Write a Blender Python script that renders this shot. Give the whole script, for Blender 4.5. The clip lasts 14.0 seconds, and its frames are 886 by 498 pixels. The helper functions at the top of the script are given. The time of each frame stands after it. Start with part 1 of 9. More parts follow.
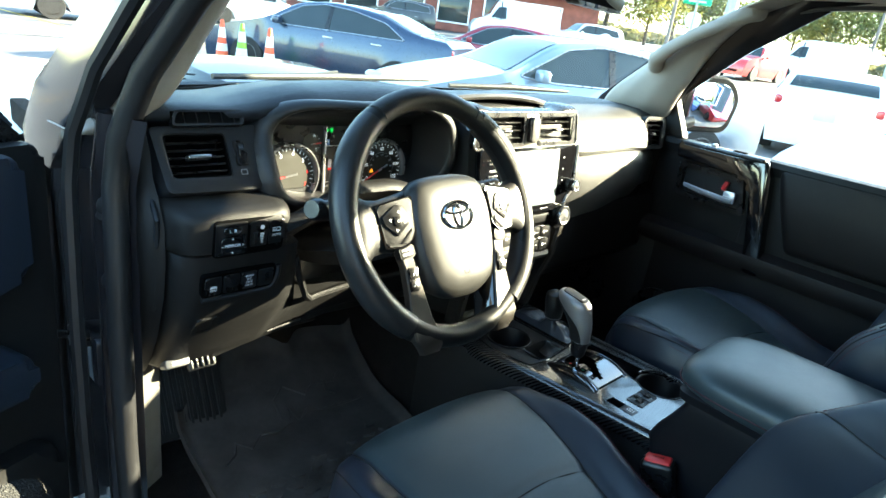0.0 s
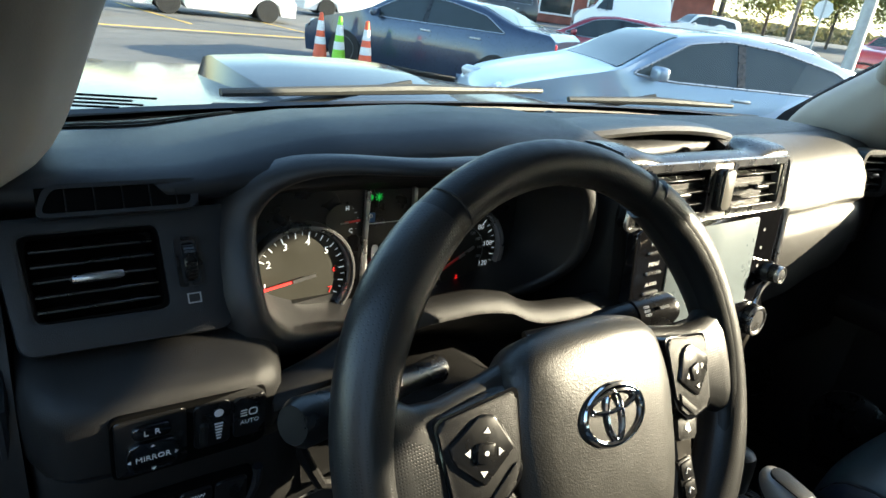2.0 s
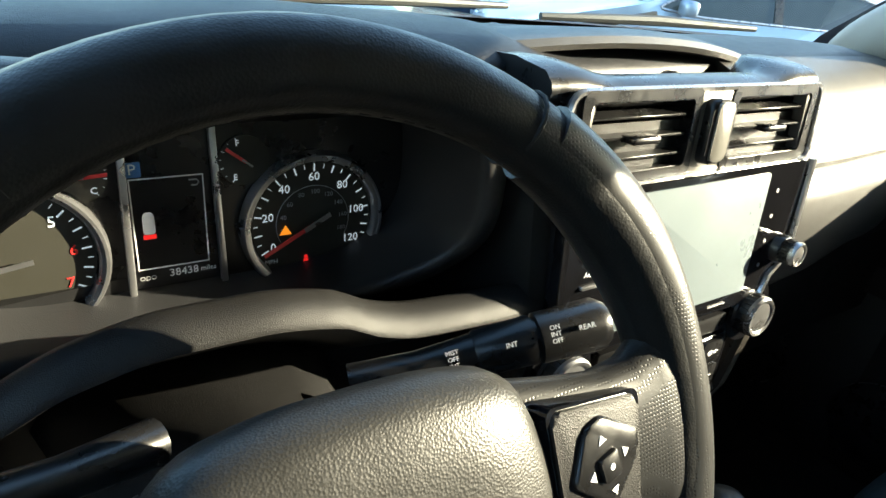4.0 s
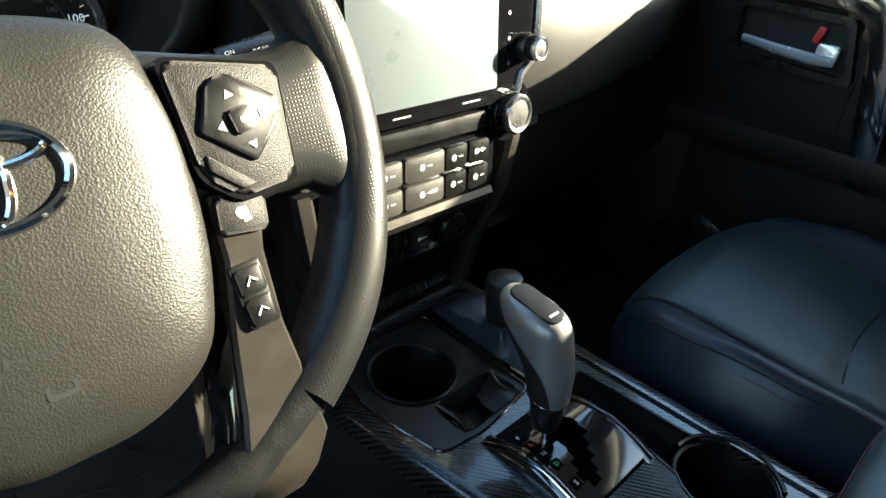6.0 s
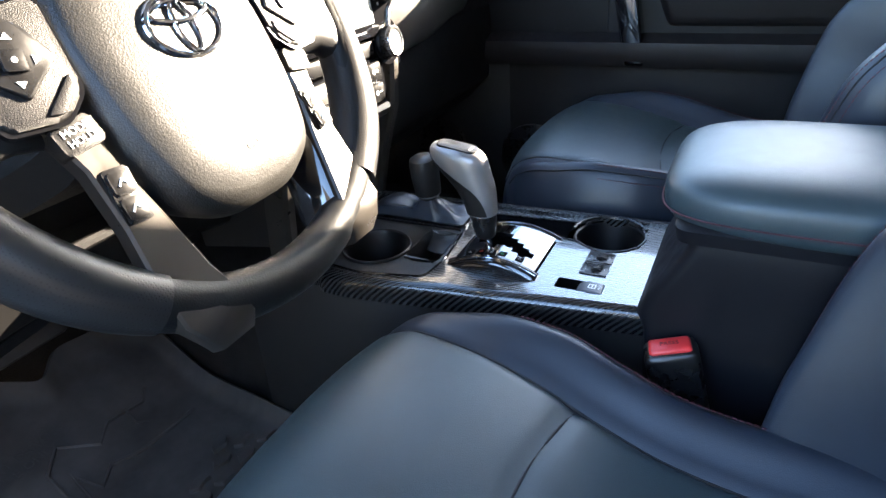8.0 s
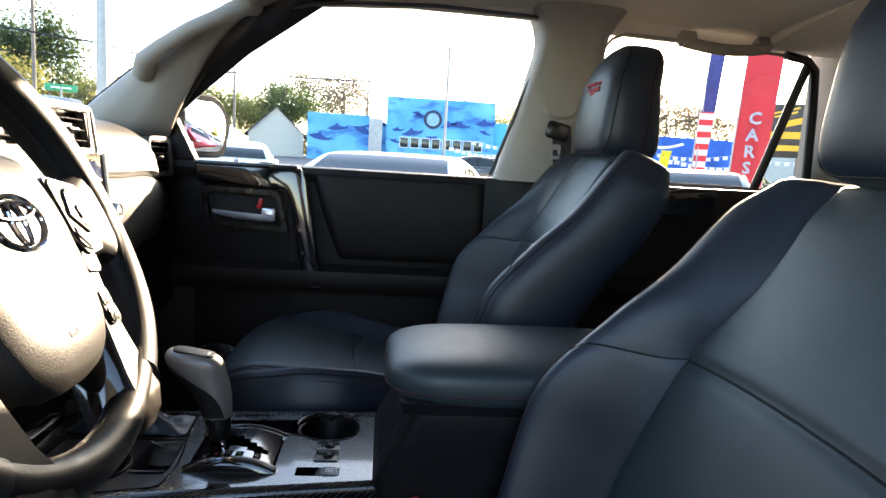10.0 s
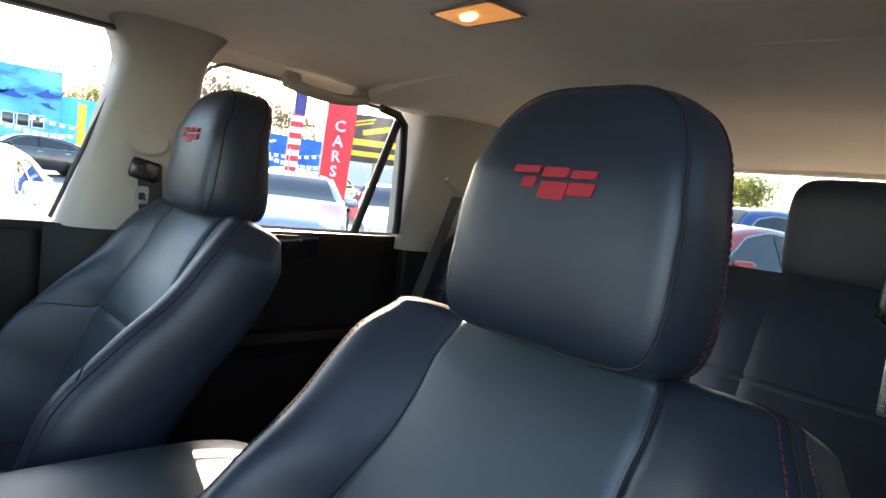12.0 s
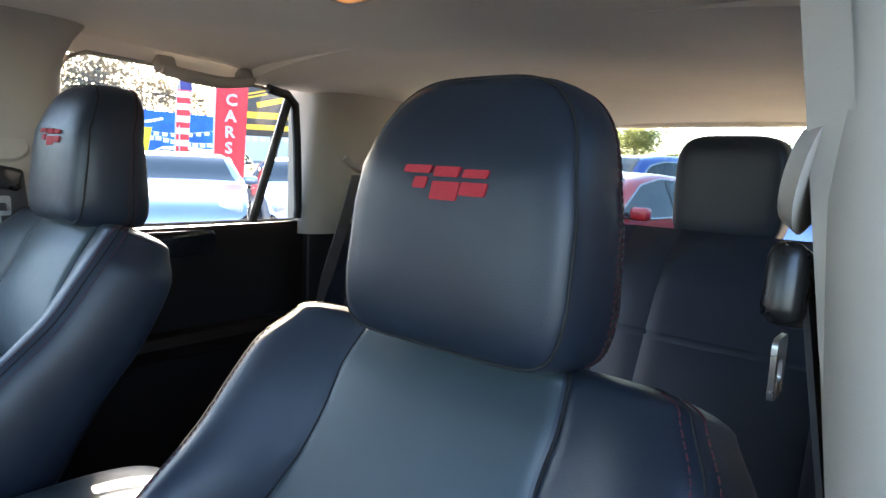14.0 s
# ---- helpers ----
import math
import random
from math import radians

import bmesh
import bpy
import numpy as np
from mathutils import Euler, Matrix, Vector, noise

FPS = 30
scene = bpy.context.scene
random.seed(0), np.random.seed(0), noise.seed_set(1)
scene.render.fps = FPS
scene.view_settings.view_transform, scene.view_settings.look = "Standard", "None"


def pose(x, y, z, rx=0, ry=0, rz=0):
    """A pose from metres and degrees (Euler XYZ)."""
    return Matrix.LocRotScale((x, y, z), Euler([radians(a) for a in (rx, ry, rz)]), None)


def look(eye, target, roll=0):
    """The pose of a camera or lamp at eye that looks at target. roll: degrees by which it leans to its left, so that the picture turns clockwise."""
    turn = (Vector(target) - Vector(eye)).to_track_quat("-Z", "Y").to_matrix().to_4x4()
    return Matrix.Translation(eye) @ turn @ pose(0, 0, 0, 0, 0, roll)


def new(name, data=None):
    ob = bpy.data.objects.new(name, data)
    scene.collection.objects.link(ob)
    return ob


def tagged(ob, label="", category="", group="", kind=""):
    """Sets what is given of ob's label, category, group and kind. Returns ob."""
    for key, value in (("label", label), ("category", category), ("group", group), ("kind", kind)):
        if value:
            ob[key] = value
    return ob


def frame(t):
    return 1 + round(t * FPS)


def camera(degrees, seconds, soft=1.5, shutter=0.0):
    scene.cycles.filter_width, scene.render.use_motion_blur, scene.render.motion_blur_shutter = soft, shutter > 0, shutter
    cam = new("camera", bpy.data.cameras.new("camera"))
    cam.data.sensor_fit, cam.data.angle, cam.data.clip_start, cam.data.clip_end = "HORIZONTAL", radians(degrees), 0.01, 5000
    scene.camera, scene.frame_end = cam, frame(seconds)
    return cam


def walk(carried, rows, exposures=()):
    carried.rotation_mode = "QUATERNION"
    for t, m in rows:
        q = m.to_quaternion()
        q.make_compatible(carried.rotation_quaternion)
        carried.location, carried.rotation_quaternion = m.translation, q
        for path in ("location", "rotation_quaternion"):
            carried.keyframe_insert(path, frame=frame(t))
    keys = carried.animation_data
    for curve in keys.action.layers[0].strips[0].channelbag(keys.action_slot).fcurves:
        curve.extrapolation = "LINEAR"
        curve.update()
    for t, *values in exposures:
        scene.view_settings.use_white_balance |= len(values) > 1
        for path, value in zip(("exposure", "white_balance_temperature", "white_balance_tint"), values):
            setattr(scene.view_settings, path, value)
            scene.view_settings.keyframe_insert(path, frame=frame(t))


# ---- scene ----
cam = camera(71.0, 14.0)
EXPOSURES = ((0.0, 3.6, 6600, -4), (1.0, 2.9, 7000, 4), (2.0, 2.42, 6700, 3), (4.5, 2.9, 6600, 0), (5.5, 2.75, 6500, 2), (6.0, 3.1, 6500, 0), (6.5, 3.7, 6400, 0), (7.0, 4.65, 6400, 8), (9.5, 3.48, 7200, 16), (10.5, 2.65, 7500, 16), (11.5, 3.12, 7300, 18), (12.5, 3.48, 7400, 16), (14.0, 3.58, 6600, 16))
PATH = [
    (0, (-1.012, -0.001, 1.472), (0.338, 1.3, 0.775), 8.3),
    (0.5, (-0.913, 0.081, 1.479), (0.349, 1.458, 0.763), 8.2),
    (1, (-0.832, 0.139, 1.474), (0.341, 1.583, 0.74), 7.4),
    (1.5, (-0.772, 0.24, 1.475), (0.357, 1.711, 0.728), 7.2),
    (2, (-0.695, 0.391, 1.456), (0.428, 1.863, 0.701), 7.8),
    (2.2, (-0.675, 0.458, 1.454), (0.45, 1.929, 0.699), 8.4),
    (4.3, (-0.424, 0.494, 1.398), (0.609, 1.933, 0.47), 7.8),
    (4.5, (-0.416, 0.464, 1.402), (0.619, 1.904, 0.477), 7.7),
    (5, (-0.403, 0.404, 1.393), (0.668, 1.805, 0.449), 7.5),
    (5.5, (-0.384, 0.368, 1.354), (0.786, 1.652, 0.363), 6.2),
    (6, (-0.394, 0.337, 1.308), (0.846, 1.528, 0.288), 4.7),
    (6.5, (-0.42, 0.304, 1.228), (0.877, 1.4, 0.172), 1.3),
    (7, (-0.451, 0.268, 1.201), (0.894, 1.294, 0.134), -2.0),
    (7.2, (-0.477, 0.259, 1.211), (0.892, 1.254, 0.146), -3.3),
    (9.3, (-0.925, 0.265, 1.273), (0.992, 0.571, 0.793), -0.4),
    (9.5, (-0.893, 0.289, 1.261), (1.056, 0.465, 0.85), 0.6),
    (10, (-0.827, 0.346, 1.259), (1.145, 0.147, 0.996), 3.5),
    (10.5, (-0.749, 0.361, 1.289), (1.104, -0.373, 1.119), 6.6),
    (11, (-0.699, 0.331, 1.324), (0.971, -0.76, 1.169), 7.7),
    (11.5, (-0.682, 0.327, 1.352), (0.88, -0.91, 1.181), 7.4),
    (12, (-0.676, 0.316, 1.377), (0.804, -1.018, 1.204), 6.8),
    (12.5, (-0.667, 0.306, 1.393), (0.728, -1.115, 1.204), 5.4),
    (13, (-0.656, 0.307, 1.414), (0.67, -1.174, 1.197), 4.1),
    (13.5, (-0.647, 0.313, 1.42), (0.634, -1.204, 1.175), 3.0),
    (14, (-0.666, 0.292, 1.407), (0.597, -1.236, 1.145), 2.5),
]
walk(cam, [(t, look(eye, target, roll)) for t, eye, target, roll in PATH], EXPOSURES)

# ---- world and light ----
SUN_AZ, SUN_EL = 64.5, 16.7          # from the rear right of the car
world = bpy.data.worlds.new("sky")
scene.world = world
world.use_nodes = True
wn = world.node_tree
sky = wn.nodes.new("ShaderNodeTexSky")
sky.sky_type = "NISHITA"
sky.sun_disc = False
sky.sun_elevation = radians(SUN_EL)
sky.sun_rotation = radians(180 - SUN_AZ)
sky.air_density, sky.dust_density, sky.ozone_density = 1.0, 0.9, 2.0
wn.nodes["Background"].inputs["Strength"].default_value = 0.15
wn.links.new(sky.outputs[0], wn.nodes["Background"].inputs["Color"])
sun = new("sun", bpy.data.lights.new("sun", "SUN"))
sun.data.energy, sun.data.angle, sun.data.color = 4.5, radians(0.5), (1.0, 0.86, 0.66)
SUN_DIR = Vector((math.sin(radians(SUN_AZ)) * math.cos(radians(SUN_EL)), -math.cos(radians(SUN_AZ)) * math.cos(radians(SUN_EL)), math.sin(radians(SUN_EL))))
sun.matrix_world = look(SUN_DIR * 60, (0, 0, 0))


# ---- materials ----
def nodes_of(name):
    m = bpy.data.materials.new(name)
    m.use_nodes = True
    t = m.node_tree
    return m, t, t.nodes["Principled BSDF"]


def coords(t, scale=(1, 1, 1), kind="Object"):
    c = t.nodes.new("ShaderNodeTexCoord")
    mp = t.nodes.new("ShaderNodeMapping")
    mp.inputs["Scale"].default_value = scale
    t.links.new(c.outputs[kind], mp.inputs[0])
    return mp.outputs[0]


def noise_tex(t, vec, scale, detail=4.0, rough=0.6):
    n = t.nodes.new("ShaderNodeTexNoise")
    n.inputs["Scale"].default_value, n.inputs["Detail"].default_value, n.inputs["Roughness"].default_value = scale, detail, rough
    t.links.new(vec, n.inputs["Vector"])
    return n.outputs["Fac"]


def ramp(t, fac, a, b, lo=0.3, hi=0.7):
    r = t.nodes.new("ShaderNodeMapRange")
    r.inputs["From Min"].default_value, r.inputs["From Max"].default_value = lo, hi
    r.inputs["To Min"].default_value, r.inputs["To Max"].default_value = a, b
    t.links.new(fac, r.inputs["Value"])
    return r.outputs[0]


def mix(t, fac, a, b):
    x = t.nodes.new("ShaderNodeMix")
    x.data_type = "RGBA"
    t.links.new(fac, x.inputs[0])
    for i, v in ((6, a), (7, b)):
        if isinstance(v, tuple):
            x.inputs[i].default_value = (*v, 1)
        else:
            t.links.new(v, x.inputs[i])
    return x.outputs[2]


def bump(t, p, height, strength=0.2, dist=0.001, prev=None):
    b = t.nodes.new("ShaderNodeBump")
    b.inputs["Strength"].default_value, b.inputs["Distance"].default_value = strength, dist
    t.links.new(height, b.inputs["Height"])
    if prev is not None:
        t.links.new(prev, b.inputs["Normal"])
    t.links.new(b.outputs[0], p.inputs["Normal"])
    return b.outputs[0]


def surface(name, col, rough=0.5, metal=0.0, var=0.25, vscale=6.0, grain=900.0, gstr=0.25, gdist=0.0004, coat=0.0, spec=0.5, rvar=0.08, cell=False, sheen=0.0):
    """A plain surface with colour drift, fine grain relief and uneven gloss."""
    m, t, p = nodes_of(name)
    v = coords(t)
    n1 = noise_tex(t, v, vscale)
    dark = tuple(c * (1 - var) for c in col)
    lite = tuple(min(1, c * (1 + var)) for c in col)
    t.links.new(mix(t, ramp(t, n1, 0, 1), dark, lite), p.inputs["Base Color"])
    n2 = noise_tex(t, v, vscale * 7)
    t.links.new(ramp(t, n2, max(0.02, rough - rvar), min(1, rough + rvar)), p.inputs["Roughness"])
    p.inputs["Metallic"].default_value = metal
    p.inputs["Coat Weight"].default_value = coat
    p.inputs["Coat Roughness"].default_value = 0.05
    p.inputs["Specular IOR Level"].default_value = spec
    p.inputs["Sheen Weight"].default_value = sheen
    if gstr:
        if cell:
            vo = t.nodes.new("ShaderNodeTexVoronoi")
            vo.inputs["Scale"].default_value = grain
            t.links.new(v, vo.inputs["Vector"])
            bump(t, p, vo.outputs["Distance"], gstr, gdist)
        else:
            bump(t, p, noise_tex(t, v, grain, 2), gstr, gdist)
    return m


def glow(name, col, power):
    m, t, p = nodes_of(name)
    p.inputs["Base Color"].default_value = (*col, 1)
    p.inputs["Emission Color"].default_value = (*col, 1)
    p.inputs["Emission Strength"].default_value = power
    p.inputs["Roughness"].default_value = 0.4
    return m


PLASTIC = surface("black_grained_plastic", (0.011, 0.0107, 0.0107), 0.48, spec=0.25, rvar=0.04, grain=1400, gstr=0.4, gdist=0.0005, cell=True)
PAD = surface("soft_dash_skin", (0.0105, 0.0118, 0.0145), 0.46, spec=0.33, var=0.10, rvar=0.02, vscale=5, grain=1400, gstr=0.35, gdist=0.0005, cell=True)
FASCIA = surface("charcoal_dash_plastic", (0.040, 0.039, 0.037), 0.44, var=0.06, rvar=0.02, grain=1300, gstr=0.4, gdist=0.0004, cell=True)
HOODSKIN = surface("gauge_hood_skin", (0.020, 0.020, 0.021), 0.42, var=0.06, rvar=0.02, grain=1300, gstr=0.35, gdist=0.0004, cell=True)
DIAL = surface("matt_dial_face", (0.022, 0.021, 0.015), 0.55, var=0.05, gstr=0)
SMOOTH = surface("smooth_black_plastic", (0.007, 0.007, 0.0075), 0.30, gstr=0.06, grain=500)
# Near black; in vents, trays and pockets it stands in for their shade.
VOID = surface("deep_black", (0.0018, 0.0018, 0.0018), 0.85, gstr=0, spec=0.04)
KNOBSILVER = surface("satin_silver_lacquer", (0.31, 0.30, 0.29), 0.33, metal=0.55, var=0.04, rvar=0.03, gstr=0)
CUPBLACK = surface("dark_cup_plastic", (0.0035, 0.0035, 0.004), 0.4, spec=0.25, gstr=0.1, grain=900)
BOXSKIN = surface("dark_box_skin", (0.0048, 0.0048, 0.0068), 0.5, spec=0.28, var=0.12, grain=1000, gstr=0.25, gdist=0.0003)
TRAYP = surface("dark_console_plastic", (0.0085, 0.0085, 0.009), 0.36, grain=1300, gstr=0.3, gdist=0.0004, cell=True)
GLOSS = surface("piano_black", (0.006, 0.006, 0.007), 0.08, coat=1.0, gstr=0, rvar=0.03)
LEATHER = surface("black_leather", (0.0130, 0.0185, 0.0290), 0.40, vscale=9, var=0.12, grain=1000, spec=0.45, gstr=0.25, gdist=0.0004, cell=True, rvar=0.03)
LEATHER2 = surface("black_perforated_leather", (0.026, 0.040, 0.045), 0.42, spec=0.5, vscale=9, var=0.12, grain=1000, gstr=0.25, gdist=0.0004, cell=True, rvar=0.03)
WRAP = surface("wheel_leather", (0.0080, 0.0086, 0.0092), 0.40, spec=0.28, vscale=14, grain=800, gstr=0.22, gdist=0.0005, cell=True)


def perforated(name, col, rough, pitch):
    """Leather with rows of small punched holes."""
    m, t, p = nodes_of(name)
    v = coords(t, (1 / pitch, 1 / pitch, 1 / pitch))
    vo = t.nodes.new("ShaderNodeTexVoronoi")
    vo.inputs["Randomness"].default_value = 0.12
    vo.inputs["Scale"].default_value = 1.0
    t.links.new(v, vo.inputs["Vector"])
    hole = ramp(t, vo.outputs["Distance"], 0, 1, 0.18, 0.34)
    n = noise_tex(t, coords(t), 14)
    base = mix(t, ramp(t, n, 0, 1), tuple(c * 0.8 for c in col), tuple(c * 1.2 for c in col))
    t.links.new(mix(t, hole, tuple(c * 0.25 for c in col), base), p.inputs["Base Color"])
    p.inputs["Roughness"].default_value = rough
    bump(t, p, hole, 0.25, 0.0004)
    return m


GRIP = perforated("perforated_grip_leather", (0.0135, 0.0138, 0.0142), 0.36, 0.0021)
HUB = surface("airbag_cover_skin", (0.0150, 0.0145, 0.0130), 0.42, spec=0.6, var=0.08, rvar=0.03, grain=900, gstr=0.26, gdist=0.0006, cell=True)
DOORPAD = surface("door_pad_skin", (0.0100, 0.0080, 0.0078), 0.5, grain=700, gstr=0.3, gdist=0.0005, cell=True, spec=0.25)
LOWERDOOR = surface("grained_lower_door_plastic", (0.0085, 0.0070, 0.0068), 0.55, grain=900, gstr=0.4, gdist=0.0005, cell=True, spec=0.2)
SEAM = surface("seam_shadow", (0.008, 0.008, 0.009), 0.8, gstr=0)
REDTHREAD = surface("red_thread", (0.075, 0.014, 0.021), 0.8, gstr=0)
CHROME = surface("chrome", (0.75, 0.75, 0.77), 0.08, metal=1.0, var=0.03, gstr=0, rvar=0.03)
SATIN = surface("satin_silver", (0.42, 0.42, 0.43), 0.3, metal=0.9, var=0.08, gstr=0.05, grain=1500)
BRIGHT = surface("bright_metal", (0.80, 0.80, 0.82), 0.22, metal=0.6, var=0.03, gstr=0)
PALEPLATE = surface("pale_satin_plastic", (0.17, 0.165, 0.15), 0.36, metal=0.3, var=0.05, rvar=0.03, gstr=0)
GUNMETAL = surface("dark_satin_metal", (0.037, 0.033, 0.0285), 0.34, metal=0.45, var=0.15, gstr=0.08, grain=2200)
LINER = surface("grey_headliner_cloth", (0.78, 0.71, 0.62), 0.95, vscale=3, var=0.06, grain=380, gstr=0.6, gdist=0.001, sheen=0.1)
TRIM = surface("light_grey_trim", (0.34, 0.305, 0.265), 0.6, var=0.05, grain=900, gstr=0.3)
CARPET = surface("black_carpet", (0.020, 0.0175, 0.016), 0.98, spec=0.1, vscale=20, grain=420, gstr=1.0, gdist=0.003)
RUBBER = surface("black_rubber_mat", (0.056, 0.051, 0.047), 0.65, spec=0.35, vscale=12, var=0.4, grain=700, gstr=0.5, gdist=0.0006)
GREYSEAL = surface("grey_window_seal", (0.06, 0.06, 0.062), 0.5, grain=600, gstr=0.2)
SEAL = surface("rubber_seal", (0.012, 0.012, 0.013), 0.45, grain=600, gstr=0.2)
PAINT = surface("dark_grey_metallic_paint", (0.030, 0.029, 0.033), 0.12, metal=0.25, var=0.06, rvar=0.02, gstr=0, spec=0.45)
WHITE = surface("white_print", (0.75, 0.75, 0.75), 0.5, var=0.03, gstr=0)
GREYPRINT = surface("grey_print", (0.32, 0.32, 0.33), 0.5, var=0.03, gstr=0)
RED = surface("red_plastic", (0.62, 0.03, 0.03), 0.35, var=0.08, gstr=0)
REDSTITCH = surface("red_embroidery", (0.38, 0.015, 0.025), 0.75, var=0.15, grain=900, gstr=0.8, gdist=0.0008)
BELT = surface("grey_webbing", (0.03, 0.03, 0.033), 0.7, grain=500, gstr=0.6)
GREENLAMP = glow("green_lamp", (0.02, 0.6, 0.08), 0.10)
BACKLIT = glow("backlit_numerals", (0.85, 0.92, 1.0), 0.055)
REDLAMP = glow("red_lamp", (0.9, 0.02, 0.02), 0.10)
AMBERLAMP = glow("amber_lamp", (1.0, 0.3, 0.02), 0.12)
BULB = glow("warm_bulb", (1.0, 0.55, 0.2), 1.2)


def glass_mat(name, tint=(0.9, 0.95, 0.94), rough=0.0):
    m, t, p = nodes_of(name)
    t.nodes.remove(p)
    g, tr, mx, fr = (t.nodes.new("ShaderNode" + k) for k in ("BsdfGlossy", "BsdfTransparent", "MixShader", "Fresnel"))
    g.inputs["Roughness"].default_value = rough
    tr.inputs["Color"].default_value = (*tint, 1)
    fr.inputs["IOR"].default_value = 1.45
    t.links.new(fr.outputs[0], mx.inputs[0])
    t.links.new(tr.outputs[0], mx.inputs[1])
    t.links.new(g.outputs[0], mx.inputs[2])
    t.links.new(mx.outputs[0], t.nodes["Material Output"].inputs[0])
    return m


GLASS = glass_mat("clear_glass")
TINT = glass_mat("tinted_glass", (0.62, 0.68, 0.68))


def carbon_mat():
    m, t, p = nodes_of("carbon_weave")
    v = coords(t, (125, 85, 70))
    fac = []
    for band, sc in (("DIAGONAL", 1.0), ("Y", 2.6)):
        w = t.nodes.new("ShaderNodeTexWave")
        w.wave_type, w.bands_direction = "BANDS", band
        w.inputs["Scale"].default_value = sc
        t.links.new(v, w.inputs["Vector"])
        fac.append(w.outputs["Fac"])
    cross = ramp(t, fac[1], 0.0, 0.22, 0.3, 0.7)
    twill = mix(t, fac[0], (0.003, 0.003, 0.0035), (0.017, 0.0185, 0.020))
    t.links.new(mix(t, cross, twill, (0.006, 0.006, 0.007)), p.inputs["Base Color"])
    t.links.new(ramp(t, fac[0], 0.18, 0.34), p.inputs["Roughness"])
    p.inputs["Coat Weight"].default_value = 0.8
    p.inputs["Coat Roughness"].default_value = 0.05
    return m


CARBON = carbon_mat()


def ground_mat():
    m, t, p = nodes_of("worn_asphalt")
    v = coords(t)
    a, b, c = noise_tex(t, v, 0.18, 5), noise_tex(t, v, 2.2, 6), noise_tex(t, v, 60, 3)
    base = mix(t, ramp(t, a, 0, 1, 0.35, 0.65), (0.10, 0.098, 0.095), (0.16, 0.155, 0.15))
    base = mix(t, ramp(t, b, 0, 0.6, 0.5, 0.75), base, (0.07, 0.07, 0.07))
    t.links.new(base, p.inputs["Base Color"])
    p.inputs["Roughness"].default_value = 0.9
    bump(t, p, c, 0.5, 0.01)
    return m


ASPHALT = ground_mat()


# ---- mesh helpers ----
def smooth_mesh(bm, angle=38):
    bm.normal_update()
    lim = radians(angle)
    for f in bm.faces:
        f.smooth = True
    for e in bm.edges:
        e.smooth = not (len(e.link_faces) == 2 and e.calc_face_angle(0) > lim)


def part(name, bm, material, parent=None, label="", m=None, angle=38):
    """Links a bmesh as one mesh object under a thing or a part."""
    smooth_mesh(bm, angle)
    me = bpy.data.meshes.new(name)
    bm.to_mesh(me)
    bm.free()
    me.materials.append(material)
    ob = new(name, me)
    if m is not None:
        ob.matrix_basis = m
    if parent is not None:
        ob.parent = parent
    if label:
        ob["label"] = label
    return ob


def thing(name, label, category, group="", kind="", m=None):
    ob = new(name)
    if m is not None:
        ob.matrix_basis = m
    return tagged(ob, label, category, group, kind)


def absorb(bm, t, m=None):
    """Moves the shape t by m, and joins it to bm."""
    if m is not None:
        bmesh.ops.transform(t, matrix=m, verts=t.verts)
        if m.to_3x3().determinant() < 0:
            bmesh.ops.reverse_faces(t, faces=t.faces[:])
    me = bpy.data.meshes.new("tmp")
    t.to_mesh(me)
    t.free()
    bm.from_mesh(me)
    bpy.data.meshes.remove(me)
    return bm


def box(bm, sx, sy, sz, m=None, bev=0.003, seg=2):
    t = bmesh.new()
    bmesh.ops.create_cube(t, size=1.0)
    for v in t.verts:
        v.co = Vector((v.co.x * sx, v.co.y * sy, v.co.z * sz))
    if bev > 0:
        bmesh.ops.bevel(t, geom=t.edges[:], offset=min(bev, 0.45 * min(sx, sy, sz)), segments=seg, profile=0.5, affect="EDGES")
    return absorb(bm, t, m)


def fillet(pts, r, n=4):
    """Round a polygon's corners by r."""
    out, k = [], len(pts)
    for i in range(k):
        p, a, b = Vector(pts[i]), Vector(pts[i - 1]), Vector(pts[(i + 1) % k])
        u, v = (a - p), (b - p)
        d = min(r, u.length * 0.45, v.length * 0.45)
        p0, p1 = p + u.normalized() * d, p + v.normalized() * d
        for j in range(n + 1):
            s = j / n
            out.append(tuple((1 - s) ** 2 * p0 + 2 * s * (1 - s) * p + s * s * p1))
    return out


def prism(bm, pts, z0, z1, m=None, bev=0.002, seg=2):
    """A polygon in the local xy-plane drawn out from z0 to z1, its z1 rim rounded."""
    t = bmesh.new()
    if sum(p[0] * q[1] - q[0] * p[1] for p, q in zip(pts, pts[1:] + pts[:1])) < 0:
        pts = pts[::-1]
    lo = [t.verts.new((x, y, z0)) for x, y in pts]
    hi = [t.verts.new((x, y, z1)) for x, y in pts]
    n = len(pts)
    for i in range(n):
        t.faces.new((lo[i], lo[(i + 1) % n], hi[(i + 1) % n], hi[i]))
    t.faces.new(lo[::-1])
    top = t.faces.new(hi)
    if bev > 0:
        bmesh.ops.bevel(t, geom=list(top.edges), offset=bev, segments=seg, profile=0.5, affect="EDGES", clamp_overlap=True)
    return absorb(bm, t, m)


def ring_prism(bm, outer, inner, z0, z1, m=None):
    """A frame between two outlines with the same number of points."""
    t = bmesh.new()
    n = len(outer)
    V = [[t.verts.new((x, y, z)) for x, y in o] for o, z in ((outer, z0), (outer, z1), (inner, z1), (inner, z0))]
    for k in range(4):
        a, b = V[k], V[(k + 1) % 4]
        for i in range(n):
            t.faces.new((a[i], a[(i + 1) % n], b[(i + 1) % n], b[i]))
    bmesh.ops.recalc_face_normals(t, faces=t.faces[:])
    return absorb(bm, t, m)


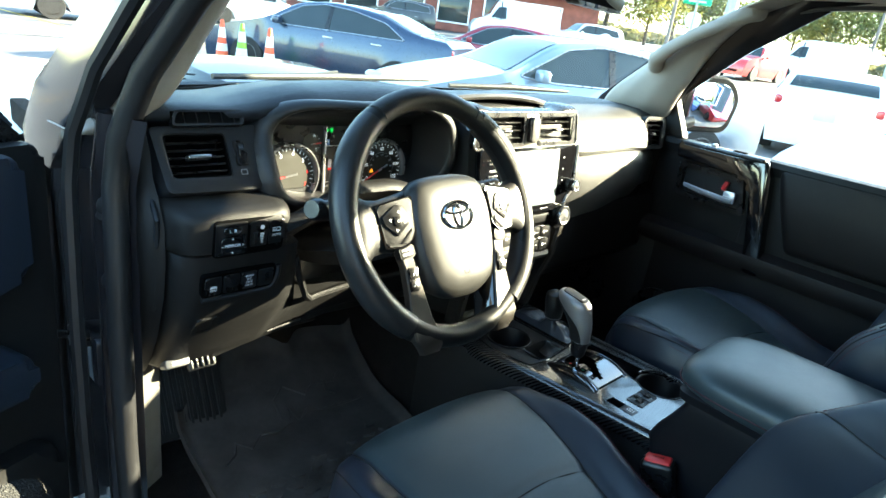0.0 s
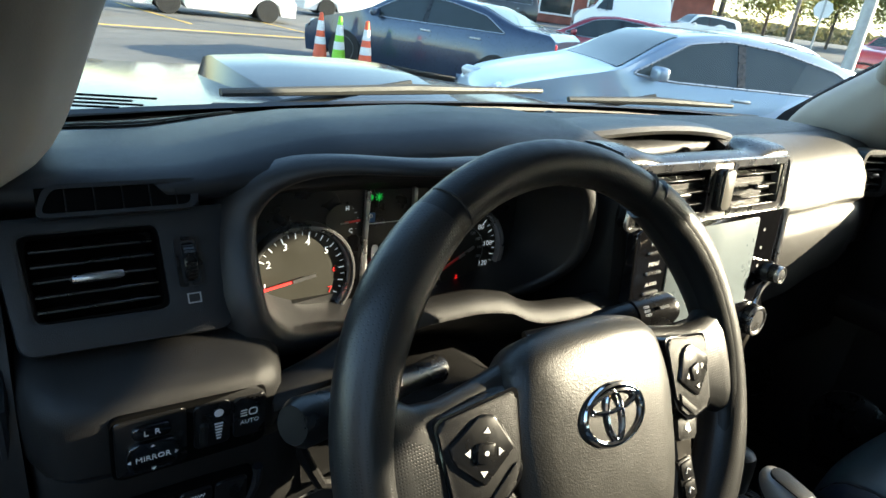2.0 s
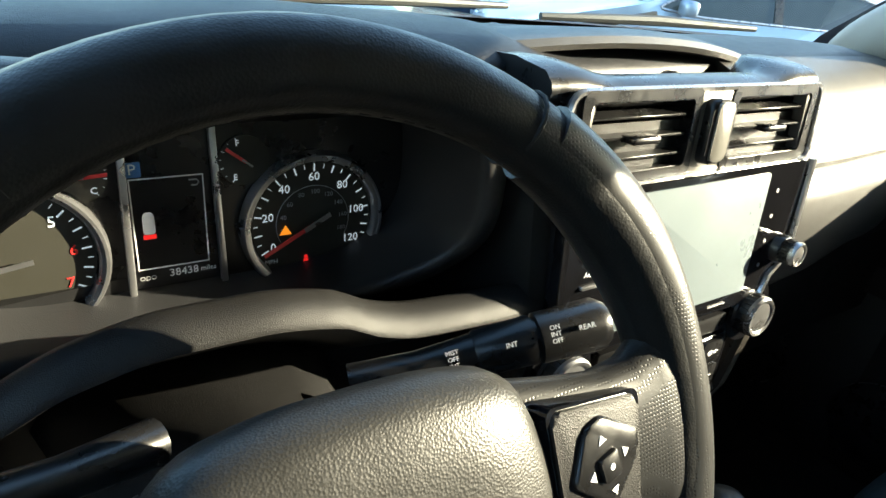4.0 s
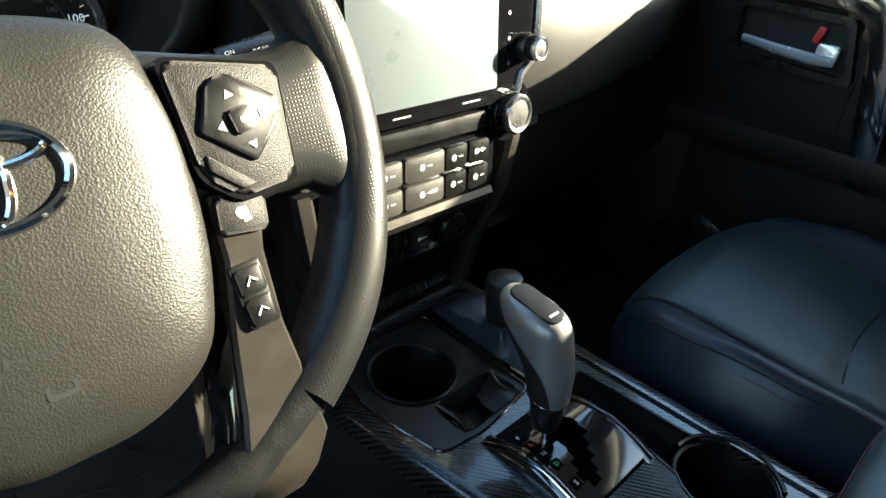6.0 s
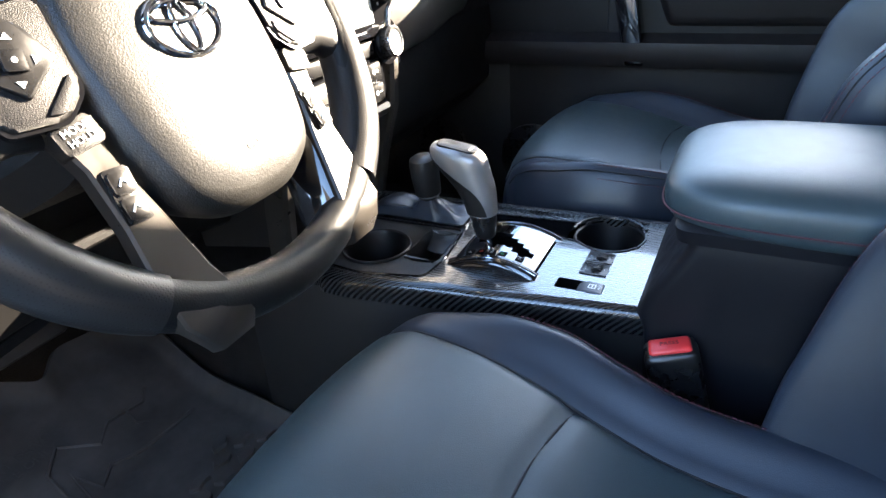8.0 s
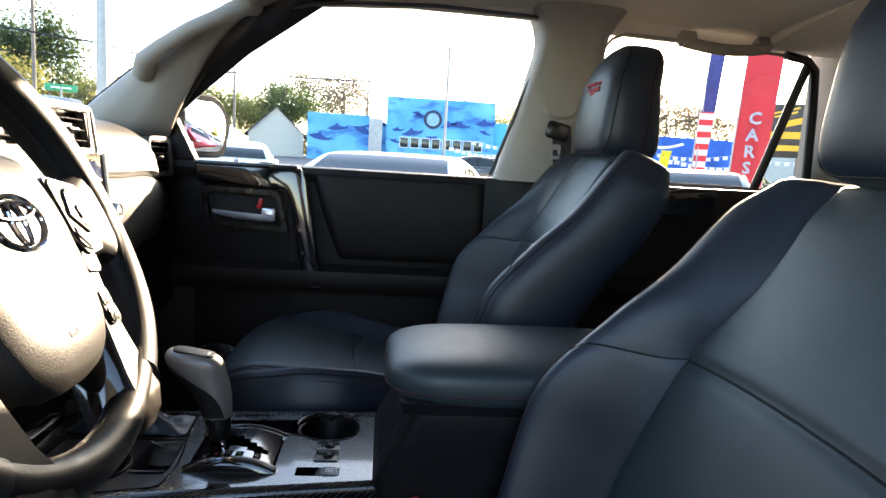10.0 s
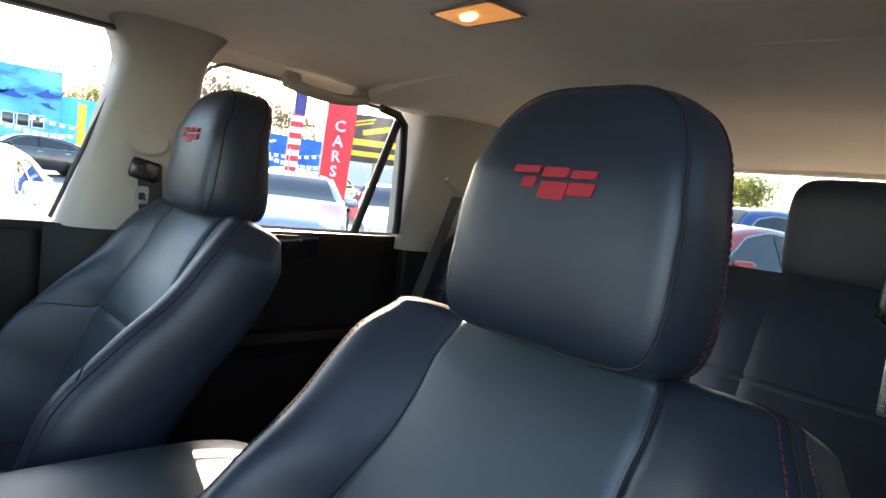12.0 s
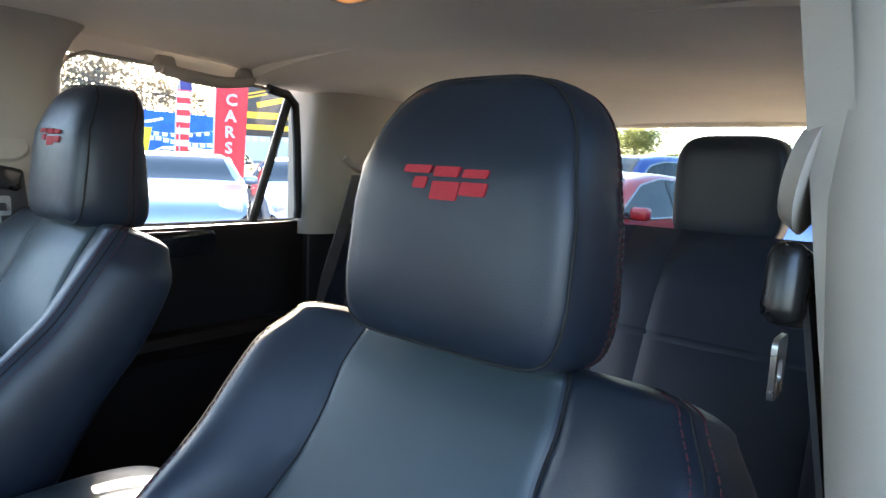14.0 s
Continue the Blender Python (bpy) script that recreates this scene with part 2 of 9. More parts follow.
def loft(bm, rings, closed=True, caps=True, m=None, weld=False):
    t = bmesh.new()
    V = [[t.verts.new(p) for p in r] for r in rings]
    n = len(V[0])
    for a, b in zip(V, V[1:]):
        for i in range(n if closed else n - 1):
            t.faces.new((a[i], a[(i + 1) % n], b[(i + 1) % n], b[i]))
    if caps and closed:
        t.faces.new(V[0][::-1])
        t.faces.new(V[-1])
    if weld:
        bmesh.ops.remove_doubles(t, verts=t.verts[:], dist=1e-6)
    bmesh.ops.recalc_face_normals(t, faces=t.faces[:])
    return absorb(bm, t, m)


def tube(bm, pts, r, n=10, closed=False, m=None, flat=1.0):
    """A round bar along points; r may be a list."""
    pts = [Vector(p) for p in pts]
    k = len(pts)
    rings, side = [], None
    for i, p in enumerate(pts):
        a = pts[i - 1] if (i > 0 or closed) else p
        b = pts[(i + 1) % k] if (i < k - 1 or closed) else p
        d = (b - a).normalized()
        if side is None:
            side = d.orthogonal().normalized()
        side = (side - d * side.dot(d)).normalized()
        up = d.cross(side)
        rr = r[i] if isinstance(r, (list, tuple)) else r
        rings.append([p + side * (rr * math.cos(2 * math.pi * j / n)) + up * (rr * flat * math.sin(2 * math.pi * j / n)) for j in range(n)])
    if closed:
        return loft(bm, rings + [rings[0]], True, False, m, True)
    return loft(bm, rings, True, True, m)


def lathe(bm, prof, n=32, m=None):
    """A profile of (radius, height) turned about the local z."""
    rings = [[(max(r, 1e-4) * math.cos(2 * math.pi * j / n), max(r, 1e-4) * math.sin(2 * math.pi * j / n), z) for j in range(n)] for r, z in prof]
    return loft(bm, rings, True, True, m)


def grid(bm, f, nu, nv, m=None, thick=0.0):
    """A sheet f(u, v) with u and v from 0 to 1."""
    t = bmesh.new()
    V = [[t.verts.new(f(i / nu, j / nv)) for j in range(nv + 1)] for i in range(nu + 1)]
    for i in range(nu):
        for j in range(nv):
            t.faces.new((V[i][j], V[i + 1][j], V[i + 1][j + 1], V[i][j + 1]))
    if thick:
        bmesh.ops.recalc_face_normals(t, faces=t.faces[:])
        bmesh.ops.solidify(t, geom=t.faces[:], thickness=thick)
    return absorb(bm, t, m)


def B():
    return bmesh.new()


def rect(x0, y0, x1, y1, r=0.0, n=4):
    p = [(x0, y0), (x1, y0), (x1, y1), (x0, y1)]
    return fillet(p, r, n) if r else p


def face(x, y, z, tilt=0.0, yaw=0.0):
    """A frame whose xy-plane faces the rear of the car: x right, y up, z towards the seats; tilt leans it back to face up."""
    return pose(x, y, z, 0, 0, yaw) @ pose(0, 0, 0, 90 - tilt, 0, 0)


def words(text, size, m, material, parent, name="lettering", align="CENTER", bold=0.0):
    cu = bpy.data.curves.new(name, "FONT")
    cu.body, cu.size, cu.align_x, cu.align_y, cu.extrude, cu.offset, cu.resolution_u = text, size, align, "CENTER", 0.0002, bold, 2
    tmp = new("tmp", cu)
    me = bpy.data.meshes.new_from_object(tmp)
    bpy.data.objects.remove(tmp)
    me.materials.append(material)
    ob = new(name, me)
    ob.matrix_basis = m
    ob.parent = parent
    return ob


def bars(parent, m, w, h, rows, material, name="lettering"):
    bm = B()
    for i in range(rows):
        ww = w * (1.0, 0.72, 0.88, 0.6)[i % 4]
        box(bm, ww, h / rows * 0.55, 0.0004, m @ pose((ww - w) / 2, h * (0.5 - (i + 0.5) / rows), 0), 0)
    return part(name, bm, material, parent)


def lerp(a, b, s):
    return a + (b - a) * s


def edge_steps(a, b, n):
    return [a + (b - a) * k / n for k in range(n + 1)]


def interp(tab, x):
    if x <= tab[0][0]:
        return tab[0][1]
    for (x0, y0), (x1, y1) in zip(tab, tab[1:]):
        if x <= x1:
            s = (x - x0) / (x1 - x0)
            s = s * s * (3 - 2 * s)
            return y0 + (y1 - y0) * s
    return tab[-1][1]


def interp_lin(tab, x):
    """A smooth curve through the table's points (monotone Hermite)."""
    if x <= tab[0][0]:
        return tab[0][1]
    d = [(b[1] - a[1]) / (b[0] - a[0]) for a, b in zip(tab, tab[1:])]
    g = [d[0]] + [(2 * p * q / (p + q) if p * q > 0 else 0.0) for p, q in zip(d, d[1:])] + [d[-1]]
    for i in range(len(tab) - 1):
        (x0, y0), (x1, y1) = tab[i], tab[i + 1]
        if x <= x1:
            h = x1 - x0
            s = (x - x0) / h
            return (2 * s ** 3 - 3 * s * s + 1) * y0 + (s ** 3 - 2 * s * s + s) * h * g[i] + (3 * s * s - 2 * s ** 3) * y1 + (s ** 3 - s * s) * h * g[i + 1]
    return tab[-1][1]


# ---- the car: shell ----

# floor
bm = B()
box(bm, 1.5, 3.3, 0.10, pose(0, -0.45, 0.53), 0.01)
floor = tagged(part("floor", bm, CARPET), "black carpeted floor of the car cabin", "floor", kind="structure")


# headliner in two layers, arched across
def arch(x, z, drop=0.05):
    return z - drop * (abs(x) / 0.66) ** 3


bm = B()
grid(bm, lambda u, v: (lerp(-0.66, 0.66, u), lerp(0.66, -0.56 + 0.07 * (1 - (2 * u - 1) ** 2) * -1, v), arch(lerp(-0.66, 0.66, u), 1.626 + 0.022 * math.sin(math.pi * v), 0.015)), 24, 16, thick=-0.02)
ceiling = tagged(part("ceiling", bm, LINER), "grey cloth headliner over the front seats", "ceiling", kind="structure")
bm = B()
grid(bm, lambda u, v: (lerp(-0.66, 0.66, u), lerp(-0.55, -1.95, v), arch(lerp(-0.66, 0.66, u), 1.632 - 0.035 * v ** 1.6, 0.05)), 24, 16, thick=-0.02)
tagged(part("ceiling_rear", bm, LINER), "grey cloth headliner over the rear seats", "ceiling", kind="structure")
bm = B()
grid(bm, lambda u, v: (lerp(-0.72, 0.72, u), lerp(0.74, -2.05, v), 1.72 - 0.03 * (2 * u - 1) ** 4), 10, 10, thick=-0.02)
tagged(part("roof", bm, PAINT), "dark grey metallic car roof", "roof", kind="structure")
for sx in (-1, 1):
    bm = B()
    grid(bm, lambda u, v: (sx * lerp(0.72, 0.78, v), lerp(0.74, -2.05, u), lerp(1.72, 1.658, v)), 6, 4, thick=0.01)
    tagged(part("roof_rail", bm, PAINT), "dark grey metallic roof side", "roof", kind="structure")


def side_shell(s):
    """Fixed side of the cabin: s is 1 on the passenger side, -1 on the driver's."""
    mir = Matrix.Diagonal((s, 1, 1, 1))
    bo = 0.0 if s > 0 else -0.055
    bt = -0.035 if s > 0 else 0.0
    w = thing("wall_right" if s > 0 else "wall_left", "light grey trimmed side wall of the car cabin", "wall", kind="structure")

    def P(name, bm, mat, label=""):
        bmesh.ops.transform(bm, matrix=mir, verts=bm.verts)
        bmesh.ops.recalc_face_normals(bm, faces=bm.faces[:])
        return part(name, bm, mat, w, label, angle=60)

    # upper rail over the windows
    bm = B()
    loft(bm, [[(0.66, y, 1.565 + d), (0.655, y, 1.60 + d), (0.63, y, 1.625 + d), (0.70, y, 1.66 + d), (0.735, y, 1.62 + d), (0.72, y, 1.585 + d), (0.69, y, 1.57 + d)] for y, d in ((0.60, 0.03), (0.3, 0.048), (0.0, 0.045), (-0.1, 0.03), (-0.4, 0.02), (-0.75, 0.02), (-1.2, 0.01), (-1.95, 0.0))])
    P("roof_side_trim", bm, LINER)
    # B pillar: upper light, lower dark, softly rounded across
    bm = B()
    rings = []
    for z in edge_steps(1.235, 1.64, 12):
        q = min(1.0, (z - 1.2) / 0.44)
        flare = 0.05 * max(0.0, (z - 1.54) / 0.10) ** 2
        yf, yr = lerp(0.078, 0.010 + bt, q) + bo + flare, lerp(-0.168, -0.148, q) - flare
        xi, xo = lerp(0.640, 0.572, q), lerp(0.706, 0.642, q)
        ring = []
        for k in range(13):
            t = math.pi * k / 12
            c, sn = math.cos(t), math.sin(t)
            ring.append((lerp(xo, xi, sn ** 0.55), (yf + yr) / 2 + (yf - yr) / 2 * math.copysign(abs(c) ** 0.75, c), z))
        rings.append(ring + [(0.765 - 0.05 * q, yr, z), (0.765 - 0.05 * q, yf, z)])
    loft(bm, rings)
    P("b_pillar_trim", bm, TRIM)
    bm = B()
    loft(bm, [[(0.715, 0.095 + bo, z), (0.675, 0.05 + bo, z), (0.67, -0.13, z), (0.715, -0.175, z), (0.77, -0.16, z), (0.77, 0.08 + bo, z)] for z in (0.5, 0.8, 1.0, 1.237)])
    P("b_pillar_base", bm, PLASTIC)
    # C pillar and rear quarter
    bm = B()
    loft(bm, [[(lerp(0.712, 0.650, q), -0.752, z), (lerp(0.690, 0.632, q), -0.764, z), (lerp(0.668, 0.615, q), -0.80, z), (lerp(0.655, 0.600, q), -0.87, z), (lerp(0.650, 0.592, q), -0.96, z), (lerp(0.655, 0.595, q), -1.05, z), (0.68, -1.09, z), (0.76, -1.09, z), (0.76, -0.752, z)] for q, z in ((0, 1.21), (0.15, 1.27), (0.5, 1.42), (0.8, 1.55), (1, 1.64))])
    P("c_pillar_trim", bm, TRIM)
    bm = B()
    box(bm, 0.05, 0.34, 0.74, pose(0.715, -0.94, 0.86), 0.008)
    P("quarter_base", bm, PLASTIC)
    # cargo side with a window opening
    bm = B()
    for y0, y1, z0, z1 in ((-1.98, -1.09, 0.5, 1.22), (-1.98, -1.09, 1.55, 1.66), (-1.98, -1.85, 1.22, 1.55)):
        box(bm, 0.05, y1 - y0, z1 - z0, pose(0.69, (y0 + y1) / 2, (z0 + z1) / 2), 0.008)
    P("cargo_side_trim", bm, TRIM)
    bm = B()
    box(bm, 0.006, 0.80, 0.36, pose(0.715, -1.47, 1.385), 0)
    g = P("cargo_glass", bm, TINT)
    g.visible_shadow = False
    # outer skin under the windows, seen through nothing but closing the cabin
    bm = B()
    box(bm, 0.03, 1.0, 0.75, pose(0.80, -1.5, 0.85), 0.01)
    P("quarter_skin", bm, PAINT)
    return w


wall_right = side_shell(1)
wall_left = side_shell(-1)

# tailgate with its window
tail = thing("wall_rear", "tailgate trim round the rear window", "wall", kind="structure")
bm = B()
box(bm, 1.5, 0.06, 0.65, pose(0, -2.0, 0.82), 0.01)
part("tailgate_panel", bm, PLASTIC, tail)
bm = B()
box(bm, 1.34, 0.06, 0.07, pose(0, -1.97, 1.617), 0.01)
part("tailgate_header", bm, LINER, tail)
for sx in (-1, 1):
    bm = B()
    box(bm, 0.09, 0.06, 0.45, pose(sx * 0.655, -1.98, 1.36, 0, -sx * 4), 0.01)
    part("tailgate_post", bm, TRIM, tail)
bm = B()
box(bm, 1.28, 0.005, 0.44, pose(0, -2.0, 1.355), 0)
g = part("rear_glass", bm, TINT, tail)
g.visible_shadow = False


# ---- windscreen, front pillars, bonnet ----
def wind(u, v):
    x = lerp(-0.69, 0.69, u) * lerp(1.0, 0.88, v)
    bow = 1 - (2 * u - 1) ** 2
    return (x, lerp(1.13, 0.64, v) + 0.10 * bow, lerp(1.285, 1.635, v) + 0.005 * bow)


bm = B()
grid(bm, wind, 16, 8)
ws = tagged(part("window_front", bm, GLASS), "clear laminated windscreen", "window", kind="structure")
ws.visible_shadow = False
bm = B()
tube(bm, [(x, 1.13 + 0.10 * (1 - (x / 0.69) ** 2), 1.283) for x in [-0.69 + 0.069 * i for i in range(21)]], 0.012, 8)
tagged(part("windscreen_seal", bm, SEAL), "black rubber strip along the windscreen base", "seal", kind="structure")
bm = B()
box(bm, 1.3, 0.10, 0.04, pose(0, 0.66, 1.64), 0.012)
tagged(part("windscreen_header", bm, LINER), "grey cloth roof edge above the windscreen", "trim", kind="structure")
# dotted black border along the windscreen base
bm = B()
grid(bm, lambda u, v: tuple(Vector(wind(u, 0.03 * v)) + Vector((0, -0.006, -0.004))), 20, 1)
tagged(part("windscreen_border", bm, VOID), "black ceramic border of the windscreen", "window", kind="structure")
bm = B()
box(bm, 1.38, 0.22, 0.03, pose(0, 1.29, 1.185, 4), 0.01)
tagged(part("cowl", bm, PLASTIC), "black plastic cowl under the wipers", "cowl", kind="structure")


def a_pillar(s):
    w = thing("front_pillar", "light grey front roof pillar trim", "pillar", kind="structure")
    mir = Matrix.Diagonal((s, 1, 1, 1))

    def P(name, bm, mat, label="", par=None):
        bmesh.ops.transform(bm, matrix=mir, verts=bm.verts)
        bmesh.ops.recalc_face_normals(bm, faces=bm.faces[:])
        return part(name, bm, mat, par or w, label, angle=60)

    bm = B()
    rows = ((1.10, 0.90, 1.262, 0.745, 0.752), (1.075, 0.862, 1.288, 0.722, 0.724), (1.055, 0.845, 1.312, 0.702, 0.699), (1.03, 0.83, 1.34, 0.69, 0.685), (0.93, 0.785, 1.42, 0.665, 0.665), (0.83, 0.735, 1.495, 0.64, 0.645), (0.72, 0.66, 1.57, 0.615, 0.625), (0.60, 0.54, 1.625, 0.59, 0.615))
    rings = []
    for k in range(25):
        z = lerp(1.262, 1.625, k / 24)
        yf, yr, xf, xr = [interp_lin([(q[2], q[c]) for q in rows], z) for c in (0, 1, 3, 4)]
        pts = [(xf + 0.03, yf + 0.02), (xf - 0.005, yf), (xf - 0.03, lerp(yf, yr, 0.3)), (xr - 0.03, lerp(yf, yr, 0.7)), (xr, yr), (xr + 0.035, yr + 0.005), (xr + 0.05, (yf + yr) / 2)]
        rings.append([(x, y, z) for x, y in fillet(pts, 0.018, 3)])
    loft(bm, rings)
    P("pillar_trim", bm, TRIM)
    # painted outside of the pillar, down to the sill
    bm = B()
    rings = []
    for yf, yr, z, x in ((1.16, 1.01, 1.20, 0.80), (1.10, 0.93, 1.28, 0.79), (0.95, 0.80, 1.40, 0.755), (0.80, 0.68, 1.50, 0.725), (0.60, 0.50, 1.62, 0.69), (0.30, 0.2, 1.68, 0.67)):
        rings.append([(x - 0.05, yf, z + 0.03), (x, yf, z + 0.02), (x + 0.012, (yf + yr) / 2, z), (x, yr, z - 0.01), (x - 0.03, yr - 0.01, z - 0.01), (x - 0.05, (yf + yr) / 2, z)])
    loft(bm, rings)
    P("pillar_skin", bm, PAINT)
    return w


a_pillar(1)
a_pillar(-1)
# grab handle on the passenger's pillar
bm = B()
gp = [(0.64, 0.885, 1.425), (0.60, 0.868, 1.445), (0.59, 0.83, 1.475), (0.585, 0.77, 1.515), (0.585, 0.70, 1.55), (0.60, 0.66, 1.575), (0.63, 0.65, 1.585)]
tube(bm, gp, [0.024, 0.021, 0.017, 0.016, 0.017, 0.021, 0.024], 14)
gh = part("grab_handle", bm, TRIM)
tagged(gh, "light grey moulded grab handle on the pillar", "handle")

# driver's door frame: hinge pillar, seals, sill
dfr = thing("door_frame", "dark grey painted door opening with black rubber seals", "door frame", kind="structure")
def ridge(z):
    """The pressed front edge of the pillar wanders as it goes down."""
    return 0.016 * math.exp(-((z - 1.10) / 0.05) ** 2) - 0.014 * math.exp(-((z - 0.99) / 0.06) ** 2) + 0.012 * math.exp(-((z - 0.86) / 0.05) ** 2)


bm = B()
rings = []
for z in edge_steps(0.42, 1.30, 40):
    o = 0.5 * max(0.0, z - 1.20)
    w = ridge(z)
    rings.append([(-0.735, 1.30, z), (-0.757, 1.17 + w - o, z), (-0.766, 1.15 + w - o, z), (-0.771, 1.138 + w - o, z), (-0.770, 1.12 + w - o, z), (-0.769, 1.00 - o, z), (-0.769, 0.935 + 0.5 * w - o, z), (-0.773, 0.916 + 0.5 * w - o, z), (-0.774, 0.908 + 0.5 * w - o, z), (-0.769, 0.901 + 0.5 * w - o, z), (-0.756, 0.893 - o, z), (-0.748, 0.87 - o, z), (-0.735, 0.85 - o, z)])
loft(bm, rings)
part("hinge_pillar", bm, PAINT, dfr, angle=55)
bm = B()
prism(bm, fillet([(0.935, 0.935), (1.09, 0.905), (1.09, 0.825), (0.935, 0.845)], 0.012), 0.768, 0.7735, Matrix(((0, 0, -1, 0), (1, 0, 0, 0), (0, 1, 0, 0), (0, 0, 0, 1))), 0.002)
bmesh.ops.recalc_face_normals(bm, faces=bm.faces[:])
part("hinge_pad", bm, PAINT, dfr)
bm = B()
box(bm, 0.020, 0.060, 0.030, pose(-0.782, 0.995, 0.918, -14), 0.004)
lathe(bm, [(0.001, 0.008), (0.008, 0.008), (0.010, 0.0)], 14, pose(-0.792, 0.980, 0.921) @ pose(0, 0, 0, 0, -90))
tube(bm, [(-0.790, 1.01, 0.914), (-0.83, 1.08, 0.895), (-0.88, 1.14, 0.88)], 0.007, 8)
part("check_strap", bm, SMOOTH, dfr, "black door check strap with its bracket")
seal_path = [(-0.765, 0.30, 0.525), (-0.765, 0.62, 0.53), (-0.765, 0.76, 0.56), (-0.765, 0.83, 0.66), (-0.765, 0.845, 0.80), (-0.765, 0.845, 1.0), (-0.762, 0.85, 1.12), (-0.758, 0.86, 1.20), (-0.75, 0.855, 1.27), (-0.735, 0.80, 1.36), (-0.71, 0.715, 1.455), (-0.69, 0.60, 1.545), (-0.675, 0.46, 1.60), (-0.67, 0.25, 1.62), (-0.67, 0.08, 1.62)]
bm = B()
tube(bm, seal_path, 0.017, 10)
part("inner_seal", bm, SEAL, dfr)
bm = B()
tube(bm, [(x - 0.045, y + 0.035, z) for x, y, z in seal_path[3:12]], 0.010, 8)
part("outer_seal", bm, SEAL, dfr)
bm = B()
loft(bm, [[(-0.73, y, 0.50), (-0.73, y, 0.525), (-0.79, y, 0.53), (-0.86, y, 0.50), (-0.87, y, 0.40), (-0.73, y, 0.40)] for y in (1.0, 0.5, 0.1, -0.2)])
part("sill", bm, PAINT, dfr)
bm = B()
loft(bm, [[(-0.645, y, 0.55), (-0.65, y, 0.595), (-0.70, y, 0.605), (-0.745, y, 0.595), (-0.755, y, 0.50)] for y in (0.80, 0.5, 0.1, -0.15)])
part("scuff_plate", bm, PLASTIC, dfr)
bm = B()
loft(bm, [[(-0.752, 0.90, z), (-0.742, 0.905, z), (-0.722, 0.955, z), (-0.662, 0.99, z), (-0.652, 1.02, z), (-0.66, 1.15, z), (-0.74, 1.15, z)] for z in (0.55, 0.6, 0.75, 0.845)])
part("kick_panel", bm, surface("grey_kick_panel", (0.105, 0.100, 0.088), 0.55, grain=900, gstr=0.4), dfr, "dark grey plastic kick panel")

# rubber stops beside the seal
for z, rr in ((1.165, 0.014), (1.148, 0.013), (1.052, 0.013)):
    bm = B()
    lathe(bm, [(rr, -0.004), (rr, 0.006), (rr * 0.7, 0.010), (0.001, 0.011)], 18, pose(-0.758, 0.893 + 0.5 * (1.165 - z) * (z > 1.1), z) @ pose(0, 0, 0, 0, -60, 40))
    part("rubber_stop", bm, SEAL, dfr)
# printed sticker inside the windscreen
stk = thing("windscreen_sticker", "small printed sticker inside the windscreen corner", "sticker")
STM = Matrix(((1, 0, 0, -0.600), (0, -0.814, -0.581, 1.082), (0, 0.581, -0.814, 1.322), (0, 0, 0, 1))) @ pose(0, 0, 0.006, 0, 0, -6)
bars(stk, STM, 0.075, 0.034, 4, SEAL)

# bonnet, scoop, wipers
WIPER = surface("grey_wiper_plastic", (0.05, 0.049, 0.044), 0.55, var=0.2, gstr=0.2, grain=400)
bonnet = thing("bonnet", "dark grey metallic bonnet with a raised scoop", "bonnet")


def hood(u, v):
    x = lerp(-0.78, 0.78, u)
    y = lerp(1.33, 2.55, v)
    c = abs(x) / 0.78
    return (x, y, 1.215 - 0.05 * v ** 2 - 0.06 * c ** 4 - 0.03 * v + 0.02 * math.exp(-((abs(x) - 0.55) / 0.12) ** 2))


bm = B()
grid(bm, hood, 24, 14, thick=-0.01)
part("panel", bm, PAINT, bonnet)
bm = B()
loft(bm, [[(-0.27 * w, y, z0), (-0.25 * w, y, z0 + h), (-0.12 * w, y, z0 + h * 1.15), (0.12 * w, y, z0 + h * 1.15), (0.25 * w, y, z0 + h), (0.27 * w, y, z0)] for y, w, z0, h in ((1.50, 0.75, 1.20, 0.006), (1.62, 0.9, 1.20, 0.022), (1.85, 1.0, 1.185, 0.055), (2.02, 1.0, 1.175, 0.07), (2.10, 0.98, 1.17, 0.06))])
part("scoop", bm, PAINT, bonnet)
for sx in (-1, 1):
    fd = thing("fender", "dark grey metallic front fender beside the bonnet", "fender")
    bm = B()
    loft(bm, [[(sx * x0, y, z1), (sx * (x1 - 0.03), y, z1 - 0.004), (sx * x1, y, z1 - 0.03), (sx * (x1 + 0.012), y, 0.95), (sx * (x1 + 0.01), y, 0.62), (sx * x1, y, 0.46), (sx * (x1 - 0.06), y, 0.46), (sx * (x0 - 0.02), y, z1 - 0.06)] for y, x0, x1, z1 in ((1.135, 0.795, 0.845, 1.165), (1.20, 0.79, 0.865, 1.168), (1.40, 0.785, 0.885, 1.155), (1.8, 0.785, 0.895, 1.135), (2.2, 0.78, 0.885, 1.095), (2.5, 0.76, 0.82, 1.03))])
    part("panel", bm, PAINT, fd, angle=50)
    bm = B()
    loft(bm, [[(sx * 0.76, y, 0.45), (sx * 0.86, y, 0.45), (sx * 0.86, y, 1.13), (sx * 0.76, y, 1.19)] for y in (1.17, 1.20)])
    part("inner_panel", bm, SEAL, fd)
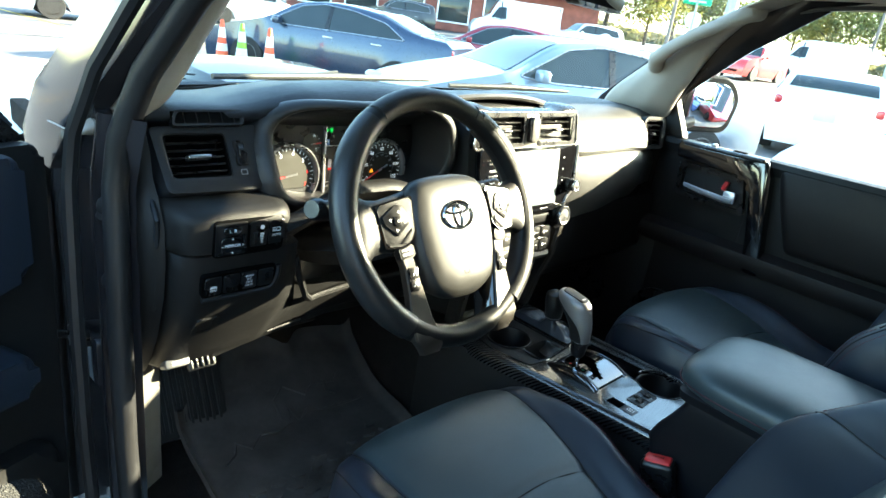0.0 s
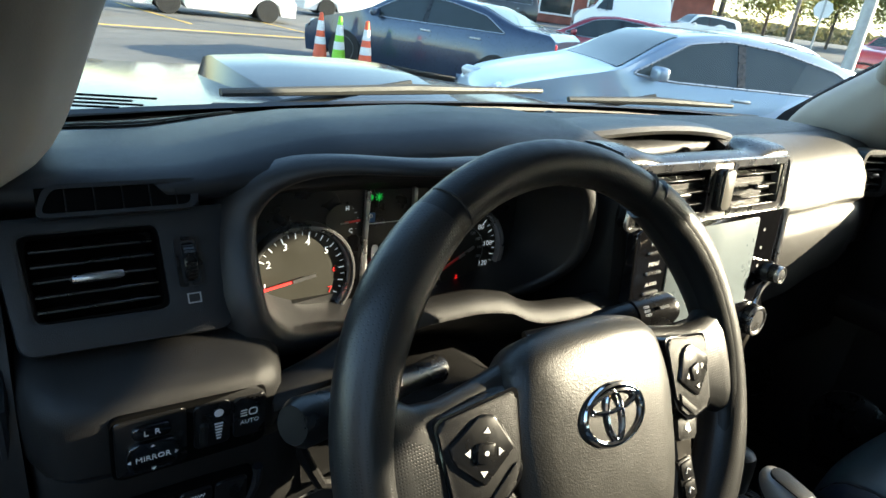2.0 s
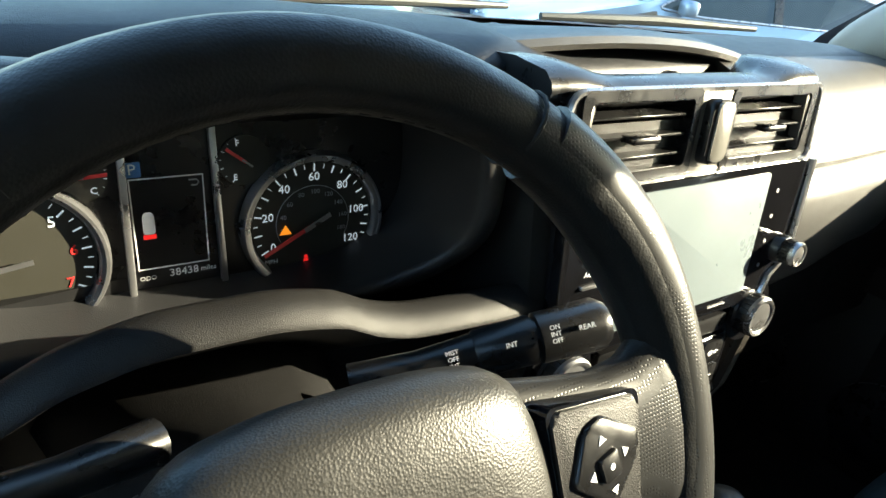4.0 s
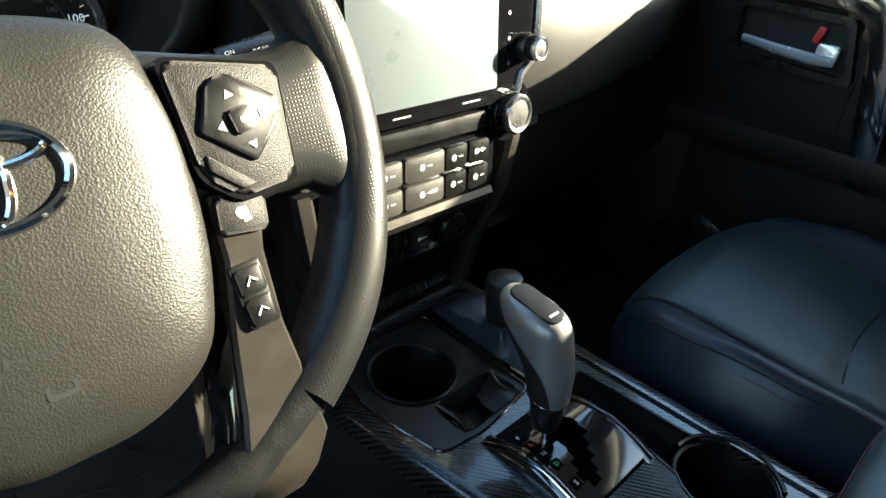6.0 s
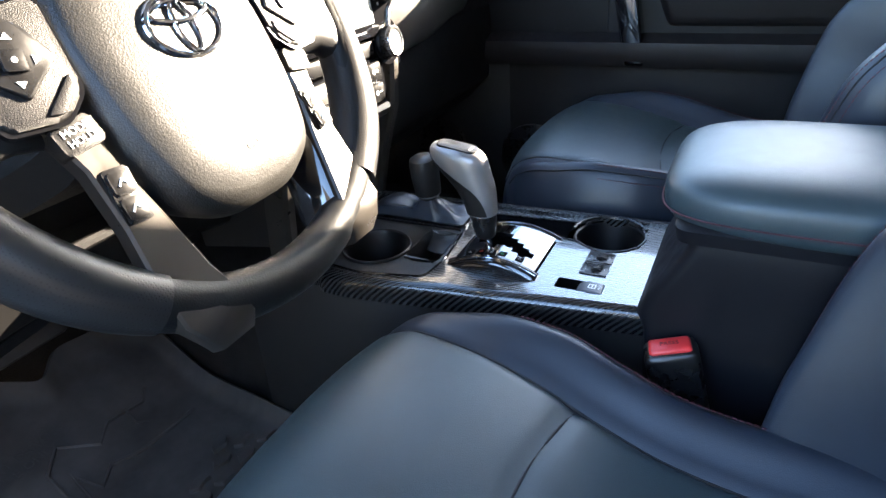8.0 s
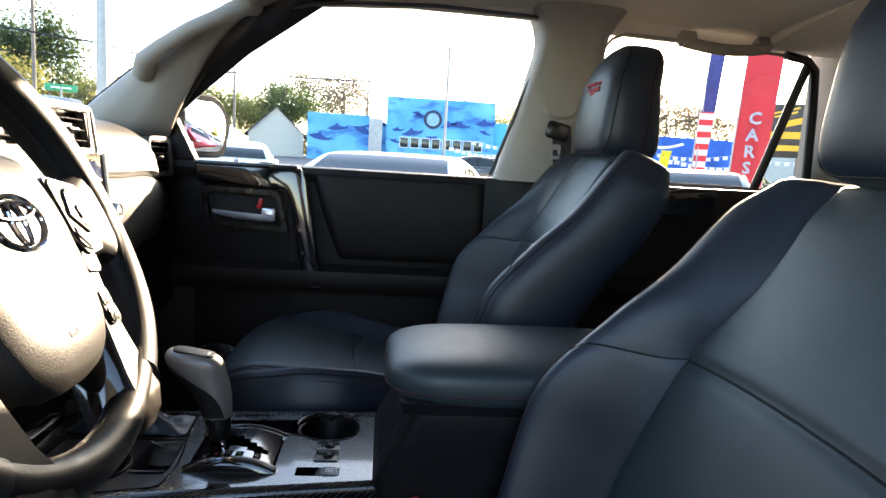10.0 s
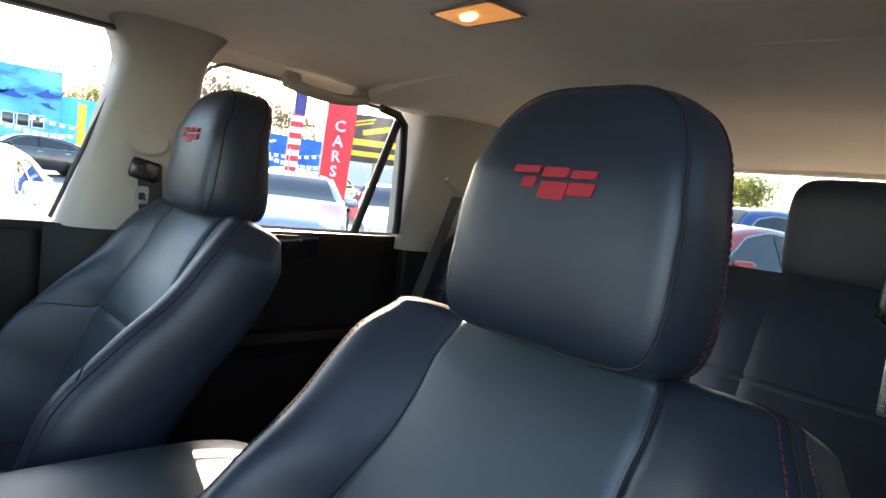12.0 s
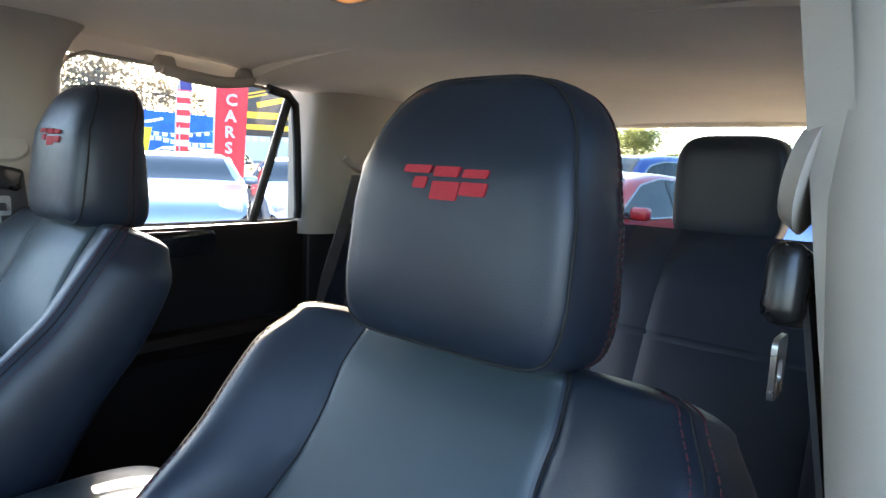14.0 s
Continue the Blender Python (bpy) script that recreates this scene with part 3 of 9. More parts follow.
for k, (x0, y0, x1, y1, z1) in enumerate(((-0.44, 1.275, 0.22, 1.335, 1.298), (0.25, 1.285, 0.70, 1.20, 1.30))):
    w = thing("wiper", "black windscreen wiper resting on the glass", "wiper", "wipers")
    bm = B()
    p0, p1 = Vector((x0, y0, 1.292)), Vector((x1, y1, z1))
    tube(bm, [p0, p0.lerp(p1, 0.5) + Vector((0, 0, 0.004)), p1], [0.006, 0.009, 0.005], 8)
    part("blade", bm, WIPER, w)
    bm = B()
    q = p0.lerp(p1, 0.1) + Vector((0, 0.03, -0.03))
    tube(bm, [p0.lerp(p1, 0.02) + Vector((0.0, 0.08, -0.04)), q, p0.lerp(p1, 0.5) + Vector((0, 0.006, 0.014))], [0.010, 0.008, 0.005], 8)
    part("arm", bm, WIPER, w)


# ---- passenger's door ----
def passenger_door():
    d = thing("door_2", "closed black passenger door with gloss trim and chrome handle", "door", kind="structure")
    # panel in side view (y forward, z up), drawn out to x
    m = Matrix(((0, 0, 1, 0), (1, 0, 0, 0), (0, 1, 0, 0), (0, 0, 0, 1)))   # local x->y, y->z, z->x

    def slab(pts, x_in, x_out, bev=0.006, r=0.0):
        bm = B()
        q = fillet(pts, r) if r else pts
        # face towards the cabin: build mirrored so the rounded rim looks inwards
        prism(bm, q, -x_out, -x_in, Matrix(((0, 0, -1, 0), (1, 0, 0, 0), (0, 1, 0, 0), (0, 0, 0, 1))), bev, 3)
        bmesh.ops.recalc_face_normals(bm, faces=bm.faces[:])
        return bm

    part("shell", slab([(0.10, 0.50), (0.93, 0.50), (0.95, 1.19), (0.10, 1.20)], 0.757, 0.80, 0.004), PLASTIC, d)
    part("lower_panel", slab([(0.10, 0.52), (0.90, 0.52), (0.90, 0.93), (0.10, 0.93)], 0.735, 0.757, 0.012, 0.02), LOWERDOOR, d)
    # upper pad behind the trim
    bm = B()

    def padf(u, v):
        y = lerp(0.085, lerp(0.452, 0.532, v), u)
        e = min(u, 1 - u) * 0.42
        f = min(v, 1 - v) * 0.22
        x = 0.712 + 0.012 * (1 - 4 * v * (1 - v)) + 0.022 * max(0, 1 - e / 0.018) ** 2 + 0.020 * max(0, 1 - f / 0.018) ** 2
        return (x, y, lerp(1.008, 1.237, v))

    grid(bm, padf, 40, 28)
    part("pad_backing", slab([(0.07, 0.97), (0.575, 0.97), (0.575, 1.225), (0.07, 1.225)], 0.734, 0.757, 0.004), PLASTIC, d)
    part("upper_pad", bm, DOORPAD, d, "padded black leather upper door panel", angle=70)
    # window ledge with seal
    bm = B()
    loft(bm, [[(0.72, y, 1.222), (0.725, y, 1.236), (0.745, y, 1.240), (0.80, y, 1.226), (0.80, y, 1.20), (0.73, y, 1.20)] for y in (0.06, 0.5, 0.93)])
    part("window_ledge", bm, PLASTIC, d)
    # forward part with the handle bowl
    bm = slab([(0.55, 1.0), (0.93, 0.98), (0.93, 1.225), (0.79, 1.23), (0.55, 1.225)], 0.742, 0.757, 0.006, 0.01)
    part("front_pad", bm, PLASTIC, d)
    # gloss surround
    bm = B()
    outer = [(0.484, 0.935), (0.530, 0.935), (0.572, 1.16), (0.60, 1.185), (0.79, 1.19), (0.795, 1.236), (0.545, 1.236), (0.530, 1.20)]
    prism(bm, fillet(outer, 0.012, 3), -0.745, -0.700, Matrix(((0, 0, -1, 0), (1, 0, 0, 0), (0, 1, 0, 0), (0, 0, 0, 1))), 0.008, 3)
    bmesh.ops.recalc_face_normals(bm, faces=bm.faces[:])
    part("gloss_trim", bm, GLOSS, d, "gloss black trim strip")
    bm = B()
    box(bm, 0.05, 0.235, 0.012, pose(0.722, 0.67, 1.234), 0.005)
    part("switch_ledge", bm, SMOOTH, d)
    bm = B()
    box(bm, 0.016, 0.012, 0.008, pose(0.722, 0.70, 1.243), 0.002)
    part("lock_switch", bm, SATIN, d)
    bm = B()
    box(bm, 0.018, 0.035, 0.003, pose(0.722, 0.628, 1.2415), 0.001)
    part("window_switch", bm, VOID, d)
    # bowl and pull handle
    bm = B()
    ring_prism(bm, fillet([(0.575, 1.075), (0.775, 1.085), (0.785, 1.18), (0.60, 1.175)], 0.014, 4), fillet([(0.588, 1.086), (0.763, 1.096), (0.772, 1.168), (0.606, 1.163)], 0.014, 4), -0.748, -0.722, Matrix(((0, 0, -1, 0), (1, 0, 0, 0), (0, 1, 0, 0), (0, 0, 0, 1))))
    part("handle_bezel", bm, SMOOTH, d)
    bm = B()
    tube(bm, [(0.722, 0.755, 1.118), (0.716, 0.70, 1.112), (0.712, 0.64, 1.108), (0.716, 0.612, 1.108)], [0.006, 0.008, 0.009, 0.008], 10, flat=1.3)
    box(bm, 0.014, 0.035, 0.034, pose(0.722, 0.623, 1.116), 0.006)
    part("pull_handle", bm, BRIGHT, d, "chrome inside door handle")
    bm = B()
    box(bm, 0.012, 0.012, 0.026, pose(0.733, 0.645, 1.142, 15), 0.003)
    part("lock_lever", bm, RED, d, "small red lock lever")
    # map pocket shelf and armrest line
    bm = B()
    loft(bm, [[(0.705, y, 0.935), (0.695, y, 0.96), (0.70, y, 0.985), (0.735, y, 1.0), (0.757, y, 0.98), (0.757, y, 0.93)] for y in (0.10, 0.3, 0.5, 0.7, 0.88)])
    part("armrest", bm, DOORPAD, d)
    bm = B()
    tube(bm, [(0.698, 0.10, 0.968), (0.6985, 0.5, 0.968), (0.70, 0.87, 0.968)], 0.0014, 6)
    part("armrest_stitching", bm, REDTHREAD, d)
    # speaker and pocket low down
    bm = B()
    lathe(bm, [(0.0, 0.012), (0.07, 0.012), (0.085, 0.006), (0.085, 0)], 28, pose(0.736, 0.74, 0.70, 0, -90))
    part("speaker", bm, SMOOTH, d)
    bm = B()
    tube(bm, [(0.735, 0.15, 0.80), (0.728, 0.35, 0.79), (0.735, 0.58, 0.80)], 0.012, 8)
    part("pocket_lip", bm, PLASTIC, d)
    # window frame and glass
    fr = [(0.745, 0.88, 1.245), (0.735, 0.865, 1.30), (0.72, 0.81, 1.39), (0.69, 0.725, 1.50), (0.668, 0.66, 1.567), (0.655, 0.53, 1.602), (0.650, 0.43, 1.613), (0.648, 0.24, 1.621), (0.648, 0.0, 1.615), (0.652, -0.03, 1.60), (0.69, 0.028, 1.42), (0.728, 0.082, 1.245)]
    bm = B()
    tube(bm, fr, 0.0045, 8)
    part("window_seal", bm, GREYSEAL, d)
    bm = B()
    vs = [bm.verts.new((x + 0.012, y, z)) for x, y, z in fr]
    bm.faces.new(vs)
    bmesh.ops.triangulate(bm, faces=bm.faces[:])
    g = part("window_glass", bm, GLASS, d)
    g.visible_shadow = False
    # mirror sail
    bm = B()
    prism(bm, [(0.80, 1.24), (0.95, 1.24), (0.885, 1.345), (0.86, 1.36)], -0.765, -0.735, Matrix(((0, 0, -1, 0), (1, 0, 0, 0), (0, 1, 0, 0), (0, 0, 0, 1))), 0.004)
    bmesh.ops.recalc_face_normals(bm, faces=bm.faces[:])
    part("sail_panel", bm, PLASTIC, d)
    bm = B()
    loft(bm, [[(0.80, y, 0.42), (0.83, y, 0.45), (0.865, y, 0.8), (0.86, y, 1.1), (0.81, y, 1.222), (0.79, y, 1.222), (0.79, y, 0.42)] for y in (0.06, 0.5, 0.98)])
    part("outer_skin", bm, PAINT, d)
    return d


passenger_door()

mir = thing("wing_mirror", "dark wing mirror with a convex glass", "mirror")
bm = B()
ring_o = fillet([(-0.105, -0.085), (0.090, -0.080), (0.115, 0.03), (0.060, 0.090), (-0.10, 0.088)], 0.035, 5)
MM = pose(0.95, 0.85, 1.325, 0, 0, -24) @ pose(0, 0, 0, 90)
loft(bm, [[(x * q, y * q, z) for x, y in ring_o] for q, z in ((0.93, 0.015), (1.0, 0.008), (1.02, -0.02), (0.98, -0.07), (0.75, -0.12), (0.4, -0.14))], m=MM)
part("housing", bm, surface("matt_black_mirror_housing", (0.004, 0.004, 0.0042), 0.6, spec=0.15, gstr=0.2), mir)
bm = B()
prism(bm, [(x * 0.78, y * 0.78) for x, y in ring_o], 0.012, 0.0165, MM, 0.001)
mm, t_, p_ = nodes_of("mirror_glass")
p_.inputs["Metallic"].default_value, p_.inputs["Roughness"].default_value, p_.inputs["Base Color"].default_value = 1.0, 0.01, (0.85, 0.87, 0.88, 1)
part("mirror_glass", bm, mm, mir)
bm = B()
tube(bm, [(0.80, 0.90, 1.235), (0.84, 0.89, 1.255), (0.90, 0.87, 1.275)], 0.022, 10)
part("stalk", bm, SMOOTH, mir)


# ---- rear doors (closed) ----
def rear_door(s):
    d = thing("door_4" if s > 0 else "door_3", "closed black rear door with a divided window", "door", kind="structure")
    mir = Matrix.Diagonal((s, 1, 1, 1))

    def P(name, bm, mat, label=""):
        bmesh.ops.transform(bm, matrix=mir, verts=bm.verts)
        bmesh.ops.recalc_face_normals(bm, faces=bm.faces[:])
        return part(name, bm, mat, d, label)

    M = Matrix(((0, 0, -1, 0), (1, 0, 0, 0), (0, 1, 0, 0), (0, 0, 0, 1)))
    bm = B()
    prism(bm, fillet([(-0.80, 0.52), (-0.16, 0.52), (-0.16, 1.24), (-0.80, 1.245)], 0.02), -0.79, -0.715, M, 0.014, 3)
    P("panel", bm, DOORPAD)
    bm = B()
    loft(bm, [[(0.66, y, 0.95), (0.65, y, 0.98), (0.665, y, 1.0), (0.72, y, 1.0), (0.72, y, 0.94)] for y in (-0.74, -0.5, -0.2)])
    P("armrest", bm, DOORPAD)
    bm = B()
    prism(bm, fillet([(-0.20, 0.98), (-0.24, 0.98), (-0.30, 1.17), (-0.50, 1.18), (-0.50, 1.235), (-0.24, 1.235)], 0.012), -0.72, -0.695, M, 0.006)
    P("gloss_trim", bm, GLOSS)
    fr = [(0.72, -0.175, 1.25), (0.695, -0.158, 1.40), (0.668, -0.152, 1.525), (0.660, -0.158, 1.560), (0.654, -0.175, 1.582), (0.650, -0.205, 1.595), (0.646, -0.40, 1.588), (0.643, -0.60, 1.575), (0.643, -0.655, 1.566), (0.648, -0.682, 1.545), (0.668, -0.705, 1.45), (0.70, -0.735, 1.28), (0.704, -0.735, 1.255), (0.706, -0.72, 1.25)]
    bm = B()
    tube(bm, fr + [fr[0]], 0.0042, 8)
    P("window_seal", bm, TRIM)
    bm = B()
    tube(bm, [(x - 0.004, y - 0.004, z) for x, y, z in fr[7:13]], 0.011, 8)
    P("rear_seal", bm, SEAL)
    bm = B()
    vs = [bm.verts.new((x + 0.01, y, z)) for x, y, z in fr]
    bm.faces.new(vs)
    bmesh.ops.triangulate(bm, faces=bm.faces[:])
    g = P("window_glass", bm, TINT if s < 0 else GLASS)
    g.visible_shadow = False
    bm = B()
    tube(bm, [(0.698, -0.60, 1.25), (0.648, -0.672, 1.565)], 0.011, 8)
    P("window_divider", bm, SEAL)
    bm = B()
    box(bm, 0.03, 0.62, 0.80, pose(0.815, -0.48, 0.82), 0.01)
    P("outer_skin", bm, PAINT)
    return d


rear_door(1)
rear_door(-1)

# overhead grab handles
for s in (1, -1):
    h = thing("grab_handle", "light grey folded overhead grab handle", "handle", "overhead handles")
    bm = B()
    ys = [-0.34 - 0.026 * i for i in range(9)]
    tube(bm, [(s * (0.625 - 0.012 * math.sin(math.pi * i / 8)), y, 1.583 - 0.014 * math.sin(math.pi * i / 8)) for i, y in enumerate(ys)], 0.011, 10, flat=1.3)
    part("bar", bm, TRIM, h)
    for y in (-0.35, -0.54):
        bm = B()
        box(bm, 0.03, 0.04, 0.03, pose(s * 0.635, y, 1.592, 0, s * 30), 0.006)
        part("mount", bm, TRIM, h)

# dome lamp
dome = thing("dome_lamp", "small lit rectangular dome lamp in the headliner", "lamp")
bm = B()
ring_prism(bm, rect(-0.064, -0.040, 0.064, 0.040, 0.010), rect(-0.059, -0.035, 0.059, 0.035, 0.008), -0.004, 0.003, pose(0, -0.305, 1.6405, 180))
part("frame", bm, TRIM, dome)
mlens, t_, p_ = nodes_of("amber_lens")
p_.inputs["Base Color"].default_value, p_.inputs["Roughness"].default_value = (0.55, 0.33, 0.16, 1), 0.25
p_.inputs["Emission Color"].default_value, p_.inputs["Emission Strength"].default_value = (1.0, 0.42, 0.12, 1), 0.06
bm = B()
prism(bm, rect(-0.0585, -0.0345, 0.0585, 0.0345, 0.008), 0, 0.003, pose(0, -0.305, 1.6405, 180), 0.001)
part("lens", bm, mlens, dome)
bm = B()
lathe(bm, [(0.001, -0.008), (0.007, -0.006), (0.009, 0), (0.007, 0.006), (0.001, 0.008)], 12, pose(0.012, -0.300, 1.638) @ pose(0, 0, 0, 0, 90) @ Matrix.Diagonal((1, 1, 2, 1)))
part("bulb", bm, BULB, dome)

# rear-view mirror
rv = thing("rear_view_mirror", "black interior rear-view mirror under the windscreen header", "mirror")
bm = B()
RM = pose(0.02, 0.70, 1.555, 0, 0, 14)
loft(bm, [[(x * q, z, y * q) for x, y in rect(-0.125, -0.035, 0.125, 0.035, 0.02)] for q, z in ((0.97, -0.012), (1.0, -0.006), (0.98, 0.012), (0.7, 0.025))], m=RM)
part("housing", bm, SMOOTH, rv)
bm = B()
prism(bm, rect(-0.117, -0.028, 0.117, 0.028, 0.016), 0, 0.002, RM @ pose(0, -0.0125, 0, 90), 0)
part("mirror_glass", bm, mm, rv)
bm = B()
tube(bm, [(0.02, 0.71, 1.57), (0.02, 0.74, 1.60), (0.02, 0.76, 1.62)], 0.012, 8)
part("stem", bm, SMOOTH, rv)


# ---- seat belts on the B pillars ----
def belt(s):
    b = thing("seat_belt", "dark seat belt with a silver tongue hanging from the pillar", "seat belt", "front seat belts")
    mir = Matrix.Diagonal((s, 1, 1, 1))

    def P(name, bm, mat, par=b, label=""):
        bmesh.ops.transform(bm, matrix=mir, verts=bm.verts)
        bmesh.ops.recalc_face_normals(bm, faces=bm.faces[:])
        return part(name, bm, mat, par, label)

    bm = B()
    grid(bm, lambda u, v: (lerp(0.650, 0.583, (lerp(1.30, 1.56, v) - 1.2) / 0.44) - 0.006 + 0.02 * max(abs(2 * u - 1), abs(2 * v - 1)) ** 24, lerp(-0.115, -0.02, u), lerp(1.30, 1.56, v)), 12, 16)
    P("cover_plate", bm, TRIM)
    bm = B()
    lathe(bm, [(0.001, 0.010), (0.03, 0.008), (0.036, 0.0)], 24, pose(0.612, -0.052, 1.41) @ pose(0, 0, 0, 0, -80) @ Matrix.Diagonal((0.8, 1.2, 1, 1)))
    P("anchor_cover", bm, TRIM)
    bm = B()
    box(bm, 0.018, 0.056, 0.040, pose(0.607, -0.05, 1.356, 12), 0.008, 3)
    P("guide", bm, SMOOTH)
    bm = B()
    ring_prism(bm, rect(-0.012, -0.034, 0.012, 0.0, 0.005), rect(-0.006, -0.026, 0.006, -0.012, 0.003), -0.0015, 0.0015, pose(0.600, -0.075 if s < 0 else -0.045, 1.325) @ Matrix(((0, 0, -1, 0), (-1, 0, 0, 0), (0, 1, 0, 0), (0, 0, 0, 1))))
    P("tongue", bm, SATIN)
    bm = B()
    loft(bm, [[(x, y - 0.022, z), (x, y + 0.022, z), (x + 0.003, y + 0.022, z), (x + 0.003, y - 0.022, z)] for x, y, z in ((0.612, -0.06, 1.36), (0.628, -0.075, 1.25), (0.655, -0.09, 1.0), (0.66, -0.10, 0.70))])
    P("webbing", bm, BELT)
    return b


belt(1)
belt(-1)
rb = thing("rear_seat_belt", "grey rear seat belt running down from its guide", "seat belt")
bm = B()
loft(bm, [[(x, y - 0.02, z), (x, y + 0.02, z), (x + 0.003, y + 0.02, z), (x + 0.003, y - 0.02, z)] for x, y, z in ((0.585, -0.85, 1.375), (0.60, -0.82, 1.25), (0.62, -0.78, 1.1), (0.63, -0.74, 0.9))])
part("webbing", bm, surface("brown_grey_webbing", (0.10, 0.09, 0.085), 0.7, grain=500, gstr=0.6), rb)
bm = B()
tube(bm, [(0.583, -0.80, 1.42), (0.575, -0.83, 1.395), (0.575, -0.87, 1.38), (0.582, -0.89, 1.385)], 0.008, 8)
part("guide", bm, TRIM, rb)


# ---- dashboard ----
dash = thing("dashboard", "charcoal moulded dashboard with padded top", "dashboard")


def hood_rise(x):
    return interp([(-0.60, 0.0), (-0.44, 0.026), (-0.30, 0.032), (-0.16, 0.026), (-0.05, 0.012), (0.20, 0.006), (0.5, 0.008), (0.72, -0.01)], x)


def pad_edge(x):
    """How far back the top pad reaches."""
    return interp([(-0.72, 0.872), (-0.56, 0.862), (-0.45, 0.845), (-0.30, 0.838), (-0.14, 0.845), (-0.02, 0.875), (0.14, 0.90), (0.24, 0.90), (0.5, 0.91), (0.72, 0.925)], x)


bm = B()
rings = []
for i in range(121):
    x = -0.72 + 1.44 * i / 120
    h, e = hood_rise(x), pad_edge(x)
    yf = 1.12 + 0.09 * (1 - (x / 0.72) ** 2)
    zl = 1.288 + 0.45 * h
    rings.append([(x, yf, 1.262), (x, yf, 1.278), (x, lerp(yf, e, 0.25), 1.295 + 0.35 * h), (x, lerp(yf, e, 0.5), 1.307 + 0.75 * h), (x, lerp(yf, e, 0.75), 1.310 + h), (x, lerp(yf, e, 0.9), 1.306 + h),
                  (x, e + 0.004, zl + 0.012 + 0.3 * h), (x, e, zl + 0.004), (x, e + 0.005, zl - 0.004), (x, e + 0.05, zl - 0.02), (x, e + 0.10, 1.24)])
loft(bm, rings)
part("top_pad", bm, PAD, dash, "padded black dash top", angle=60)

# defroster grilles at the screen
def pad_top(x, y):
    h, e = hood_rise(x), pad_edge(x)
    yf = 1.12 + 0.09 * (1 - (x / 0.72) ** 2)
    s = (yf - y) / (yf - e)
    return interp_lin([(0.0, 1.278), (0.25, 1.295 + 0.35 * h), (0.5, 1.307 + 0.75 * h), (0.75, 1.310 + h)], s)


bm = B()
grid(bm, lambda u, v: (lerp(-0.675, -0.485, u), lerp(1.025 + 0.035 * u * u, 1.118 + 0.03 * u, v), pad_top(lerp(-0.675, -0.485, u), lerp(1.025 + 0.035 * u * u, 1.118 + 0.03 * u, v)) + 0.0016), 20, 12, thick=0.002)
grille = part("defroster_grille", bm, SMOOTH, dash, "fine black demister grille")
for k in range(12):
    bm = B()
    tube(bm, [(x, y, pad_top(x, y) + 0.0026) for x, y in [(lerp(-0.672, -0.488, q / 10), lerp(1.030 + 0.035 * (q / 10) ** 2, 1.113 + 0.03 * q / 10, (k + 0.5) / 12)) for q in range(11)]], 0.0012, 5)
    part("grille_bar", bm, PLASTIC, grille)
bm = B()
lathe(bm, [(0.012, 0), (0.011, 0.005), (0.006, 0.009), (0.001, 0.010)], 16, pose(0.02, 1.10, 1.298))
part("light_sensor", bm, SMOOTH, dash)

# slot vent above the left outlet
SLM = face(0, 0.8645, 1.2932, 30)
bm = B()
ring_prism(bm, fillet([(-0.684, -0.0125), (-0.578, -0.0125), (-0.574, 0.0105), (-0.676, 0.0105)], 0.008), fillet([(-0.680, -0.0095), (-0.583, -0.0095), (-0.579, 0.0075), (-0.672, 0.0075)], 0.006), -0.012, 0.0012, SLM)
part("slot_vent_frame", bm, PAD, dash, "soft frame of the slim demister vent")
# Near-black sheet in place of the slot's shaded depth.
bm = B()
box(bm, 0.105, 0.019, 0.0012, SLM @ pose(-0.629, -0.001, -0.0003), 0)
part("slot_vent_shade", bm, VOID, dash)
for k in range(5):
    bm = B()
    box(bm, 0.0010, 0.017, 0.0012, SLM @ pose(-0.664 + 0.018 * k, -0.001, 0.0004), 0)
    part("vent_rib", bm, CUPBLACK, dash)


def air_vent(parent, name, w, h, m, slats, skew=0.0, back=0.03, tab=None, ribs=6, tabmat=None, top_in=0.0, slatmat=None, rim=SMOOTH):
    """An outlet with its frame, slats, ribs behind them and a tab."""
    v = thing(name, "", "")
    v.matrix_basis = m
    v.parent = parent
    o = fillet([(-w / 2 - 0.008, -h / 2 - 0.008), (w / 2 + 0.008, -h / 2 - 0.008), (w / 2 + 0.008 - top_in, h / 2 + 0.008), (-w / 2 - 0.008, h / 2 + 0.008)], 0.008)
    i = fillet([(-w / 2 + skew, -h / 2), (w / 2, -h / 2), (w / 2 - top_in, h / 2), (-w / 2, h / 2)], 0.006)
    bm = B()
    ring_prism(bm, o, i, -back, 0.004)
    part("surround", bm, rim, v)
    # Near-black back plate puts the duct's shade into its colour.
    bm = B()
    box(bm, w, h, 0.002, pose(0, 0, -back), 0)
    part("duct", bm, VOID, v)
    for k in range(slats):
        y = h * (0.5 - (k + 0.75) / (slats + 0.5))
        bm = B()
        box(bm, w - 0.004 - top_in * (0.5 + y / h), 0.0022, 0.014, pose(-top_in * 0.5 * (0.5 + y / h), y, -0.006, 10), 0.0006, 1)
        part("slat", bm, slatmat or SMOOTH, v)
    for k in range(ribs):
        bm = B()
        box(bm, 0.0016, h * 0.94, 0.010, pose(w * ((k + 1) / (ribs + 1) - 0.5), 0, -0.024), 0)
        part("rib", bm, SMOOTH, v)
    if tab:
        bm = B()
        box(bm, tab, 0.006, 0.016, pose(0.0, -h * 0.03, 0.003), 0.0025, 2)
        part("tab", bm, tabmat or SATIN, v, "silver tab")
    return v


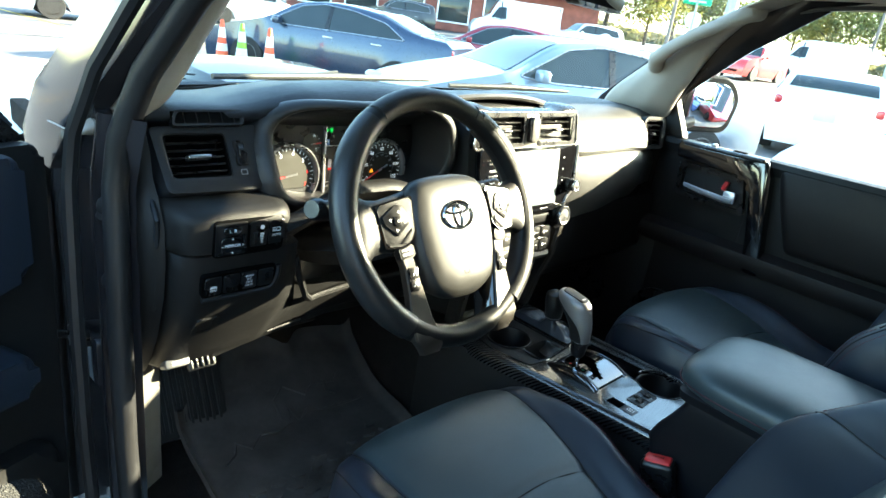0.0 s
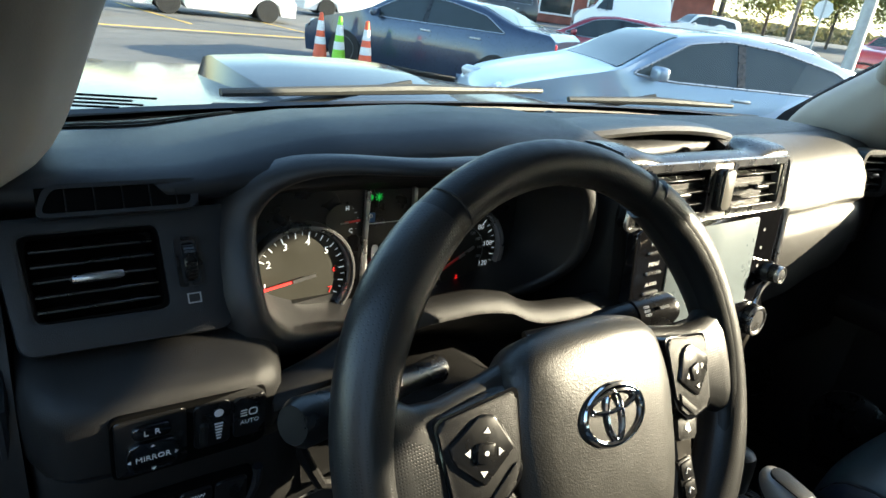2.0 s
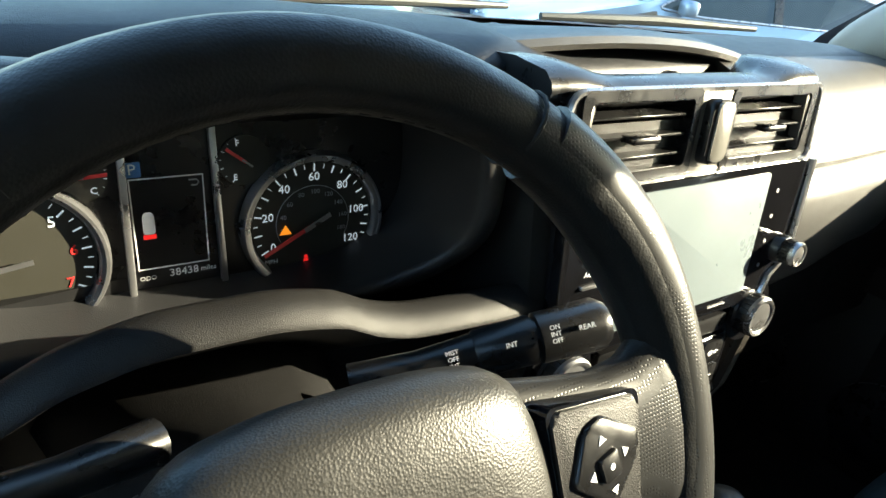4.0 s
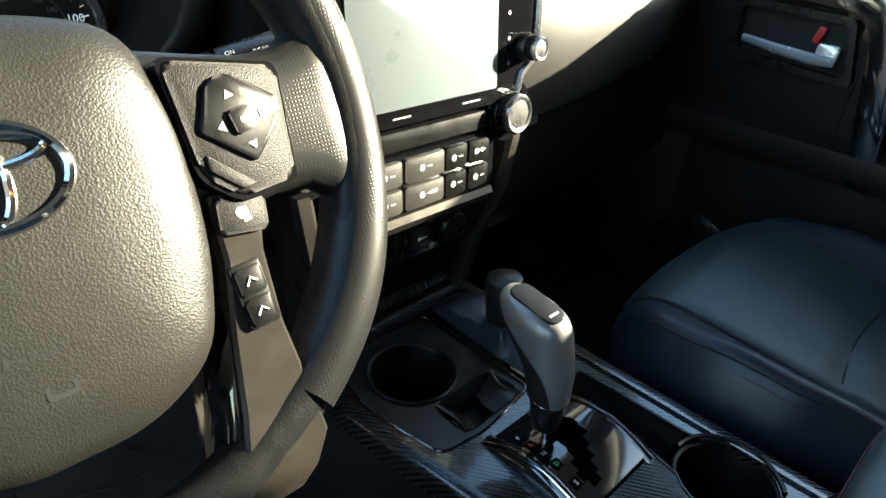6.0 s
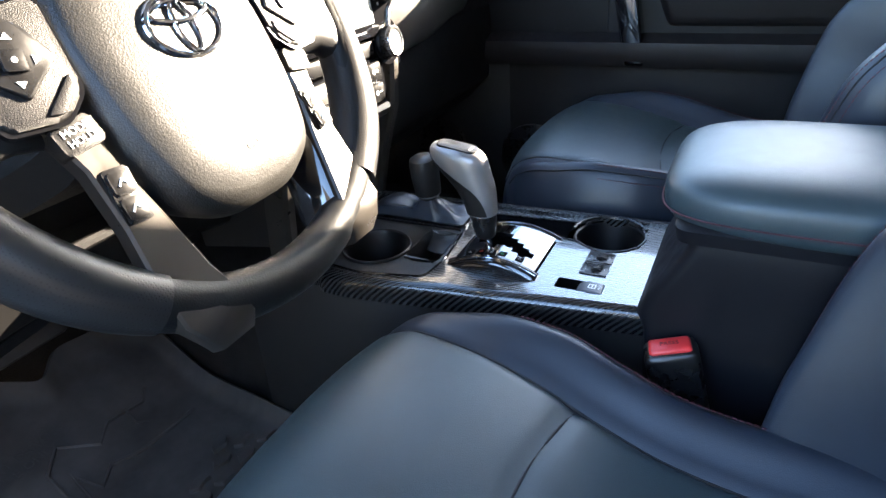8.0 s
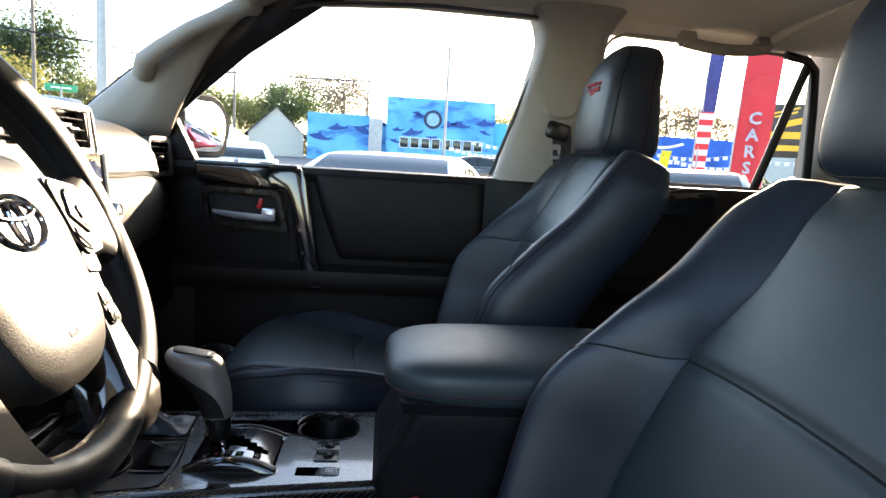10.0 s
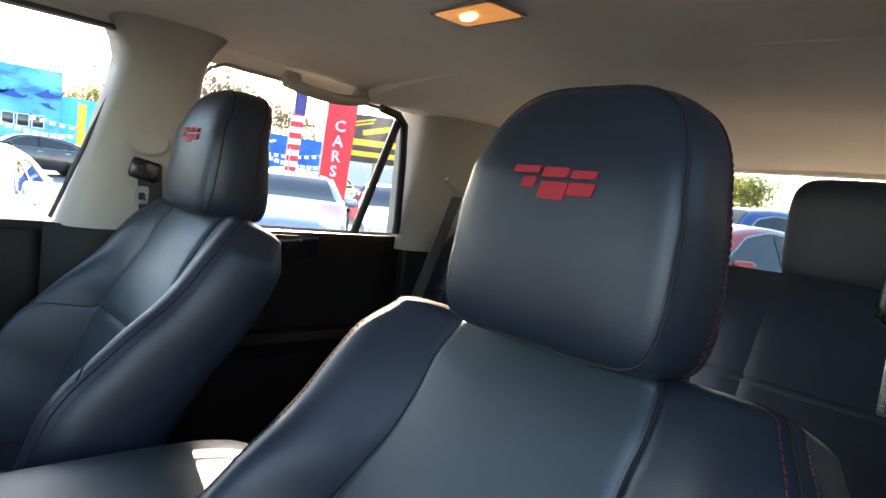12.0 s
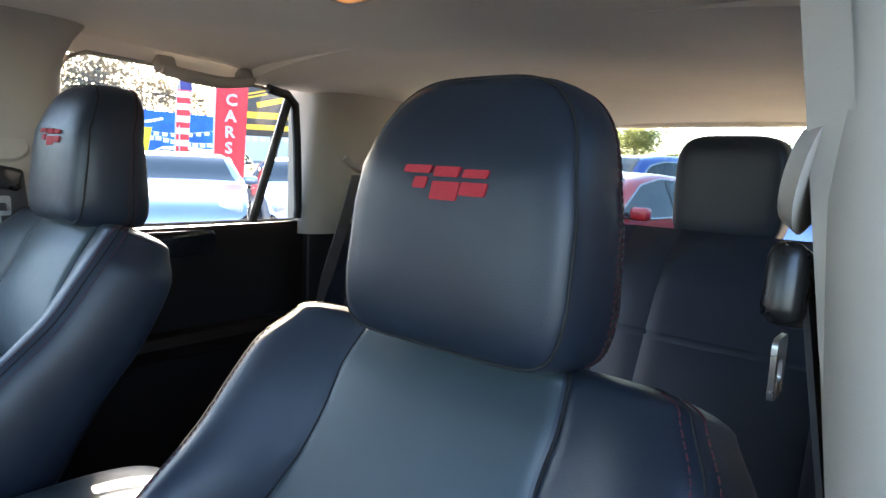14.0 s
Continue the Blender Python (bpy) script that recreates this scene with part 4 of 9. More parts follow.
# left outlet module: a face leaning back, set in a deep moulded surround
VL = face(-0.640, 0.842, 1.232, 28)
bm = B()
po = fillet([(-0.062, -0.040), (0.078, -0.044), (0.090, 0.056), (-0.072, 0.056)], 0.010, 4)
pi_ = fillet([(-0.051, -0.019), (0.035, -0.021), (0.033, 0.043), (-0.056, 0.043)], 0.008, 4)
loft(bm, [[(x * 1.02, y * 1.02, -0.07) for x, y in po], [(x, y, -0.006) for x, y in po], [(x * 0.985, y * 0.975, -0.001) for x, y in po], [(lerp(o[0], i[0], 0.75), lerp(o[1], i[1], 0.75), 0.0015) for o, i in zip(po, pi_)], [(x, y, 0.0) for x, y in pi_], [(x * 0.97, y * 0.97, -0.010) for x, y in pi_], [(x * 0.94, y * 0.94, -0.034) for x, y in pi_]], True, False, VL)
part("outlet_panel", bm, PAD, dash, "soft black panel round the left air outlet", angle=50)
air_vent(dash, "air_vent", 0.083, 0.058, VL @ pose(-0.010, 0.0115, -0.006), 5, tab=0.034, ribs=0, tabmat=SATIN, slatmat=SMOOTH, rim=VOID)
bm = B()
lathe(bm, [(0.017, -0.0045), (0.0185, -0.003), (0.0185, 0.003), (0.017, 0.0045)], 36, VL @ pose(0.052, 0.012, -0.011) @ pose(0, 0, 0, 0, 90))
for k in range(14):
    a = radians(-60 + k * 9)
    box(bm, 0.008, 0.0014, 0.001, VL @ pose(0.052, 0.012, -0.011) @ pose(0, 0.0187 * math.sin(a), 0.0187 * math.cos(a), -math.degrees(a)), 0)
part("vent_wheel", bm, SMOOTH, dash, "ribbed vent thumbwheel")
bm = B()
ring_prism(bm, rect(0.0425, -0.007, 0.0615, 0.031, 0.003), rect(0.0455, -0.0045, 0.0585, 0.0285, 0.002), -0.004, 0.0022, VL)
part("wheel_bezel", bm, SMOOTH, dash)
bm = B()
ring_prism(bm, rect(0.047, -0.020, 0.057, -0.012), rect(0.048, -0.019, 0.056, -0.013), 0.0008, 0.0018, VL)
part("vent_mark", bm, GREYPRINT, dash)

# lower driver's panel: rounded shelf over the switch face, then the knee panel receding downwards
def knee_y(z):
    """How far back the lower panel stands at a height."""
    return interp_lin([(0.86, 0.905), (0.885, 0.888), (0.93, 0.858), (0.98, 0.822), (1.03, 0.795), (1.07, 0.787), (1.116, 0.783), (1.15, 0.779), (1.165, 0.778)], z)


bm = B()
rings = []
for x, dy, dz in ((-0.712, 0.060, -0.016), (-0.706, 0.036, -0.008), (-0.697, 0.014, -0.002), (-0.684, 0.003, 0.0), (-0.66, 0.0, 0.0), (-0.56, -0.004, 0.0), (-0.545, 0.0, -0.001), (-0.535, 0.010, -0.004), (-0.528, 0.028, -0.008), (-0.524, 0.06, -0.012)):
    rings.append([(x, 0.93, 1.190 + dz), (x, 0.86, 1.190 + dz), (x, min(0.86, 0.828 + dy * 0.6), 1.187 + dz), (x, 0.800 + dy, 1.1815 + dz), (x, 0.788 + dy, 1.177 + dz), (x, 0.780 + dy, 1.170 + dz), (x, 0.778 + dy, 1.160 + dz), (x, 0.781 + dy, 1.135), (x, 0.783 + dy, 1.1175), (x, 0.788 + dy, 1.1165), (x, 0.93, 1.1165)])
loft(bm, rings)
part("switch_shelf", bm, PLASTIC, dash, angle=60)
bm = B()
rings = []
for x, dy, zb in ((-0.706, 0.050, 0.872), (-0.700, 0.026, 0.870), (-0.690, 0.010, 0.869), (-0.675, 0.002, 0.869), (-0.60, 0.0, 0.880), (-0.545, -0.002, 0.888), (-0.530, 0.003, 0.890), (-0.515, 0.012, 0.892), (-0.49, 0.020, 0.896), (-0.45, 0.028, 0.900), (-0.36, 0.030, 0.906), (-0.25, 0.028, 0.905), (-0.17, 0.02, 0.90), (-0.135, 0.0, 0.90)):
    zt = 1.1145 if x < -0.5 else 0.985
    zs = edge_steps(zt, zb + 0.014, 9)
    rings.append([(x, 1.0, zt), (x, knee_y(zt) + dy + 0.006, zt)] + [(x, knee_y(z) + dy, z - 0.002) for z in zs] + [(x, knee_y(zb) + dy + 0.004, zb + 0.003), (x, knee_y(zb) + dy + 0.02, zb), (x, 1.0, zb + 0.02)])
loft(bm, rings)
part("knee_panel", bm, PLASTIC, dash, angle=60)
# column opening above the knee panel, with its lip
bm = B()
grid(bm, lambda u, v: (lerp(-0.512, -0.14, u), 0.885 + 0.02 * math.sin(math.pi * u), lerp(0.985, 1.165, v)), 10, 4, thick=-0.01)
part("column_recess", bm, TRAYP, dash)
bm = B()
tube(bm, [(-0.516, 0.800, 1.085), (-0.500, 0.808, 1.045), (-0.478, 0.822, 0.998), (-0.462, 0.832, 0.983), (-0.445, 0.838, 0.982), (-0.36, 0.842, 0.988), (-0.25, 0.840, 0.989)], 0.006, 8)
part("recess_edge", bm, PLASTIC, dash)
# under-edge strip and end cap
bm = B()
loft(bm, [[(x, y, z), (x, y + 0.012, z - 0.020), (x, 1.0, z - 0.018), (x, 1.0, z + 0.004)] for x, y, z in ((-0.60, 0.905, 0.880), (-0.5, 0.912, 0.892), (-0.36, 0.918, 0.904), (-0.15, 0.91, 0.900))])
part("under_edge", bm, TRAYP, dash, "dusty plastic edge under the dash")
bm = B()
tube(bm, [(-0.50, 0.905, 0.893), (-0.46, 0.907, 0.897), (-0.43, 0.907, 0.900)], 0.002, 6)
part("edge_clip", bm, SATIN, dash)
bm = B()
loft(bm, [[(-0.735, 1.0, z), (-0.742, 0.90 + d, z), (-0.735, 0.865 + d, z), (-0.722, 0.845 + d, z), (-0.709, 0.840 + d, z), (-0.70, 1.0, z)] for z, d in ((0.868, 0.08), (0.90, 0.055), (0.96, 0.02), (1.04, -0.010), (1.10, -0.020), (1.15, -0.018), (1.185, 0.0), (1.21, 0.02), (1.25, 0.03), (1.30, 0.04))])
part("end_cap", bm, PLASTIC, dash, "grained plastic end panel", angle=60)
bm = B()
tube(bm, [(-0.718, knee_y(z) + 0.046 + 0.03 * max(0, 1.0 - z), z) for z in edge_steps(0.885, 1.16, 12)] + [(-0.716, 0.845, 1.182), (-0.712, 0.872, 1.192)], 0.0045, 8)
part("end_cap_edge", bm, PAD, dash)

# switches
SW = face(0.0005, 0.7785, 1.139, -4)


def switch(cx, cy, w, h, proud=0.003, mat=SMOOTH, name="switch", parent=dash, base=SW, r=0.004):
    bm = B()
    prism(bm, rect(cx - w / 2, cy - h / 2, cx + w / 2, cy + h / 2, r), -0.004, proud, base, 0.0012)
    return part(name, bm, mat, parent)


switch(-0.606, 0.0, 0.108, 0.056, 0.001, VOID, "switch_recess", r=0.007)
switch(-0.634, 0.0, 0.047, 0.050, 0.0022, SMOOTH, "mirror_switch_plate")
switch(-0.634, 0.0135, 0.026, 0.011, 0.0055, GLOSS, "mirror_selector", r=0.005)
switch(-0.634, -0.0085, 0.034, 0.026, 0.006, GLOSS, "mirror_pad", r=0.009)
words("L  R", 0.0068, SW @ pose(-0.634, 0.0133, 0.0058), WHITE, dash)
words("MIRROR", 0.0064, SW @ pose(-0.634, -0.0088, 0.0063), WHITE, dash)
bm = B()
for a in (0, 90, 180, 270):
    q = SW @ pose(-0.634, -0.0088, 0.0062) @ pose(0, 0, 0, 0, 0, a) @ pose(0.0145 if a % 180 == 0 else 0.0098, 0, 0)
    prism(bm, [(0, -0.0016), (0.0022, 0), (0, 0.0016)], 0, 0.0003, q, 0)
part("arrow_mark", bm, WHITE, dash)
switch(-0.5925, 0.003, 0.026, 0.040, 0.003, SMOOTH, "dimmer_plate")
switch(-0.599, -0.003, 0.006, 0.020, 0.0065, PLASTIC, "dimmer_wheel")
bm = B()
for k in range(6):
    box(bm, 0.0032 + 0.0006 * k, 0.0014, 0.0003, SW @ pose(-0.588, -0.011 + 0.0028 * k, 0.0033), 0)
lathe(bm, [(0.0035, 0), (0.0035, 0.0003)], 14, SW @ pose(-0.588, 0.013, 0.0031))
part("dimmer_mark", bm, WHITE, dash)
switch(-0.565, 0.003, 0.024, 0.038, 0.0035, SMOOTH, "auto_beam_switch")
words("AUTO", 0.0052, SW @ pose(-0.565, -0.002, 0.0038), WHITE, dash)
bm = B()
for k in range(3):
    box(bm, 0.005, 0.0009, 0.0003, SW @ pose(-0.5695, 0.0045 + 0.0025 * k, 0.0038), 0)
ring_prism(bm, rect(-0.566, 0.0035, -0.559, 0.0105, 0.003), rect(-0.5650, 0.0045, -0.560, 0.0095, 0.002), 0.0036, 0.0039, SW)
part("beam_mark", bm, WHITE, dash)
SW2 = face(0.004, 0.7835, 1.070, -8)
switch(-0.622, 0.0, 0.115, 0.036, 0.004, VOID, "switch_recess", base=SW2, r=0.006)
for k, cx in enumerate((-0.663, -0.636, -0.609, -0.582)):
    switch(cx, 0.0, 0.0245, 0.029, 0.0065, SMOOTH, "switch", base=SW2)
bm = B()
for k in range(4):
    box(bm, 0.001, 0.004, 0.0003, SW2 @ pose(-0.667 + 0.0026 * k, -0.006, 0.0068, 0, 0, -18), 0)
prism(bm, fillet([(-0.669, -0.003), (-0.657, -0.003), (-0.659, 0.001), (-0.667, 0.001)], 0.002), 0.0066, 0.0069, SW2, 0)
part("wiper_mark", bm, WHITE, dash)
words("400W\nAC\n120V\n100W", 0.0052, SW2 @ pose(-0.609, 0.0, 0.0068), WHITE, dash)
bm = B()
tube(bm, [(-0.672, 0.789, 1.045), (-0.62, 0.7865, 1.0455), (-0.570, 0.7855, 1.047), (-0.561, 0.784, 1.054), (-0.557, 0.781, 1.068), (-0.556, 0.780, 1.085)], 0.0045, 8)
part("recess_lip", bm, PAD, dash)
bm = B()
ring_prism(bm, rect(-0.018, -0.021, 0.018, 0.021, 0.006), rect(-0.012, -0.014, 0.010, 0.015, 0.004), -0.004, 0.004, face(-0.654, 0.8195, 0.988, -34))
part("blank_recess", bm, PLASTIC, dash)
# bonnet release
bm = B()
box(bm, 0.040, 0.035, 0.016, pose(-0.672, 0.892, 0.887, -30), 0.005)
rel = part("bonnet_release", bm, surface("grey_lever_plastic", (0.10, 0.10, 0.10), 0.45), dash, "grey bonnet release lever")
bm = B()
box(bm, 0.020, 0.001, 0.006, pose(-0.672, 0.8765, 0.8955, -30), 0)
part("release_mark", bm, GREYPRINT, rel)

# steering column shroud and ledge under the gauges
bm = B()
rings = []
for y, w, zt, zb in ((0.90, 0.22, 1.095, 1.03), (0.84, 0.19, 1.102, 1.04), (0.78, 0.15, 1.118, 1.06), (0.72, 0.105, 1.148, 1.09), (0.675, 0.09, 1.170, 1.12)):
    rings.append([(-0.375 + x * w, y, z) for x, z in ((-0.5, (zt + zb) / 2), (-0.45, zt - 0.015), (-0.3, zt), (0, zt + 0.004), (0.3, zt), (0.45, zt - 0.015), (0.5, (zt + zb) / 2), (0.35, zb), (-0.35, zb))])
loft(bm, rings)
part("column_shroud", bm, PLASTIC, dash)
def ledge_z(x):
    return interp_lin([(-0.56, 1.150), (-0.50, 1.170), (-0.45, 1.194), (-0.40, 1.203), (-0.36, 1.203), (-0.31, 1.195), (-0.28, 1.180), (-0.25, 1.172), (-0.14, 1.165)], x)


bm = B()
rings = []
for x in edge_steps(-0.545, -0.145, 40):
    z = ledge_z(x)
    rings.append([(x, 0.905, z - 0.100), (x, 0.845, z - 0.050), (x, 0.812, z - 0.016), (x, 0.802, z - 0.004), (x, 0.794, z - 0.001), (x, 0.784, z - 0.005), (x, 0.775, z - 0.012), (x, 0.774, z - 0.016), (x, 0.780, z - 0.020), (x, 0.83, z - 0.060), (x, 0.90, z - 0.115)])
loft(bm, rings)
part("gauge_ledge", bm, PLASTIC, dash, "curved ledge below the gauges", angle=60)

# gauge binnacle: a cowl whose left side leans back and whose crown overhangs
def cowl(t, grow, back):
    """A point of the cowl's rim; t turns round it, grow widens it, back sets it forward."""
    c, sn = math.cos(t), math.sin(t)
    top = sn > 0
    x = -0.367 + (0.170 + grow) * math.copysign(abs(c) ** 0.62, c)
    z = 1.232 + ((0.086 + grow * 0.45) if top else (0.080 + grow * 0.85)) * math.copysign(abs(sn) ** 0.72, sn)
    left = min(1.0, max(0.0, (-0.40 - x) / 0.13))
    left = left * left * (3 - 2 * left)
    right = min(1.0, max(0.0, (x + 0.30) / 0.11))
    y = 0.786 + 0.066 * left * min(1.0, max(0.0, (z - 1.165) / 0.105)) + 0.016 * right
    y += 0.060 * max(0.0, -sn) ** 1.5
    if top and grow > 0.02:
        z -= 0.42 * max(0.0, back - 0.012)
    return (x, y + back, z)


bm = B()
ts = [2 * math.pi * k / 96 for k in range(96)]
loft(bm, [[cowl(t, g, b) for t in ts] for g, b in ((0.040, 0.075), (0.038, 0.045), (0.032, 0.020), (0.024, 0.006), (0.014, 0.000), (0.006, -0.001), (0.001, 0.002), (0.0, 0.008), (0.0, 0.03), (-0.004, 0.07), (-0.006, 0.115))], True, False)
part("gauge_hood", bm, HOODSKIN, dash, "smooth black gauge hood", angle=75)

cluster = thing("instrument_cluster", "black instrument cluster with two round gauges", "gauges")
GF = face(-0.375, 0.902, 1.192, 4)
bm = B()
prism(bm, rect(-0.17, -0.085, 0.20, 0.125, 0.03), -0.01, 0, GF, 0)
part("face", bm, SMOOTH, cluster)


def gauge(cx, cy, r, m, labels, a0, a1, ticks, needle, lsize, red_from=99, inner=None):
    g = part("dial", lathe(B(), [(r * 0.99, 0), (r * 0.99, 0.0012), (0.001, 0.0012)], 48, m @ pose(cx, cy, 0)), DIAL, cluster)
    if r > 0.03:
        bm = B()
        lathe(bm, [(r * 1.0, 0), (r * 1.01, 0.006), (r * 1.03, 0.008), (r * 1.075, 0.0085), (r * 1.08, 0.010), (r * 1.12, 0.010), (r * 1.15, 0.007), (r * 1.16, 0)], 64, m @ pose(cx, cy, 0))
        part("ring", bm, SATIN, cluster, "silver gauge ring")
    if inner:
        bm = B()
        tube(bm, [m @ Vector((cx + r * 0.60 * math.cos(radians(lerp(a0, a1, q / 30))), cy + r * 0.60 * math.sin(radians(lerp(a0, a1, q / 30))), 0.0015)) for q in range(31)], 0.0003, 4)
        part("inner_scale", bm, GREYPRINT, g)
        for k, tx in enumerate(inner):
            a = radians(lerp(a0, a1, (k + 0.6) / len(inner)))
            words(tx, lsize * 0.55, m @ pose(cx + r * 0.50 * math.cos(a), cy + r * 0.50 * math.sin(a), 0.0016), GREYPRINT, g)
    bm = B()
    for k in range(ticks + 1):
        a = radians(lerp(a0, a1, k / ticks))
        big = k % 2 == 0
        box(bm, r * (0.12 if big else 0.07), r * 0.022 if big else r * 0.012, 0.0003, m @ pose(cx, cy, 0.0016) @ pose(0, 0, 0, 0, 0, math.degrees(a)) @ pose(r * (0.89 if big else 0.915), 0, 0), 0)
    part("tick_mark", bm, BACKLIT, g)
    for k, s in enumerate(labels):
        a = radians(lerp(a0, a1, k / (len(labels) - 1)))
        words(s, lsize, m @ pose(cx + r * 0.74 * math.cos(a), cy + r * 0.74 * math.sin(a), 0.0016), RED if k >= red_from else BACKLIT, g)
    a = radians(lerp(a0, a1, needle))
    bm = B()
    box(bm, r * 0.92, r * (0.06 if r > 0.03 else 0.12), 0.001, m @ pose(cx, cy, 0.006) @ pose(0, 0, 0, 0, 0, math.degrees(a)) @ pose(r * 0.47, 0, 0), 0)
    part("needle", bm, surface("needle_red", (0.7, 0.05, 0.05), 0.4, var=0.02, gstr=0), g, "red needle")
    bm = B()
    box(bm, r * 0.48, r * 0.07, 0.001, m @ pose(cx, cy, 0.0068) @ pose(0, 0, 0, 0, 0, math.degrees(a)) @ pose(-r * 0.04, 0, 0), 0)
    part("needle_tail", bm, SATIN, g)
    return g


GM = GF @ pose(0, 0, 0.001)
gauge(-0.099, -0.005, 0.0485, GM, ["0", "1", "2", "3", "4", "5", "6", "7"], 225, -30, 28, 0.14, 0.010, red_from=6)
gauge(0.096, -0.004, 0.0485, GM, ["0", "20", "40", "60", "80", "100", "120"], 208, -30, 24, 0.0, 0.009, inner=["20", "40", "60", "80", "100", "120", "140", "160", "180"])
gauge(-0.056, 0.047, 0.018, GM, ["C", "H"], -50, 70, 6, 0.45, 0.006)
gauge(0.046, 0.0485, 0.018, GM, ["E", "F"], 240, 110, 6, 0.75, 0.006)
words("MPH", 0.005, GM @ pose(0.0626, -0.0325, 0.0016), WHITE, cluster)
for sx in (-1, 1):
    bm = B()
    box(bm, 0.0045, 0.13, 0.006, GM @ pose(-0.003 + sx * 0.029, 0.012, 0.003, 0, 0, sx * 1.4), 0.001)
    part("divider", bm, SATIN, cluster)
bm = B()
ring_prism(bm, rect(-0.0282, -0.0228, 0.0180, 0.0420), rect(-0.0274, -0.0220, 0.0172, 0.0412), 0.001, 0.0014, GM)
part("display_frame", bm, WHITE, cluster)
bm = B()
prism(bm, fillet([(-0.0225, 0.003), (-0.0150, 0.003), (-0.0150, 0.0155), (-0.0165, 0.0185), (-0.0210, 0.0185), (-0.0225, 0.0155)], 0.002), 0.001, 0.0014, GM, 0)
carico = part("car_icon", bm, WHITE, cluster)
bm = B()
box(bm, 0.008, 0.003, 0.0003, GM @ pose(-0.0188, 0.0012, 0.0014), 0)
part("icon_mark", bm, REDLAMP, carico)
part("gear_sign", prism(B(), rect(-0.0305, 0.0430, -0.0200, 0.0530, 0.001), 0.0008, 0.0012, GM, 0), surface("blue_print", (0.05, 0.14, 0.35), 0.4, gstr=0), cluster)
words("P", 0.010, GM @ pose(-0.0252, 0.0480, 0.0014), WHITE, cluster)
words("38438", 0.0078, GM @ pose(0.0005, -0.0278, 0.0014), WHITE, cluster)
words("miles", 0.0052, GM @ pose(0.0170, -0.0280, 0.0014), WHITE, cluster)
words("ODO", 0.0045, GM @ pose(-0.0228, -0.0292, 0.0014), GREYPRINT, cluster)
bm = B()
for k in range(8):
    box(bm, 0.0022, 0.0007, 0.0003, GM @ pose(-0.0166, 0.0690, 0.0014) @ pose(0, 0, 0, 0, 0, 45 * k) @ pose(0.0035, 0, 0), 0)
lathe(bm, [(0.002, 0), (0.002, 0.0003)], 12, GM @ pose(-0.0166, 0.0690, 0.0012))
part("lamp_sign", bm, GREENLAMP, cluster)
bm = B()
for k in range(3):
    box(bm, 0.003, 0.0007, 0.0003, GM @ pose(-0.0285, 0.0670 + 0.002 * k, 0.0014), 0)
prism(bm, fillet([(-0.0258, 0.0660), (-0.0230, 0.0680), (-0.0230, 0.0705), (-0.0258, 0.0725)], 0.001), 0.0012, 0.0015, GM, 0)
part("fog_sign", bm, GREENLAMP, cluster)
bm = B()
prism(bm, [(0.0690, -0.0112), (0.0784, -0.0112), (0.0737, -0.0035)], 0.0024, 0.0027, GM, 0)
part("warning_sign", bm, AMBERLAMP, cluster)
for x, y in ((0.0895, -0.0345), (0.0985, -0.0385)):
    bm = B()
    prism(bm, [(x - 0.0024, y - 0.003), (x + 0.0024, y - 0.003), (x + 0.0016, y + 0.001), (x - 0.0016, y + 0.001)], 0.0024, 0.0027, GM, 0)
    lathe(bm, [(0.0015, 0), (0.0015, 0.0003)], 10, GM @ pose(x, y + 0.0026, 0.0024))
    part("belt_sign", bm, REDLAMP, cluster)
bm = B()
tube(bm, [GM @ Vector(p) for p in ((0.0085, 0.0385, 0.0014), (0.0135, 0.0385, 0.0014), (0.0148, 0.0365, 0.0014), (0.0135, 0.0345, 0.0014), (0.0100, 0.0345, 0.0014))], 0.0005, 5)
part("return_sign", bm, GREYPRINT, cluster)


# ---- centre stack ----
cs = thing("centre_stack", "black centre stack with screen, vents and climate controls", "centre console")
bm = B()
rings = []
for z, y, xl, xr in ((0.862, 0.815, -0.105, 0.115), (0.90, 0.80, -0.108, 0.118), (1.00, 0.772, -0.122, 0.130), (1.08, 0.762, -0.135, 0.145), (1.115, 0.765, -0.15, 0.165), (1.26, 0.785, -0.158, 0.178), (1.288, 0.788, -0.152, 0.170), (1.290, 0.80, -0.148, 0.165)):
    rings.append([(xl - 0.03, 0.93, z), (xl - 0.004, y + 0.03, z), (xl, y + 0.012, z), (xl + 0.012, y + 0.008, z), (xr - 0.012, y + 0.008, z), (xr, y + 0.012, z), (xr + 0.004, y + 0.03, z), (xr + 0.03, 0.93, z)])
loft(bm, rings)
part("body", bm, PLASTIC, cs)
# cubby on top
def shoulder(x):
    s = min(1.0, max(0.0, (abs(x - 0.006) - 0.092) / 0.050))
    return s * s * (3 - 2 * s)


bm = B()
loft(bm, [[(x, 0.800, 1.300), (x, 0.796, 1.312), (x, 0.798, 1.314 + 0.004 * k), (x, 0.806, 1.3175 + 0.007 * k), (x, 0.820 + 0.02 * k, 1.3180 + 0.009 * k), (x, 0.828 + 0.035 * k, 1.3135 + 0.011 * k), (x, 0.830 + 0.05 * k, 1.285)] for x, k in [(x, shoulder(x)) for x in edge_steps(-0.158, 0.172, 44)]])
part("cubby_lip", bm, SMOOTH, cs, "gloss black lip with raised shoulders", angle=60)
# Tray floor near black: the cubby's shade is in the colour.
bm = B()
box(bm, 0.29, 0.13, 0.006, pose(0.006, 0.880, 1.290), 0.002)
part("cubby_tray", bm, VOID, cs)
bm = B()
box(bm, 0.20, 0.006, 0.034, pose(0.006, 0.935, 1.306), 0.002)
part("cubby_back", bm, FASCIA, cs, "charcoal back of the tray")
bm = B()
